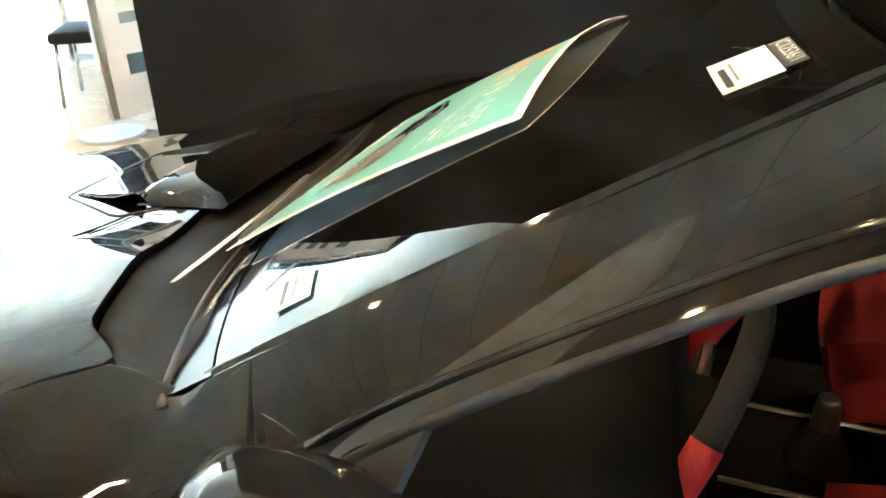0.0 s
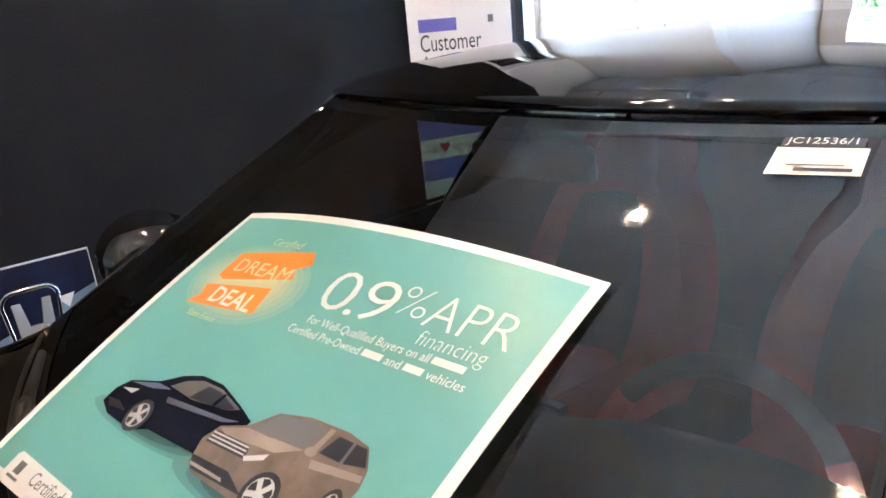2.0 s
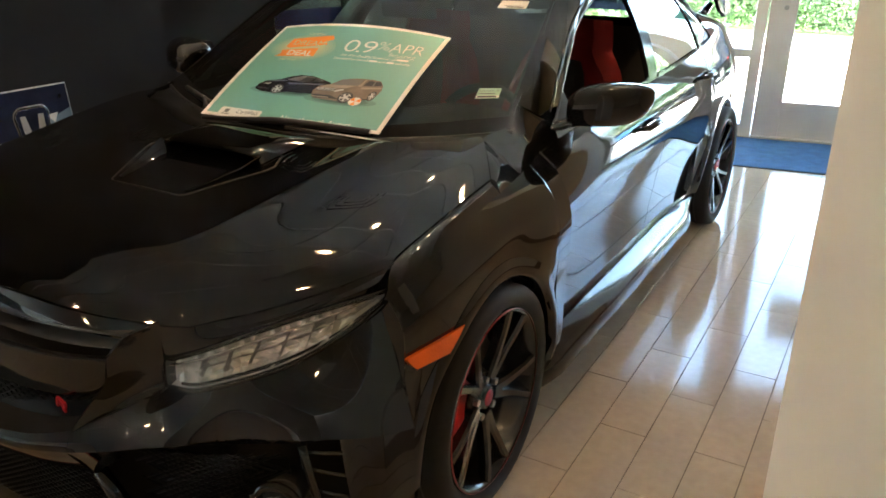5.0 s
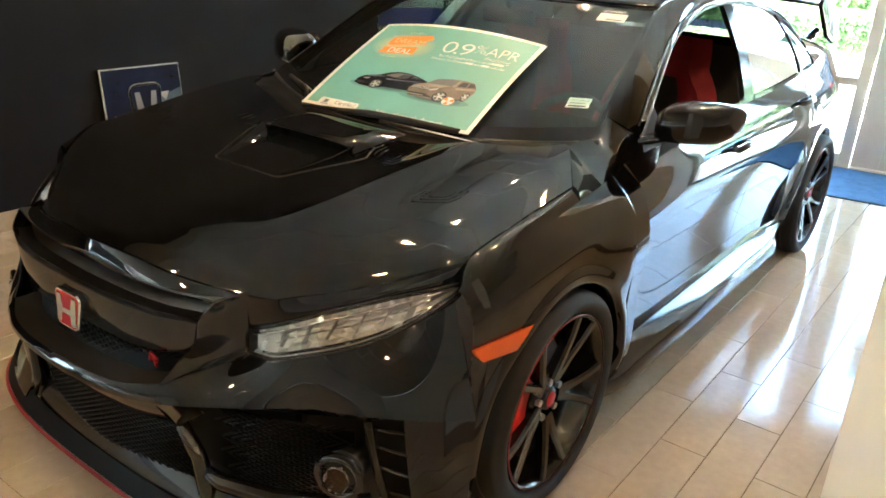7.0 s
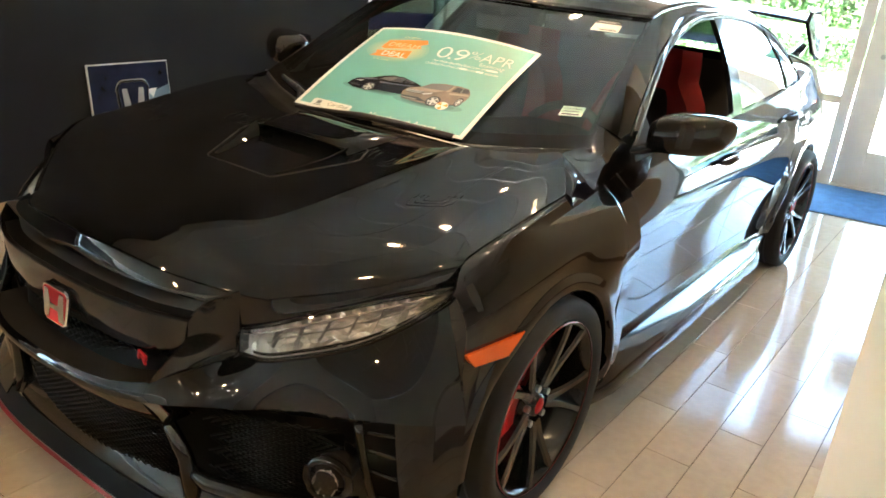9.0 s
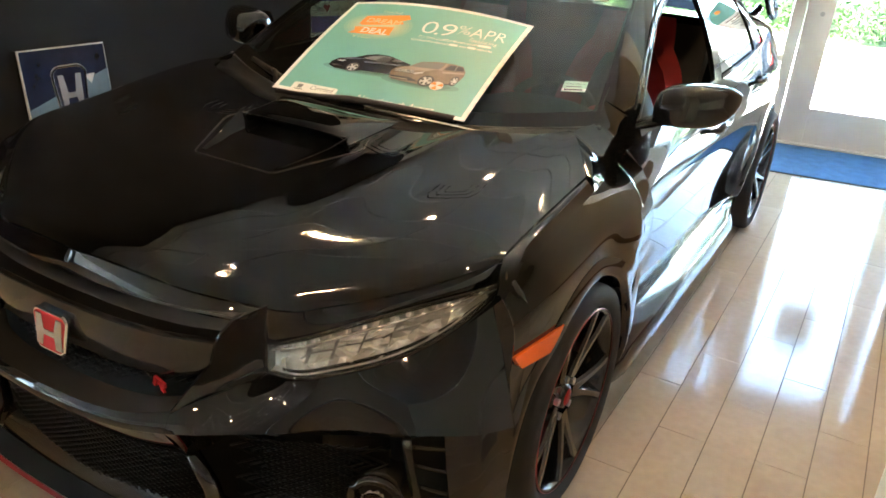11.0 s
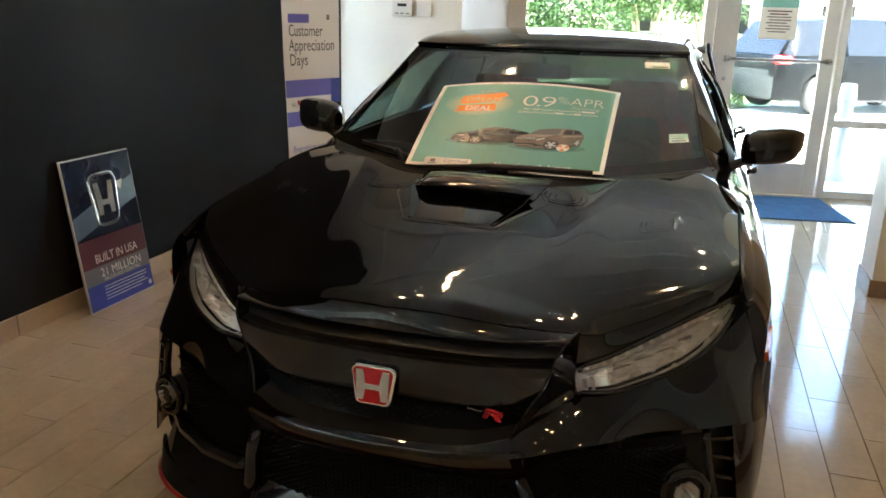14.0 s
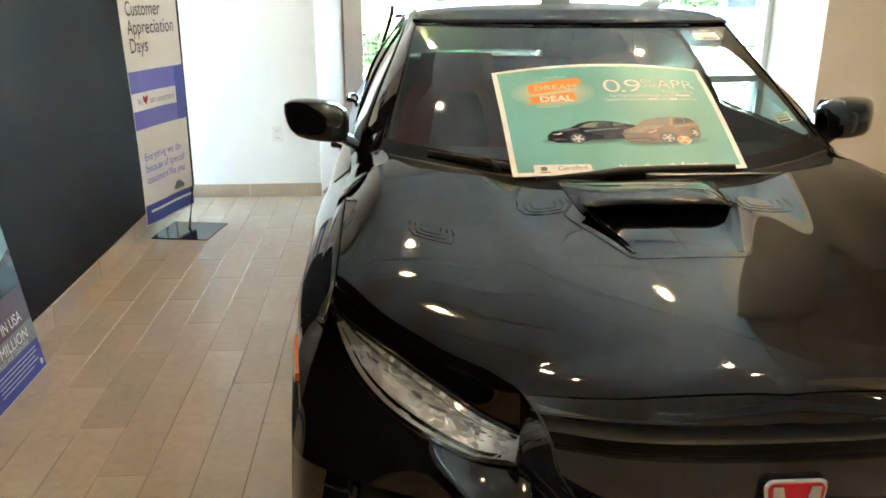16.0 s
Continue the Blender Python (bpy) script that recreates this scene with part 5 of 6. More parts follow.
for y in (-0.62, -0.12, 0.16, 0.62):
    part("air_vent", box_bm((0.87 + 0.2 * y * y, y - 0.05, 0.80), (0.90 + 0.2 * y * y, y + 0.05, 0.85), 0.006), M["trim"], dash)
console = part("console", box_bm((0.85, -0.13, 0.25), (1.75, 0.13, 0.52), 0.03), M["dash"], car)
part("gear_knob", moved(cyl_bm(0.024, 0.06, 20, 0.018, 0.006), pose(1.10, 0, 0.62)), M["steel"], console, "bright metal gear knob", True)
part("gear_gaiter", moved(cyl_bm(0.06, 0.09, 20, 0.02), pose(1.10, 0, 0.555)), M["seat_black"], console, smooth=True)
part("console_trim", tube([(0.95, -0.11, 0.525), (1.35, -0.11, 0.525)], 0.006, 6), M["silver"], console)
part("console_trim", tube([(0.95, 0.11, 0.525), (1.35, 0.11, 0.525)], 0.006, 6), M["silver"], console)
# steering wheel
SW = pose(0.90, -0.36, 0.81, 0, -66, 0)
sw = part("steering_wheel", moved(tube([(0.185 * math.cos(a), 0.185 * math.sin(a), 0) for a in np.linspace(0, 2 * math.pi, 48, endpoint=False)], 0.017, 10, True), SW), M["seat_black"], car, "black leather steering wheel with red grips", True)
for s in (-1, 1):
    part("grip", moved(tube([(0.185 * math.cos(a), 0.185 * math.sin(a), 0) for a in np.linspace(s * math.pi / 2 - 0.6, s * math.pi / 2 + 0.6, 14)], 0.0185, 10), SW), M["red_leather"], sw, "red leather grip", True)
    part("wheel_spoke", moved(box_bm((-0.03, min(0, s * 0.17), -0.018), (0.03, max(0, s * 0.17), 0.004), 0.008), SW), M["silver"], sw)
part("airbag_pad", moved(cyl_bm(0.075, 0.05, 28, 0.06, 0.01), SW @ Matrix.Translation((0, 0, 0.0))), M["dash"], sw, smooth=True)
part("column_stalk", tube([(0.93, -0.42, 0.80), (0.95, -0.60, 0.83)], 0.010, 8), M["dash"], sw)
part("wheel_spoke", moved(box_bm((-0.17, -0.02, -0.016), (0.0, 0.02, 0.002), 0.006), SW), M["silver"], sw)


def bucket(y):
    """Bolstered sports seat."""
    e = new("seat")
    e.parent = car
    e.matrix_local = Matrix.Translation((1.13, y, 0))
    P = []
    for x in np.linspace(0, 0.50, 10):
        P.append([(x, f * 0.25, 0.47 - 0.03 * (x / 0.5) + 0.075 * abs(f) ** 3 - 0.02 * (x < 0.05)) for f in np.linspace(-1, 1, 13)])
    cushion = grid("cushion", P, M["seat_red"], e)
    solidify(cushion, 0.14, -1)
    P = []
    for h in np.linspace(0, 1, 16):
        w = 0.19 + 0.06 * math.sin(math.pi * min(1, h * 1.5)) if h < 0.66 else 0.19 - 0.07 * min(1, (h - 0.66) / 0.12) - 0.02 * max(0, (h - 0.8) / 0.2) ** 2
        z = 0.50 + 0.66 * h
        x = 0.47 + 0.21 * h + 0.02 * math.sin(math.pi * h)
        P.append([(x - 0.085 * abs(f) ** 3 * (1 - 0.6 * h), f * w, z) for f in np.linspace(-1, 1, 13)])
    back = grid("backrest", P, M["seat_red"], e, flip=True)
    solidify(back, 0.10, -1)
    P2 = [[(p[0] - 0.006, p[1] * 0.55, p[2]) for p in row] for row in P[2:12]]
    grid("backrest_insert", P2, M["seat_black"], back, flip=True)
    return e


bucket(-0.36)
bucket(0.36)
P = [[(2.10 + 0.28 * h, b, 0.52 + 0.52 * h) for h in np.linspace(0, 1, 6)] for b in np.linspace(-0.60, 0.60, 17)]
solidify(grid("rear_seat", P, M["seat_black"], car), 0.10, 1)
grid("headliner", [[Vector(roof_pt(x, f * 0.97)) + Vector((0, 0, -0.025)) for f in np.linspace(-1, 1, 13)] for x in np.linspace(1.18, 2.5, 10)], M["dash"], car, flip=True)
mirror_in = part("inside_mirror", moved(box_bm((-0.012, -0.115, -0.032), (0.012, 0.115, 0.032), 0.012), pose(0.99, 0.0, 1.235, 0, -12, 6)), M["trim"], car, smooth=True)
part("mirror_stem", tube([(1.0, 0.0, 1.24), (0.975, 0.0, 1.30)], 0.01, 8), M["trim"], mirror_in)
for sgn in (-1, 1):
    v = part("sun_visor", moved(box_bm((-0.07, -0.17, -0.006), (0.07, 0.17, 0.006), 0.005), pose(1.14, sgn * 0.30, 1.315, 0, -12, 0)), M["grey_plastic"], car)
part("underbody", box_bm((-0.55, -0.5, 0.14), (3.4, 0.5, 0.22), 0.02), M["trim"], car)
part("engine_bay", box_bm((-0.62, -0.53, 0.2), (0.40, 0.53, 0.66), 0.02), M["trim"], car)


# ---- things by the car and on the walls ----
# poster on the windscreen: u from its left edge, v from its lower edge, in metres
PW, PH = 0.70, 0.545
C_BL, C_BR, C_TR, C_TL = Vector((0.200, 0.330, 0.938)), Vector((0.240, -0.366, 0.950)), Vector((0.690, -0.358, 1.186)), Vector((0.672, 0.340, 1.178))


def sheet(lift, du=0.0, dv=0.0):
    def at(u, v):
        u, v = u + du, v + dv
        f, g = u / PW, v / PH
        p = C_BL.lerp(C_BR, f).lerp(C_TL.lerp(C_TR, f), g)
        bow = 1 - (2 * f - 1) ** 2
        n = Vector((-0.47, 0.0, 0.88))
        return p + n * (0.030 * bow * g ** 3 + 0.009 * math.sin(3.1 * g) + lift)
    return at


poster = tagged(grid("poster", [[sheet(0.0)(PW * i / 24, PH * j / 18) for j in range(19)] for i in range(25)], M["paper"], None, flip=True),
                "teal finance offer poster lying on the windscreen", "poster")
poster.matrix_world = CAR
solidify(poster, 0.0015, -1)


def flat(name, pts, mat, parent, warp, sub=0):
    """A flat printed shape; pts in sheet metres, split small enough to follow the bend."""
    b = bmesh.new()
    f = b.faces.new([b.verts.new((x, y, 0)) for x, y in pts])
    bmesh.ops.triangulate(b, faces=[f])
    for _ in range(sub):
        bmesh.ops.subdivide_edges(b, edges=b.edges[:], cuts=1, use_grid_fill=False)
        bmesh.ops.triangulate(b, faces=b.faces[:])
    for v in b.verts:
        v.co = warp(v.co.x, v.co.y)
    return part(name, b, mat, parent)


def rect(x0, y0, x1, y1):
    return [(x0, y0), (x1, y0), (x1, y1), (x0, y1)]


def patch(name, x0, y0, x1, y1, mat, parent, warp, n=20, m=14):
    return grid(name, [[warp(x0 + (x1 - x0) * i / n, y0 + (y1 - y0) * j / m) for j in range(m + 1)] for i in range(n + 1)], mat, parent, flip=True)


K, KV = -0.003, 0.013       # shift of the print on the sheet
S1 = sheet(0.0006)
S2, S3, S4 = sheet(0.0011, 0.015, -0.020), sheet(0.0016, 0.015, -0.020), sheet(0.0021, 0.015, -0.020)
patch("print_field", 0.016, 0.014, PW - 0.016, PH - 0.014, M["teal"], poster, S1)


def disc(cx, cy, rx, ry, n=20):
    return [(cx + rx * math.cos(a), cy + ry * math.sin(a)) for a in np.linspace(0, 2 * math.pi, n, endpoint=False)]


for k in range(6):
    flat("soft_glow", disc(0.180, 0.385, 0.135 - 0.013 * k, 0.078 - 0.008 * k, 28), M["glow_%d" % k], poster, sheet(0.00065 + 0.00006 * k, 0.0, KV), 2)
S2, S3, S4, S5, S6 = [sheet(z, K, KV) for z in (0.0011, 0.0015, 0.0019, 0.0023, 0.0027)]
flat("ribbon", [(0.105, 0.388), (0.125, 0.380), (0.275, 0.408), (0.262, 0.426), (0.288, 0.440), (0.272, 0.462), (0.110, 0.436)], M["orange"], poster, S2, 2)
flat("ribbon", [(0.092, 0.326), (0.255, 0.338), (0.250, 0.386), (0.100, 0.366), (0.110, 0.346)], M["orange"], poster, S2, 2)
words("lettering", "DREAM", 0.038, M["glow_print"], poster, (0.125, 0.400), fit=0.135, warp=S3)
words("lettering", "DEAL", 0.042, M["paper"], poster, (0.135, 0.338), fit=0.105, bold=0.0008, warp=S3)
words("lettering", "Certified", 0.020, M["glow_print"], poster, (0.160, 0.462), fit=0.075, shear=0.15, warp=S3)
words("lettering", "Sales Event", 0.016, M["glow_print"], poster, (0.120, 0.306), fit=0.075, shear=0.15, warp=S3)
words("lettering", "0.9", 0.098, M["paper"], poster, (0.345, 0.378), fit=0.125, bold=-0.0010, spacing=0.80, warp=S3)
words("lettering", "%", 0.068, M["paper"], poster, (0.476, 0.402), fit=0.046, bold=-0.0012, warp=S3)
words("lettering", "APR", 0.076, M["paper"], poster, (0.528, 0.396), fit=0.124, bold=-0.0012, warp=S3)
words("lettering", "financing", 0.032, M["paper"], poster, (0.540, 0.370), fit=0.100, bold=-0.0006, warp=S3)
words("lettering", "For Well-Qualified Buyers on all", 0.018, M["paper"], poster, (0.362, 0.352), fit=0.212, warp=S3)
flat("print_bar", rect(0.580, 0.353, 0.626, 0.363), M["paper"], poster, S3)
words("lettering", "Certified Pre-Owned", 0.018, M["paper"], poster, (0.342, 0.332), fit=0.136, warp=S3)
flat("print_bar", rect(0.484, 0.333, 0.516, 0.343), M["paper"], poster, S3)
words("lettering", "and", 0.018, M["paper"], poster, (0.522, 0.332), fit=0.024, warp=S3)
flat("print_bar", rect(0.552, 0.333, 0.580, 0.343), M["paper"], poster, S3)
words("lettering", "vehicles", 0.018, M["paper"], poster, (0.586, 0.332), fit=0.054, warp=S3)


def printed_wheel(cx, cy, rx, ry, w1, w2, w3):
    """Tyre, bright rim and five dark gaps between the spokes."""
    flat("printed_wheel", disc(cx, cy, rx, ry, 20), M["print_dark"], poster, w1)
    flat("printed_rim", disc(cx, cy, rx * 0.74, ry * 0.74, 18), M["print_light"], poster, w2)
    for k in range(5):
        a = 1.2566 * k + 0.3
        pts = [(cx + rx * r * math.cos(a + d), cy + ry * r * math.sin(a + d)) for r, d in ((0.22, 0), (0.66, -0.42), (0.70, 0), (0.66, 0.42))]
        flat("printed_gap", pts, M["print_dark"], poster, w3)


# soft shadows, in steps
for k in range(3):
    q = 1 - 0.22 * k
    flat("soft_shadow", disc(0.255, 0.140, 0.145 * q, 0.022 * q), M["shade_%d" % k], poster, sheet(0.0008 + 0.0001 * k, K, KV), 1)
    flat("soft_shadow", disc(0.485, 0.122, 0.140 * q, 0.024 * q), M["shade_%d" % k], poster, sheet(0.0008 + 0.0001 * k, K, KV), 1)
# printed sedan
flat("printed_sedan", [(0.130, 0.142), (0.132, 0.165), (0.148, 0.184), (0.205, 0.200), (0.238, 0.220), (0.272, 0.231), (0.320, 0.231), (0.375, 0.216), (0.410, 0.204), (0.400, 0.160), (0.365, 0.140), (0.260, 0.138), (0.230, 0.126), (0.160, 0.130)], M["navy"], poster, S2, 1)
flat("printed_glass", [(0.232, 0.200), (0.252, 0.215), (0.282, 0.225), (0.325, 0.225), (0.380, 0.211), (0.362, 0.204), (0.290, 0.196)], M["print_grey"], poster, S3, 1)
flat("printed_glass", [(0.282, 0.197), (0.300, 0.221), (0.328, 0.221), (0.372, 0.209), (0.355, 0.202)], M["print_dark"], poster, S4, 1)
flat("printed_pillar", [(0.330, 0.201), (0.336, 0.221), (0.342, 0.220), (0.338, 0.201)], M["navy"], poster, S5)
flat("printed_shine", [(0.152, 0.182), (0.205, 0.197), (0.240, 0.196), (0.200, 0.186)], M["print_slate"], poster, S3, 1)
flat("printed_shine", [(0.245, 0.186), (0.370, 0.194), (0.395, 0.198), (0.370, 0.188), (0.250, 0.178)], M["print_slate"], poster, S3, 1)
flat("printed_shine", [(0.136, 0.150), (0.165, 0.152), (0.190, 0.144), (0.150, 0.140)], M["print_dark"], poster, S3)
flat("printed_lamp", [(0.145, 0.170), (0.180, 0.178), (0.172, 0.168)], M["print_light"], poster, S3)
printed_wheel(0.222, 0.147, 0.024, 0.025, S3, S4, S5)
# printed utility vehicle
flat("printed_van", [(0.370, 0.130), (0.360, 0.160), (0.372, 0.184), (0.412, 0.199), (0.442, 0.228), (0.490, 0.239), (0.550, 0.241), (0.586, 0.235), (0.604, 0.212), (0.610, 0.190), (0.606, 0.165), (0.598, 0.142), (0.540, 0.126), (0.515, 0.116), (0.490, 0.116), (0.385, 0.121)], M["taupe"], poster, S3, 1)
flat("printed_hood", [(0.374, 0.182), (0.415, 0.196), (0.512, 0.201), (0.478, 0.184), (0.390, 0.177)], M["print_sand"], poster, S4, 1)
flat("printed_shine", [(0.530, 0.196), (0.604, 0.204), (0.606, 0.196), (0.535, 0.186)], M["print_sand"], poster, S4, 1)
flat("printed_glass", [(0.422, 0.197), (0.447, 0.228), (0.522, 0.235), (0.516, 0.203), (0.455, 0.197)], M["print_grey"], poster, S4, 1)
flat("printed_glass", [(0.533, 0.206), (0.543, 0.232), (0.586, 0.232), (0.600, 0.213), (0.570, 0.206)], M["print_dark"], poster, S4, 1)
flat("printed_pillar", [(0.520, 0.202), (0.526, 0.236), (0.534, 0.236), (0.529, 0.203)], M["print_sand"], poster, S5)
flat("printed_pillar", [(0.566, 0.206), (0.566, 0.232), (0.570, 0.232), (0.571, 0.206)], M["print_grey"], poster, S5)
flat("printed_grille", [(0.369, 0.160), (0.444, 0.162), (0.440, 0.178), (0.374, 0.178)], M["print_dark"], poster, S4, 1)
for k in range(3):
    flat("grille_bar", [(0.371, 0.163 + 0.005 * k), (0.440, 0.165 + 0.005 * k), (0.440, 0.167 + 0.005 * k), (0.371, 0.1655 + 0.005 * k)], M["print_light"], poster, S5)
flat("printed_bumper", [(0.366, 0.140), (0.438, 0.142), (0.480, 0.126), (0.380, 0.124)], M["print_dark"], poster, S4, 1)
flat("bumper_shine", [(0.372, 0.132), (0.436, 0.132), (0.440, 0.128), (0.376, 0.128)], M["print_sand"], poster, S5)
flat("printed_lamp", [(0.441, 0.165), (0.474, 0.180), (0.472, 0.171), (0.446, 0.160)], M["print_light"], poster, S5)
flat("printed_step", [(0.525, 0.128), (0.585, 0.142), (0.586, 0.136), (0.530, 0.122)], M["print_dark"], poster, S4)
flat("printed_mirror", disc(0.523, 0.203, 0.009, 0.006, 10), M["print_sand"], poster, S6)
printed_wheel(0.500, 0.137, 0.027, 0.028, S4, S5, S6)
printed_wheel(0.590, 0.157, 0.014, 0.025, S4, S5, S6)
SB = sheet(0.0031, K, KV)
flat("printed_ball", disc(0.545, 0.122, 0.023, 0.021, 22), M["paper"], poster, S6)
for k in range(3):
    a = 2.1 * k + 0.4
    flat("ball_stripe", [(0.545 + 0.022 * r * math.cos(a + d), 0.122 + 0.020 * r * math.sin(a + d)) for r, d in ((0.1, 0), (0.95, -0.5), (1.0, 0), (0.95, 0.45))], M["orange"], poster, SB)
S2, S3 = sheet(0.0011), sheet(0.0016)
flat("print_label", [(0.066, 0.000 + 0.006), (0.236, 0.006), (0.236, 0.036), (0.230, 0.042), (0.070, 0.046), (0.064, 0.040)], M["paper"], poster, S2, 1)
words("lettering", "Certified", 0.028, M["print_grey"], poster, (0.135, 0.018), fit=0.086, warp=S3)
flat("print_bar", rect(0.086, 0.018, 0.104, 0.036), M["print_grey"], poster, S3)
flat("print_bar", rect(0.080, 0.010, 0.112, 0.014), M["print_grey"], poster, S3)
words("lettering", "Now through August", 0.036, M["paper"], poster, (0.315, 0.010), fit=0.27, shear=0.12, warp=S3)


# price label and dealer sticker on the glass
def screen_patch(name, f0, f1, t0, t1, mat, up, label, category, parent=None):
    ob = grid(name, [[wind_pt(f0 + (f1 - f0) * i / 6, t0 + (t1 - t0) * j / 6, up) for j in range(7)] for i in range(7)], mat, parent)
    if parent is None:
        ob.matrix_world = CAR
        tagged(ob, label, category)
    return ob


lab = screen_patch("price_label", -0.86, -0.70, 0.845, 0.915, M["paper"], 0.003, "white stock label inside the top of the windscreen", "label")
screen_patch("label_band", -0.85, -0.705, 0.916, 0.942, M["print_dark"], 0.0032, "", "", lab)


def screen_warp(f0, f1, t0, t1, w, h, up):
    def at(x, y):
        return wind_pt(f0 + (f1 - f0) * x / w, t0 + (t1 - t0) * y / h, up)
    return at


words("lettering", "JC12536/1", 0.020, M["paper"], lab, (0.006, 0.004), fit=0.086, warp=screen_warp(-0.705, -0.85, 0.918, 0.942, 0.1, 0.02, 0.0042))
flat("print_bar", rect(0.02, 0.06, 0.08, 0.07), M["print_grey"], lab, screen_warp(-0.70, -0.86, 0.845, 0.915, 0.1, 0.2, 0.004))
flat("print_bar", rect(0.03, 0.02, 0.09, 0.045), M["print_dark"], lab, screen_warp(-0.70, -0.86, 0.845, 0.915, 0.1, 0.2, 0.004))
stk = screen_patch("dealer_sticker", -0.915, -0.82, 0.195, 0.258, M["mint"], 0.003, "pale green certified sticker on the windscreen", "sticker")
words("lettering", "Certified", 0.020, M["print_dark"], stk, (0.008, 0.065), fit=0.08, warp=screen_warp(-0.82, -0.915, 0.195, 0.258, 0.1, 0.1, 0.004))
flat("print_bar", rect(0.012, 0.040, 0.08, 0.050), M["print_grey"], stk, screen_warp(-0.82, -0.915, 0.195, 0.258, 0.1, 0.1, 0.004))
flat("print_bar", rect(0.0, 0.004, 0.1, 0.028), M["paper"], stk, screen_warp(-0.82, -0.915, 0.195, 0.258, 0.1, 0.1, 0.0038))
flat("print_bar", rect(0.01, 0.008, 0.088, 0.022), M["print_dark"], stk, screen_warp(-0.82, -0.915, 0.195, 0.258, 0.1, 0.1, 0.0044))

# board leaning on the charcoal wall
BW_, BH = 0.485, 0.75
SIGN = Matrix.Translation((-0.526, 3.530, 0.0)) @ pose(0, 0, 0, 90 - 8.4, 0, 0)


def sgn_warp(z):
    return lambda x, y: SIGN @ Vector((x, y, z))


board = tagged(part("sign_board", moved(box_bm((0, 0, -0.012), (BW_, BH, 0.0), 0.002), SIGN), M["print_light"]),
               "tall dark printed board leaning on the charcoal wall", "sign")
flat("print_field", rect(0.006, 0.006, BW_ - 0.004, BH - 0.006), M["navy"], board, sgn_warp(0.0008))
flat("print_sky", [(0.006, 0.36), (BW_ - 0.004, 0.50), (BW_ - 0.004, 0.62), (0.006, 0.47)], M["print_steel"], board, sgn_warp(0.0014))
flat("print_band", rect(0.006, 0.215, BW_ - 0.004, 0.355), M["print_maroon"], board, sgn_warp(0.0014))
flat("print_band", rect(0.006, 0.130, BW_ - 0.004, 0.215), M["print_grey"], board, sgn_warp(0.0016))
flat("print_band", rect(0.006, 0.006, BW_ - 0.004, 0.130), M["print_blue"], board, sgn_warp(0.0016))
SGC = SIGN @ Matrix.Translation((0.25, 0.53, 0.002))
oval = [(p[0], p[1], 0.0) for p in rounded(0.155, 0.19, 0.25, 0.045, 6)]
part("print_emblem", moved(tube(oval, 0.009, 6, True), SGC @ Matrix.Diagonal((1, 1, 0.25, 1))), M["chrome"], board, smooth=True)
part("emblem_field", moved(outline(rounded(0.145, 0.18, 0.24, 0.04), 0.0012, 0), SGC), M["navy"], board)
for s in (-1, 1):
    part("emblem_bar", moved(outline([(s * 0.058, -0.075), (s * 0.030, -0.075), (s * 0.022, 0.0), (s * 0.036, 0.085), (s * 0.066, 0.085)][::s], 0.003, 0.001), SGC), M["print_silver"], board)
part("emblem_cross", moved(outline([(-0.03, -0.03), (0.03, -0.03), (0.024, -0.004), (-0.024, -0.004)], 0.0025, 0.0005), SGC), M["print_silver"], board)
flat("print_flare", [(0.335, 0.60), (0.40, 0.605), (0.372, 0.555)], M["print_light"], board, sgn_warp(0.003))
words("lettering", "BUILT IN USA", 0.062, M["paper"], board, (0.095, 0.232), fit=0.31, warp=sgn_warp(0.0026))
words("lettering", "21 MILLION", 0.060, M["paper"], board, (0.115, 0.160), fit=0.30, warp=sgn_warp(0.0026))
words("lettering", "VEHICLES AND COUNTING", 0.026, M["print_light"], board, (0.125, 0.136), fit=0.28, warp=sgn_warp(0.0026))
for k in range(5):
    flat("print_bar", rect(0.12, 0.106 - 0.016 * k, 0.44 - 0.05 * (k == 4) - 0.02 * (k == 2), 0.110 - 0.016 * k), M["print_light"], board, sgn_warp(0.0026))
flat("print_mark", disc(0.455, 0.036, 0.012, 0.014, 10), M["print_light"], board, sgn_warp(0.0026))

# cloth banner on a stand
B_L, B_R = Vector((1.585, 3.590, 0)), Vector((2.125, 3.418, 0))
BAN_W = (B_R - B_L).length
B_N = Vector((B_L.y - B_R.y, B_R.x - B_L.x, 0)).normalized() * -1.0


def ban_warp(lift):
    def at(x, y):
        p = B_L.lerp(B_R, x / BAN_W)
        wave = 0.010 * math.sin(2.2 * y + 0.6) * (1 - x / BAN_W) + 0.006 * math.sin(11 * x + 2 * y)
        shift = 0.035 * max(0.0, 1 - y / 1.1) * (1 - x / BAN_W)
        return Vector((p.x + shift * 0.9, p.y - shift * 0.3, y)) + B_N * (wave + lift)
    return at


banner = tagged(grid("banner", [[ban_warp(0)(BAN_W * i / 14, 0.09 + 1.93 * j / 40) for j in range(41)] for i in range(15)], M["cloth"], None, flip=True),
                "tall white printed cloth banner with violet stripes on a black stand", "banner")
solidify(banner, 0.002, -1)
T1, T2 = ban_warp(0.003), ban_warp(0.005)


def ban_patch(name, x0, y0, x1, y1, mat, w=T1):
    return patch(name, x0, y0, x1, y1, mat, banner, w, 10, 10)


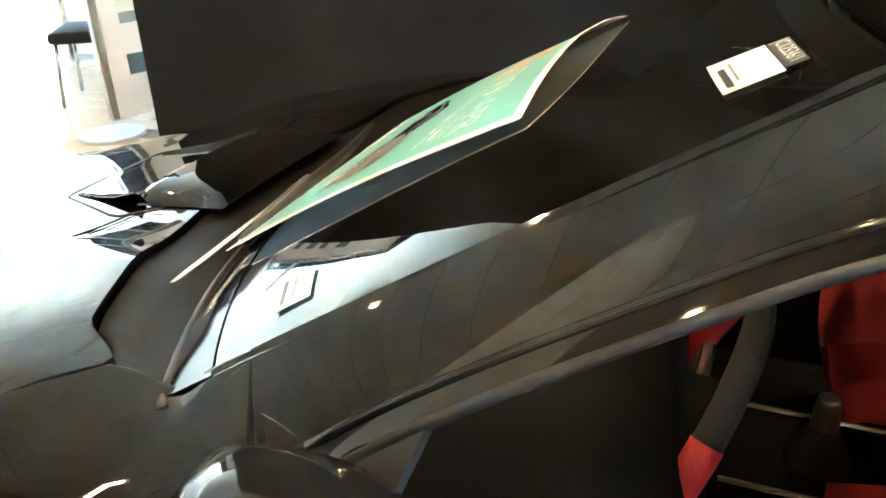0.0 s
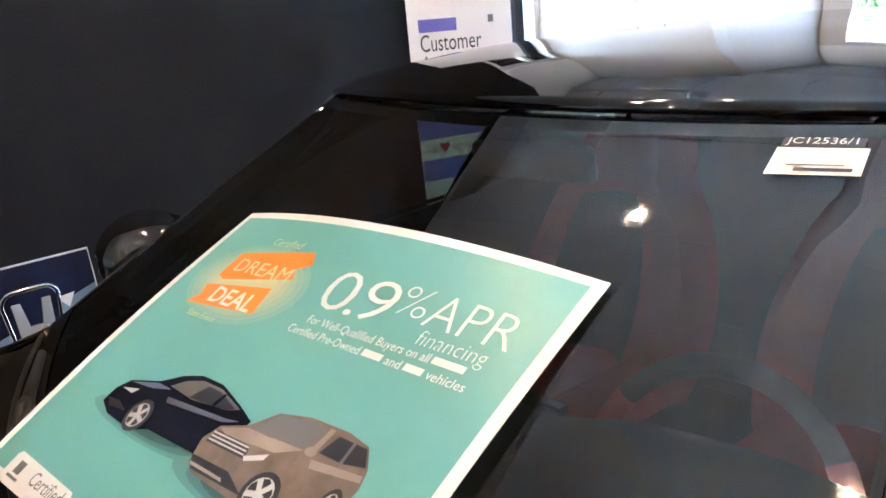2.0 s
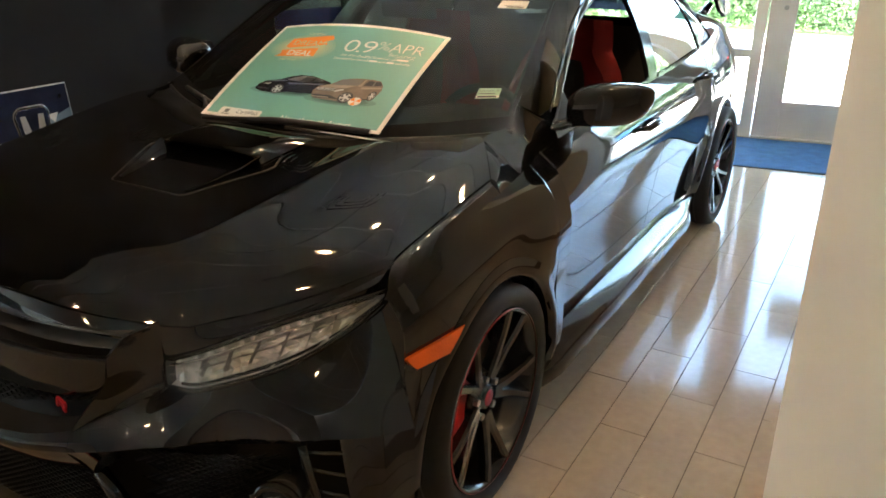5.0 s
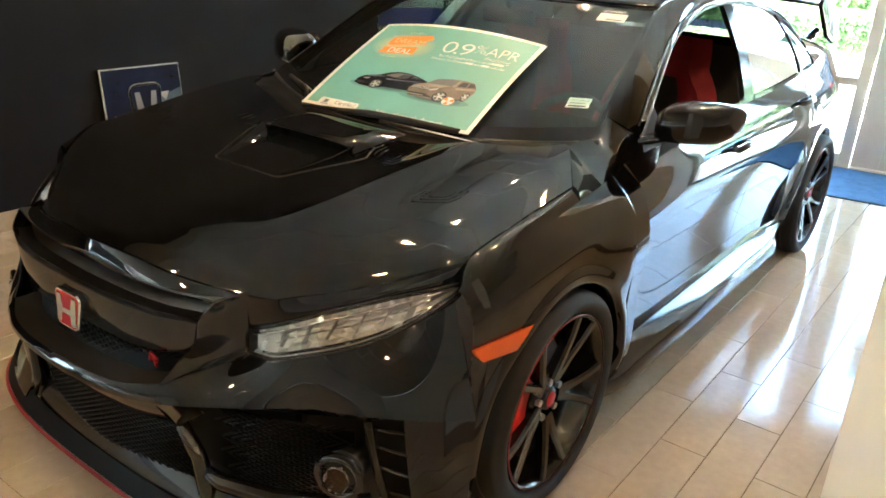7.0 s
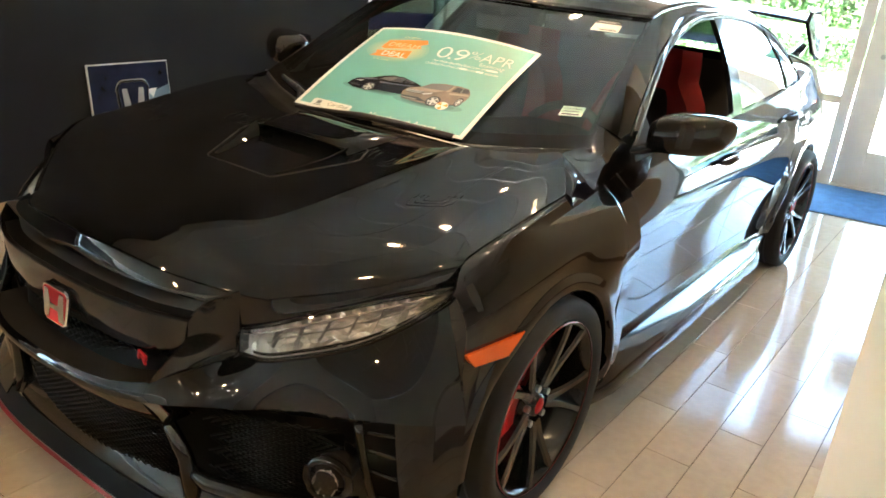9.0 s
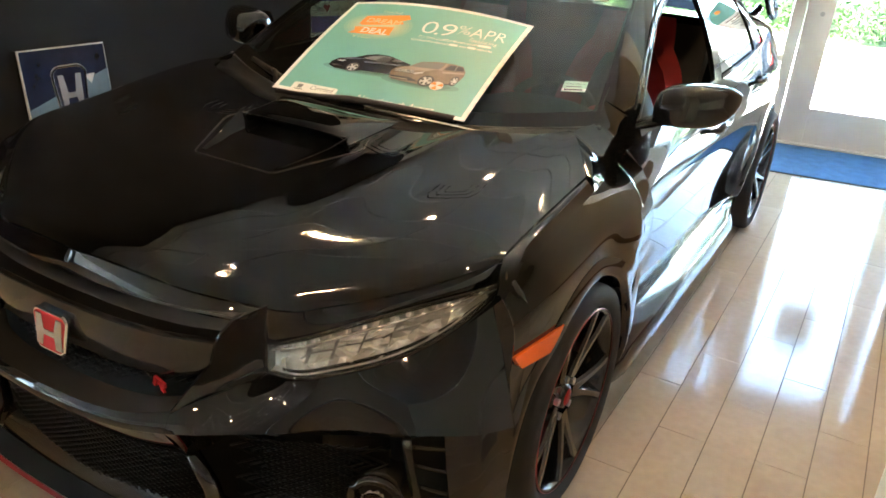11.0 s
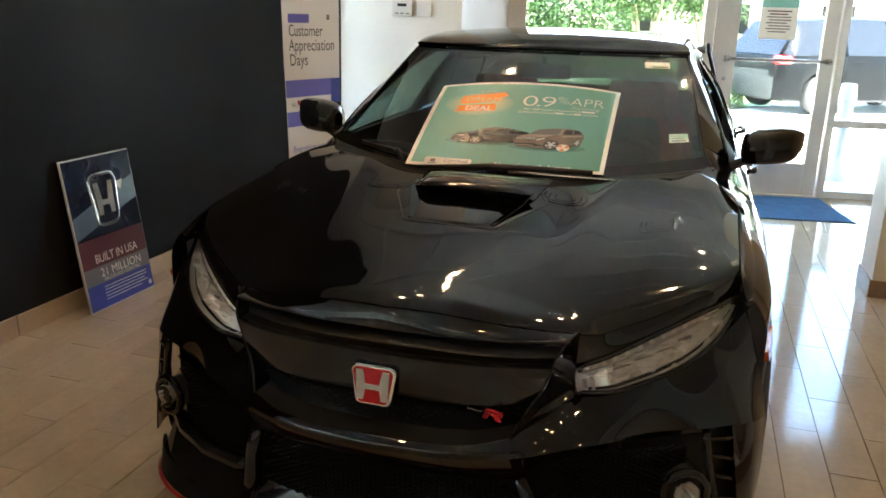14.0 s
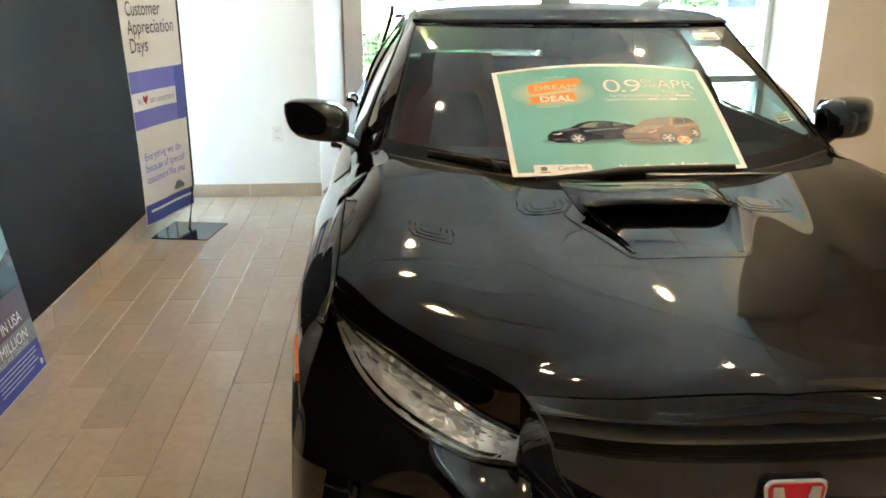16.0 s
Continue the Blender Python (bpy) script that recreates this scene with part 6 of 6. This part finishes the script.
ban_patch("print_bar", 0.055, 1.375, 0.26, 1.435, M["print_purple"])
words("lettering", "Customer", 0.115, M["print_dark"], banner, (0.055, 1.285), fit=0.33, warp=T1)
words("lettering", "Appreciation", 0.115, M["print_dark"], banner, (0.055, 1.185), fit=0.45, warp=T1)
words("lettering", "Days", 0.115, M["print_dark"], banner, (0.055, 1.085), fit=0.18, warp=T1)
ban_patch("print_mark", 0.43, 1.40, 0.46, 1.435, M["print_grey"])
ban_patch("print_stripe", 0.0, 0.865, BAN_W, 0.985, M["print_purple"])
ban_patch("print_stripe", 0.0, 0.66, BAN_W, 0.765, M["print_purple"])
ban_patch("print_side", BAN_W - 0.10, 0.66, BAN_W, 0.985, M["print_blue"], T2)
ban_patch("print_strip", 0.0, 0.765, BAN_W - 0.10, 0.865, M["cloth"], T2)
words("lettering", "We", 0.055, M["print_grey"], banner, (0.045, 0.795), fit=0.06, warp=ban_warp(0.007))
flat("print_heart", [(0.135, 0.790), (0.165, 0.825), (0.160, 0.843), (0.145, 0.843), (0.135, 0.832), (0.125, 0.843), (0.110, 0.843), (0.105, 0.825)], M["badge_red"], banner, ban_warp(0.007))
words("lettering", "our customers", 0.055, M["print_grey"], banner, (0.18, 0.795), fit=0.26, warp=ban_warp(0.007))
for k, tx in enumerate(("Everything we do", "because of special", "customers like you")):
    words("lettering", tx, 0.066, M["print_purple"], banner, (0.045, 0.475 - 0.068 * k), fit=(0.42, 0.45, 0.45)[k], warp=T1)
ban_patch("print_stripe", 0.0, 0.10, BAN_W, 0.215, M["print_blue"])
ban_patch("print_stripe", 0.05, 0.165, BAN_W, 0.18, M["cloth"], T2)
flat("printed_car", [(0.36, 0.235), (0.47, 0.235), (0.475, 0.255), (0.45, 0.27), (0.43, 0.285), (0.39, 0.285), (0.375, 0.265), (0.355, 0.255)], M["print_grey"], banner, T1)
part("base_plate", moved(box_bm((-0.18, -0.175, 0.0), (0.18, 0.175, 0.008), 0.003), pose(1.81, 3.375, 0, 0, 0, -9)), M["gloss_black"], banner)
part("pole", tube([(1.85, 3.39, 0.008), (B_R.x + 0.012, B_R.y - 0.004, 0.22), (B_R.x + 0.012, B_R.y - 0.004, 2.03)], 0.009, 8), M["trim"], banner, smooth=True)
part("top_arm", tube([(B_R.x + 0.012, B_R.y - 0.004, 2.03), (B_L.x, B_L.y, 2.03)], 0.007, 8), M["trim"], banner, smooth=True)

# thermostat, switch and outlet on the white wall
th = tagged(part("thermostat", box_bm((END_X - 0.028, 3.03, 1.438), (END_X, 3.195, 1.555), 0.006), M["white_plastic"]), "white wall thermostat with small dark display", "thermostat")
part("display", box_bm((END_X - 0.030, 3.075, 1.513), (END_X - 0.027, 3.15, 1.535), 0.001), M["trim"], th)
for k in range(3):
    part("button", box_bm((END_X - 0.031, 3.05 + 0.045 * k, 1.455), (END_X - 0.027, 3.08 + 0.045 * k, 1.467), 0.001), M["grey_plastic"], th)
sw2 = tagged(part("control_box", box_bm((END_X - 0.02, 2.875, 1.44), (END_X, 2.985, 1.553), 0.005), M["white_plastic"]), "blank white control box beside the thermostat", "switch")
outl = tagged(part("wall_outlet", box_bm((END_X - 0.007, 2.890, 0.393), (END_X, 2.962, 0.508), 0.003), M["white_plastic"]), "white double wall outlet", "outlet")
for z in (0.425, 0.475):
    so = part("socket", box_bm((END_X - 0.009, 2.908, z - 0.018), (END_X - 0.006, 2.944, z + 0.018), 0.002), M["white_plastic"], outl)
    for dy in (-0.008, 0.008):
        part("slot", box_bm((END_X - 0.0098, 2.926 + dy - 0.0015, z - 0.006), (END_X - 0.0088, 2.926 + dy + 0.0015, z + 0.006)), M["trim"], so)

# notice taped to the glass of the door
NT = SF @ pose(0.27, -0.006, 1.34, 90, 0, 0)
notice = tagged(part("notice", moved(box_bm((0, 0, 0), (0.30, 0.43, 0.001)), NT), M["paper"]), "white notice with teal heading taped on the door glass", "notice")
nw = lambda z: (lambda x, y: NT @ Vector((x, y, z)))
flat("print_head", rect(0, 0.26, 0.30, 0.43), M["teal"], notice, nw(0.0018))
flat("print_mark", disc(0.15, 0.37, 0.03, 0.02), M["orange"], notice, nw(0.0026))
for k in range(8):
    flat("print_bar", rect(0.05 + 0.02 * (k % 2), 0.225 - 0.024 * k, 0.25 - 0.03 * (k % 3 == 1), 0.235 - 0.024 * k), M["print_maroon"] if k < 2 else M["print_grey"], notice, nw(0.0018))

# blue mat inside the door
rug = tagged(part("entrance_mat", moved(box_bm((-0.80, -1.00, 0.0), (0.93, -0.12, 0.010), 0.004), SF), M["mat"]), "blue carpet entrance mat inside the glass door", "mat")
part("mat_edge", moved(joined(box_bm((-0.81, -1.01, 0.0), (0.94, -0.985, 0.006), 0.002), box_bm((-0.81, -0.135, 0.0), (0.94, -0.11, 0.006), 0.002)), SF), M["trim"], rug)

# display stand and chair beyond the end of the charcoal wall
stand = empty("display_stand", Matrix(), "white upright display panel on a round grey foot", "display stand")
part("foot", moved(cyl_bm(0.20, 0.02, 40, 0.19, 0.004), pose(-3.83, 3.83, 0.01)), M["grey_plastic"], stand, smooth=False)
DS = Matrix.Translation((-3.78, 3.86, 0.10)) @ pose(0, 0, 0, 90, 0, 68)
part("post", moved(box_bm((-0.05, 0, -0.03), (0.0, 1.75, 0.03), 0.008), DS), M["silver"], stand)
pan = part("panel", moved(box_bm((0.0, 0.0, -0.015), (0.55, 1.7, 0.015), 0.004), DS), M["white_plastic"], stand)
for k, (y, h) in enumerate(((0.25, 0.12), (0.55, 0.06), (0.68, 0.08), (0.82, 0.06), (1.0, 0.12))):
    part("picture", moved(box_bm((0.12, y, 0.0155), (0.28 + 0.1 * (k == 0), y + h, 0.0175)), DS), M["print_grey" if k % 2 else "print_steel"], pan)

chair = empty("office_chair", pose(-4.55, 4.55, 0, 0, 0, 30), "black upholstered chair beside the display stand", "chair")
part("seat", box_bm((-0.24, -0.24, 0.42), (0.24, 0.24, 0.50), 0.03), M["seat_black"], chair, smooth=True)
P = [[(0.22 + 0.12 * h, (0.24 - 0.05 * h) * f, 0.46 + 0.5 * h) for f in np.linspace(-1, 1, 9)] for h in np.linspace(0, 1, 9)]
solidify(grid("backrest", P, M["seat_black"], chair), 0.05, 0)
for a in (-1, 1):
    for b in (-1, 1):
        part("leg", tube([(0.20 * a, 0.20 * b, 0.42), (0.23 * a, 0.23 * b, 0.0)], 0.014, 8), M["silver"], chair, smooth=True)
tab = empty("side_table", pose(-5.7, 5.4, 0), "grey topped round table in the bright hall", "table")
part("tabletop", moved(cyl_bm(0.42, 0.03, 40, bevel=0.006), pose(0, 0, 0.73)), M["grey_plastic"], tab)
part("stem", tube([(0, 0, 0.02), (0, 0, 0.72)], 0.03, 12), M["silver"], tab, smooth=True)
part("foot", moved(cyl_bm(0.26, 0.02, 32, 0.2), pose(0, 0, 0.01)), M["silver"], tab)


# ---- outside ----
GZ = -0.02
R_ = 400.0
g_me = raw("ground", [(-R_, -R_, GZ - 0.03), (R_, -R_, GZ - 0.03), (R_, R_, GZ - 0.03), (-R_, R_, GZ - 0.03)], [(0, 1, 2, 3)], M["grass"], None, False)
tagged(g_me, "mown green lawn around the building reaching the horizon", "ground", kind="structure")


def slab(name, pts, z, mat, label, category, h=0.12):
    b = bmesh.new()
    lo = [b.verts.new((x, y, z - h)) for x, y in pts]
    hi = [b.verts.new((x, y, z)) for x, y in pts]
    b.faces.new(hi)
    n = len(pts)
    for i in range(n):
        b.faces.new((lo[i], lo[(i + 1) % n], hi[(i + 1) % n], hi[i]))
    bmesh.ops.recalc_face_normals(b, faces=b.faces)
    return tagged(part(name, b, mat), label, category, kind="structure")


slab("pavement", [(3.9, -40), (60, -40), (60, -7.5), (18, -3.0), (12.0, 0.2), (11.6, 1.5), (11.6, 60), (-40, 60), (-40, 9.0), (2.9, 9.0), (2.9, 3.82), (3.9, 2.5)], GZ, M["pavement"], "sun-bleached concrete paving outside the entrance", "pavement")
slab("pavement_west", [(-40, -40), (-10.1, -40), (-10.1, 9.0), (-40, 9.0)], GZ, M["pavement"], "sun-bleached concrete paving beyond the hall windows", "pavement")


def leaves(name, count, place, size, mat, parent=None, seed=1):
    """Many small folded leaves at random in a region."""
    rng = np.random.default_rng(seed)
    verts, faces = [], []
    for _ in range(count):
        c = place(rng)
        if c is None:
            continue
        s = size * rng.uniform(0.6, 1.4)
        n = rng.normal(size=3)
        n /= np.linalg.norm(n)
        a = np.cross(n, rng.normal(size=3))
        a /= np.linalg.norm(a)
        b2 = np.cross(n, a)
        k = len(verts)
        verts += [tuple(c - a * s), tuple(c - b2 * s * 0.45), tuple(c + a * s), tuple(c + b2 * s * 0.45 + n * s * 0.2)]
        faces += [(k, k + 1, k + 2), (k, k + 2, k + 3)]
    return raw(name, verts, faces, mat, parent, False)


def hedge(x0, y0, x1, y1, w, h, count, size, label, seed):
    d = np.array([x1 - x0, y1 - y0])
    L = np.linalg.norm(d)
    u = d / L
    v = np.array([-u[1], u[0]])

    def at(rng):
        s, t, z = rng.uniform(0, L), rng.uniform(-1, 1), rng.uniform(0, 1)
        top = h * (0.85 + 0.15 * math.sin(s * 2.3) * math.sin(s * 0.9 + 1) + rng.normal() * 0.04)
        if rng.random() < 0.6:
            t = math.copysign(1 - abs(rng.normal()) * 0.18, t)
        p = np.array([x0, y0]) + u * s + v * t * w / 2 * (1 - 0.25 * z)
        return np.array([p[0], p[1], GZ + 0.02 + z * top])
    ob = leaves("hedge", count, at, size, M["leaf"], seed=seed)
    return tagged(ob, label, "hedge", kind="stuff")


hedge(12.9, 0.0, 12.9, 9.0, 1.3, 0.62, 15000, 0.045, "low clipped sunny green hedge along the paving", 3)
hedge(27.0, 3.2, 26.0, 16.0, 2.4, 2.9, 16000, 0.10, "tall dense green hedge at the far edge of the lawn", 4)
hedge(34.0, -16.0, 26.0, -7.0, 2.5, 2.2, 12000, 0.10, "tall dense green hedge beyond the drive", 5)


def tree(x, y, h, spread, seed, stems=5):
    rng = np.random.default_rng(seed)
    e = empty("tree", pose(x, y, GZ), "slender multi-stemmed tree with airy green crown", "tree", "trees behind the lawn")
    tips = []
    bms = []
    for k in range(stems):
        a = 2 * math.pi * k / stems + rng.uniform(-0.3, 0.3)
        top = np.array([math.cos(a) * spread * 0.5, math.sin(a) * spread * 0.5, h * rng.uniform(0.6, 0.8)])
        mid = top * np.array([0.45, 0.45, 0.5]) + rng.normal(size=3) * 0.06
        pts = [(0.08 * math.cos(a), 0.08 * math.sin(a), 0), tuple(mid), tuple(top)]
        bms.append(tube(pts, [0.055, 0.042, 0.018], 7))
        tips += [top, mid * 0.3 + top * 0.7]
        for _ in range(3):
            q = mid * 0.4 + top * 0.6 + rng.normal(size=3) * spread * 0.28
            bms.append(tube([tuple(mid * 0.5 + top * 0.5), tuple(q)], [0.02, 0.008], 5))
            tips.append(q)
    part("trunk", joined(*bms), M["bark"], e, smooth=True)
    tips = np.array(tips)

    def at(r):
        c = tips[r.integers(len(tips))] + r.normal(size=3) * np.array([0.34, 0.34, 0.30]) * spread * 0.42
        return c if c[2] > h * 0.33 else None
    leaves("crown", 5200, at, 0.075, M["leaf2"], e, seed)
    return e


tree(19.0, 2.3, 4.6, 2.2, 11)
tree(20.5, 0.6, 4.4, 2.0, 12)
tree(21.5, -6.2, 4.6, 2.6, 13)
tree(24.0, -9.5, 5.0, 2.8, 14)
tree(18.0, 6.5, 4.8, 2.4, 15)

# brick building behind the lawn
bld = empty("brick_building", Matrix(), "low pale brick building behind the far hedge", "building")
bm_ = bpy.data.materials.new("pale_brickwork")
bm_.use_nodes = True
nt_ = bm_.node_tree
bt = nt_.nodes.new("ShaderNodeTexBrick")
bt.inputs["Color1"].default_value, bt.inputs["Color2"].default_value, bt.inputs["Mortar"].default_value = (0.44, 0.33, 0.28, 1), (0.36, 0.25, 0.21, 1), (0.5, 0.47, 0.43, 1)
bt.inputs["Scale"].default_value = 1.0
bt.inputs["Brick Width"].default_value, bt.inputs["Row Height"].default_value, bt.inputs["Mortar Size"].default_value = 0.22, 0.075, 0.008
tc = nt_.nodes.new("ShaderNodeTexCoord")
mp = nt_.nodes.new("ShaderNodeMapping")
mp.inputs["Rotation"].default_value = (radians(90), 0, radians(90))
nt_.links.new(tc.outputs["Object"], mp.inputs["Vector"])
nt_.links.new(mp.outputs[0], bt.inputs["Vector"])
nt_.links.new(bt.outputs["Color"], nt_.nodes["Principled BSDF"].inputs["Base Color"])
nt_.nodes["Principled BSDF"].inputs["Roughness"].default_value = 0.9
part("wall", box_bm((34, -7, GZ), (42, 14, 3.6)), bm_, bld)
part("roof", box_bm((33.6, -7.4, 3.6), (42.4, 14.4, 3.85), 0.03), M["grey_plastic"], bld)
for y in (-5.0, -1.0, 3.0, 7.0):
    w = part("window", box_bm((33.95, y, 1.0), (34.0, y + 1.4, 2.4)), M["white_plastic"], bld)
    part("pane", box_bm((33.93, y + 0.08, 1.08), (33.955, y + 1.32, 2.32)), M["gloss_black"], w)


def vehicle(m, paint, label, length=4.5, height=1.66, wb=2.66, name="parked_car"):
    """Parked utility vehicle: body, cabin glass, wheels, lamps and handles; x forward, centred, on the ground."""
    e = empty(name, m, label, "car")
    hw = 0.90
    L = length / 2
    top = curve([-L, -L + 0.05, -L + 0.25, -0.5, 0.55, 0.95, L - 0.35, L - 0.05, L], [0.75, 0.93, 1.0, 1.02, 1.0, 0.98, 0.90, 0.74, 0.55])

    def low(x):
        z = 0.26
        for ax in (-wb / 2 - 0.02, wb / 2 - 0.02):
            q = 0.40 ** 2 - (x - ax) ** 2
            if q > 0:
                z = max(z, 0.34 + math.sqrt(q))
        return min(z, 0.80)
    xs = sorted(list(np.linspace(-L, L, 60)) + [ax + s * (0.40 - k) for ax in (-wb / 2 - 0.02, wb / 2 - 0.02) for s in (-1, 1) for k in (0.0, 0.004, 0.015, 0.04)])
    for s in (-1, 1):
        P = []
        for x in xs:
            end = 1 - 0.16 * max(0, abs(x) - L + 0.5) ** 2 / 0.25
            P.append([(x, s * hw * end * f, low(x) + (top(x) - low(x)) * g) for f, g in ((0.96, 0), (0.99, 0.25), (1.0, 0.5), (0.985, 0.8), (0.94, 1.0))])
        grid("body_side", P, paint, e, flip=s > 0)
    P = []
    for x in np.linspace(-L, L, 40):
        end = 1 - 0.16 * max(0, abs(x) - L + 0.5) ** 2 / 0.25
        P.append([(x, hw * 0.94 * end * f, top(x) + 0.03 * (1 - f * f)) for f in np.linspace(-1, 1, 9)])
    grid("deck", P, paint, e)
    for s in (-1, 1):
        grid("bumper", [[(s * (L + 0.03 * (1 - f * f)), hw * 0.84 * f, z) for z in (0.28, 0.45, 0.62, 0.75 if s < 0 else 0.55)] for f in np.linspace(-1, 1, 11)], paint if s > 0 else M["trim"], e, flip=s < 0)
    part("tailgate", box_bm((-L - 0.01, -0.76, 0.62), (-L + 0.12, 0.76, 0.98), 0.03), paint, e)
    roofx = curve([-L + 0.12, -L + 0.5, -0.3, 0.3, 0.55, 1.0], [1.02, height - 0.06, height, height - 0.03, height - 0.12, 1.0])
    P = []
    for x in np.linspace(-L + 0.45, 0.42, 24):
        P.append([(x, 0.64 * f, roofx(x) - 0.04 * abs(f) ** 3) for f in np.linspace(-1, 1, 9)])
    grid("roof", P, paint, e)
    quads = [("side_window", 0.62, 0.30, 0.02), ("side_window", 0.0, -0.04, -0.86), ("side_window", -0.92, -0.94, -1.62)]
    for s in (-1, 1):
        P = [[(x + (0.0 if x < 0.4 else 0), s * (0.85 - 0.21 * g), 1.0 + (roofx(x) - 0.045 - 1.0) * g) for g in np.linspace(0, 1, 5)] for x in np.linspace(-L + 0.16, 0.98, 30)]
        grid("cabin_side", P, M["gloss_black"], e, flip=s > 0)
        for xa in (-0.92, 0.02):
            part("pillar", tube([(xa, s * 0.86, 1.0), (xa - 0.04, s * 0.66, roofx(xa) - 0.05)], 0.03, 6), paint, e)
        part("door_handle", tube([(-0.75, s * 0.905, 0.90), (-0.58, s * 0.905, 0.90)], 0.014, 6), paint, e)
        part("door_handle", tube([(0.22, s * 0.905, 0.89), (0.39, s * 0.905, 0.89)], 0.014, 6), paint, e)
        part("door_mirror", box_bm((0.70, s * 0.98 - 0.09, 1.0), (0.84, s * 0.98 + 0.09, 1.14), 0.03), paint, e)
        part("tail_lamp", box_bm((-L - 0.02, s * 0.78 - 0.14, 0.86), (-L + 0.22, s * 0.78 + 0.10, 1.0), 0.03), M["taillight"], e)
        part("head_lamp", box_bm((L - 0.42, s * 0.70 - 0.14, 0.70), (L - 0.02, s * 0.70 + 0.12, 0.82), 0.03), M["reflector"], e)
    P = [[(x, 0.72 * f * (1 - 0.1 * g), 1.0 + (roofx(0.42) - 1.02) * g) for f in np.linspace(-1, 1, 7)] for x, g in ((1.0, 0.0), (0.72, 0.5), (0.44, 1.0))]
    grid("windscreen", P, M["gloss_black"], e)
    P = [[(x, 0.72 * f * (1 - 0.1 * g), 1.0 + (height - 0.10 - 1.0) * g) for f in np.linspace(-1, 1, 7)] for x, g in ((-L + 0.06, 0.0), (-L + 0.25, 0.5), (-L + 0.46, 1.0))]
    grid("rear_glass", P, M["gloss_black"], e, flip=True)
    for ax in (-wb / 2 - 0.02, wb / 2 - 0.02):
        for s in (-1, 1):
            w = new("wheel")
            w.parent = e
            w.matrix_local = pose(ax, s * 0.80, 0.34, 0, 0, 0 if s < 0 else 180)
            grid("tyre", lathe([(0.23, -0.08), (0.27, -0.10), (0.32, -0.10), (0.34, -0.07), (0.34, 0.07), (0.30, 0.10)], 40), M["rubber"], w)
            rim = grid("rim", lathe([(0.0, -0.06), (0.06, -0.065), (0.08, -0.05), (0.20, -0.055), (0.235, -0.088), (0.235, 0.0)], 40), M["rim"], w)
            for k in range(8):
                a = 2 * math.pi * k / 8
                part("spoke", moved(box_bm((0.05, -0.078, -0.022), (0.225, -0.055, 0.022), 0.004), pose(0, 0, 0, 0, math.degrees(a), 0)), M["grey_plastic"], rim)
    part("underbody", box_bm((-L + 0.2, -0.78, 0.22), (L - 0.2, 0.78, 0.62)), M["trim"], e)
    return e


# dark utility vehicle across the drive: rear wheel and front wheel stand on the paving
a0, a1 = Vector((11.95, -1.25, 0)), Vector((13.30, -3.42, 0))
dd = (a1 - a0).normalized()
nn = Vector((dd.y, -dd.x, 0))
if nn.x < 0:
    nn = -nn
mid = (a0 + a1) / 2 + nn * 0.85
vehicle(Matrix.Translation((mid.x, mid.y, GZ)) @ Matrix.Rotation(math.atan2(dd.y, dd.x), 4, 'Z'), M["suv"], "dark slate utility vehicle parked outside the entrance")
vehicle(pose(18.0, -7.6, GZ, 0, 0, 55), M["bluecar"], "light blue utility vehicle parked across the drive")
vehicle(pose(17.5, 11.6, GZ, 0, 0, -70), M["whitecar"], "white utility vehicle parked beyond the narrow window", height=1.75)
vehicle(pose(-13.0, 13.5, GZ, 0, 0, 20), M["suv"], "dark parked car beyond the hall windows")

# slim ash post outside the side light
post = empty("ash_post", SF @ Matrix.Translation((1.45, 1.05, GZ)), "slim grey upright ash post on a round foot outside the glass", "ash post")
grid("foot", [[(r * math.cos(a), r * math.sin(a), z) for a in np.linspace(0, 2 * math.pi, 25)] for r, z in ((0.17, 0.0), (0.17, 0.03), (0.15, 0.10), (0.075, 0.20), (0.068, 0.24))], M["grey_plastic"], post, flip=True)
grid("stem", [[(r * math.cos(a), r * math.sin(a), z) for a in np.linspace(0, 2 * math.pi, 25)] for r, z in ((0.066, 0.22), (0.060, 0.55), (0.062, 0.80))], M["grey_plastic"], post, flip=True)
part("cap", moved(cyl_bm(0.085, 0.16, 24, 0.07, 0.012), pose(0, 0, 0.87)), M["grey_plastic"], post, smooth=False)


# ---- floor tiles ----
TW, TL = 0.1555, 0.599
tile_bm = box_bm((0.0015, 0.0015, -0.006), (TL - 0.0015, TW - 0.0015, 0.0), 0.0005, seg=1)
tile_me = bpy.data.meshes.new("tile")
tile_bm.to_mesh(tile_me)
tile_bm.free()
tile_me.materials.append(M["tile"])
rest_v, rest_f = [], []
base_v = [v.co.copy() for v in tile_me.vertices]
base_f = [tuple(p.vertices) for p in tile_me.polygons]
count = 0
ROW0 = -0.036
for r in range(-46, 59):
    y = ROW0 + r * TW
    off = 0.055 if r % 2 == 0 else 0.357
    for k in range(-17, 8):
        x = k * TL + off
        if x + TL < -10 or x > 4.3 or (x > END_X and y > 2.5) or (y > WALL_Y - 0.05 and x > -3.9):
            continue
        near = (-0.3 < x < 2.6 and -0.5 < y < 0.62) or (-1.6 < x < 2.3 and 2.5 < y < 3.6)
        if near and count < 300:
            ob = new("tile", tile_me)
            ob.location = (x, y, 0)
            ob.parent = floor
            count += 1
        else:
            n = len(rest_v)
            rest_v += [(v.x + x, v.y + y, v.z) for v in base_v]
            rest_f += [tuple(i + n for i in f) for f in base_f]
rest = raw("tiles", rest_v, rest_f, M["tile"], floor, smooth=False)
rest["kind"] = "stuff"
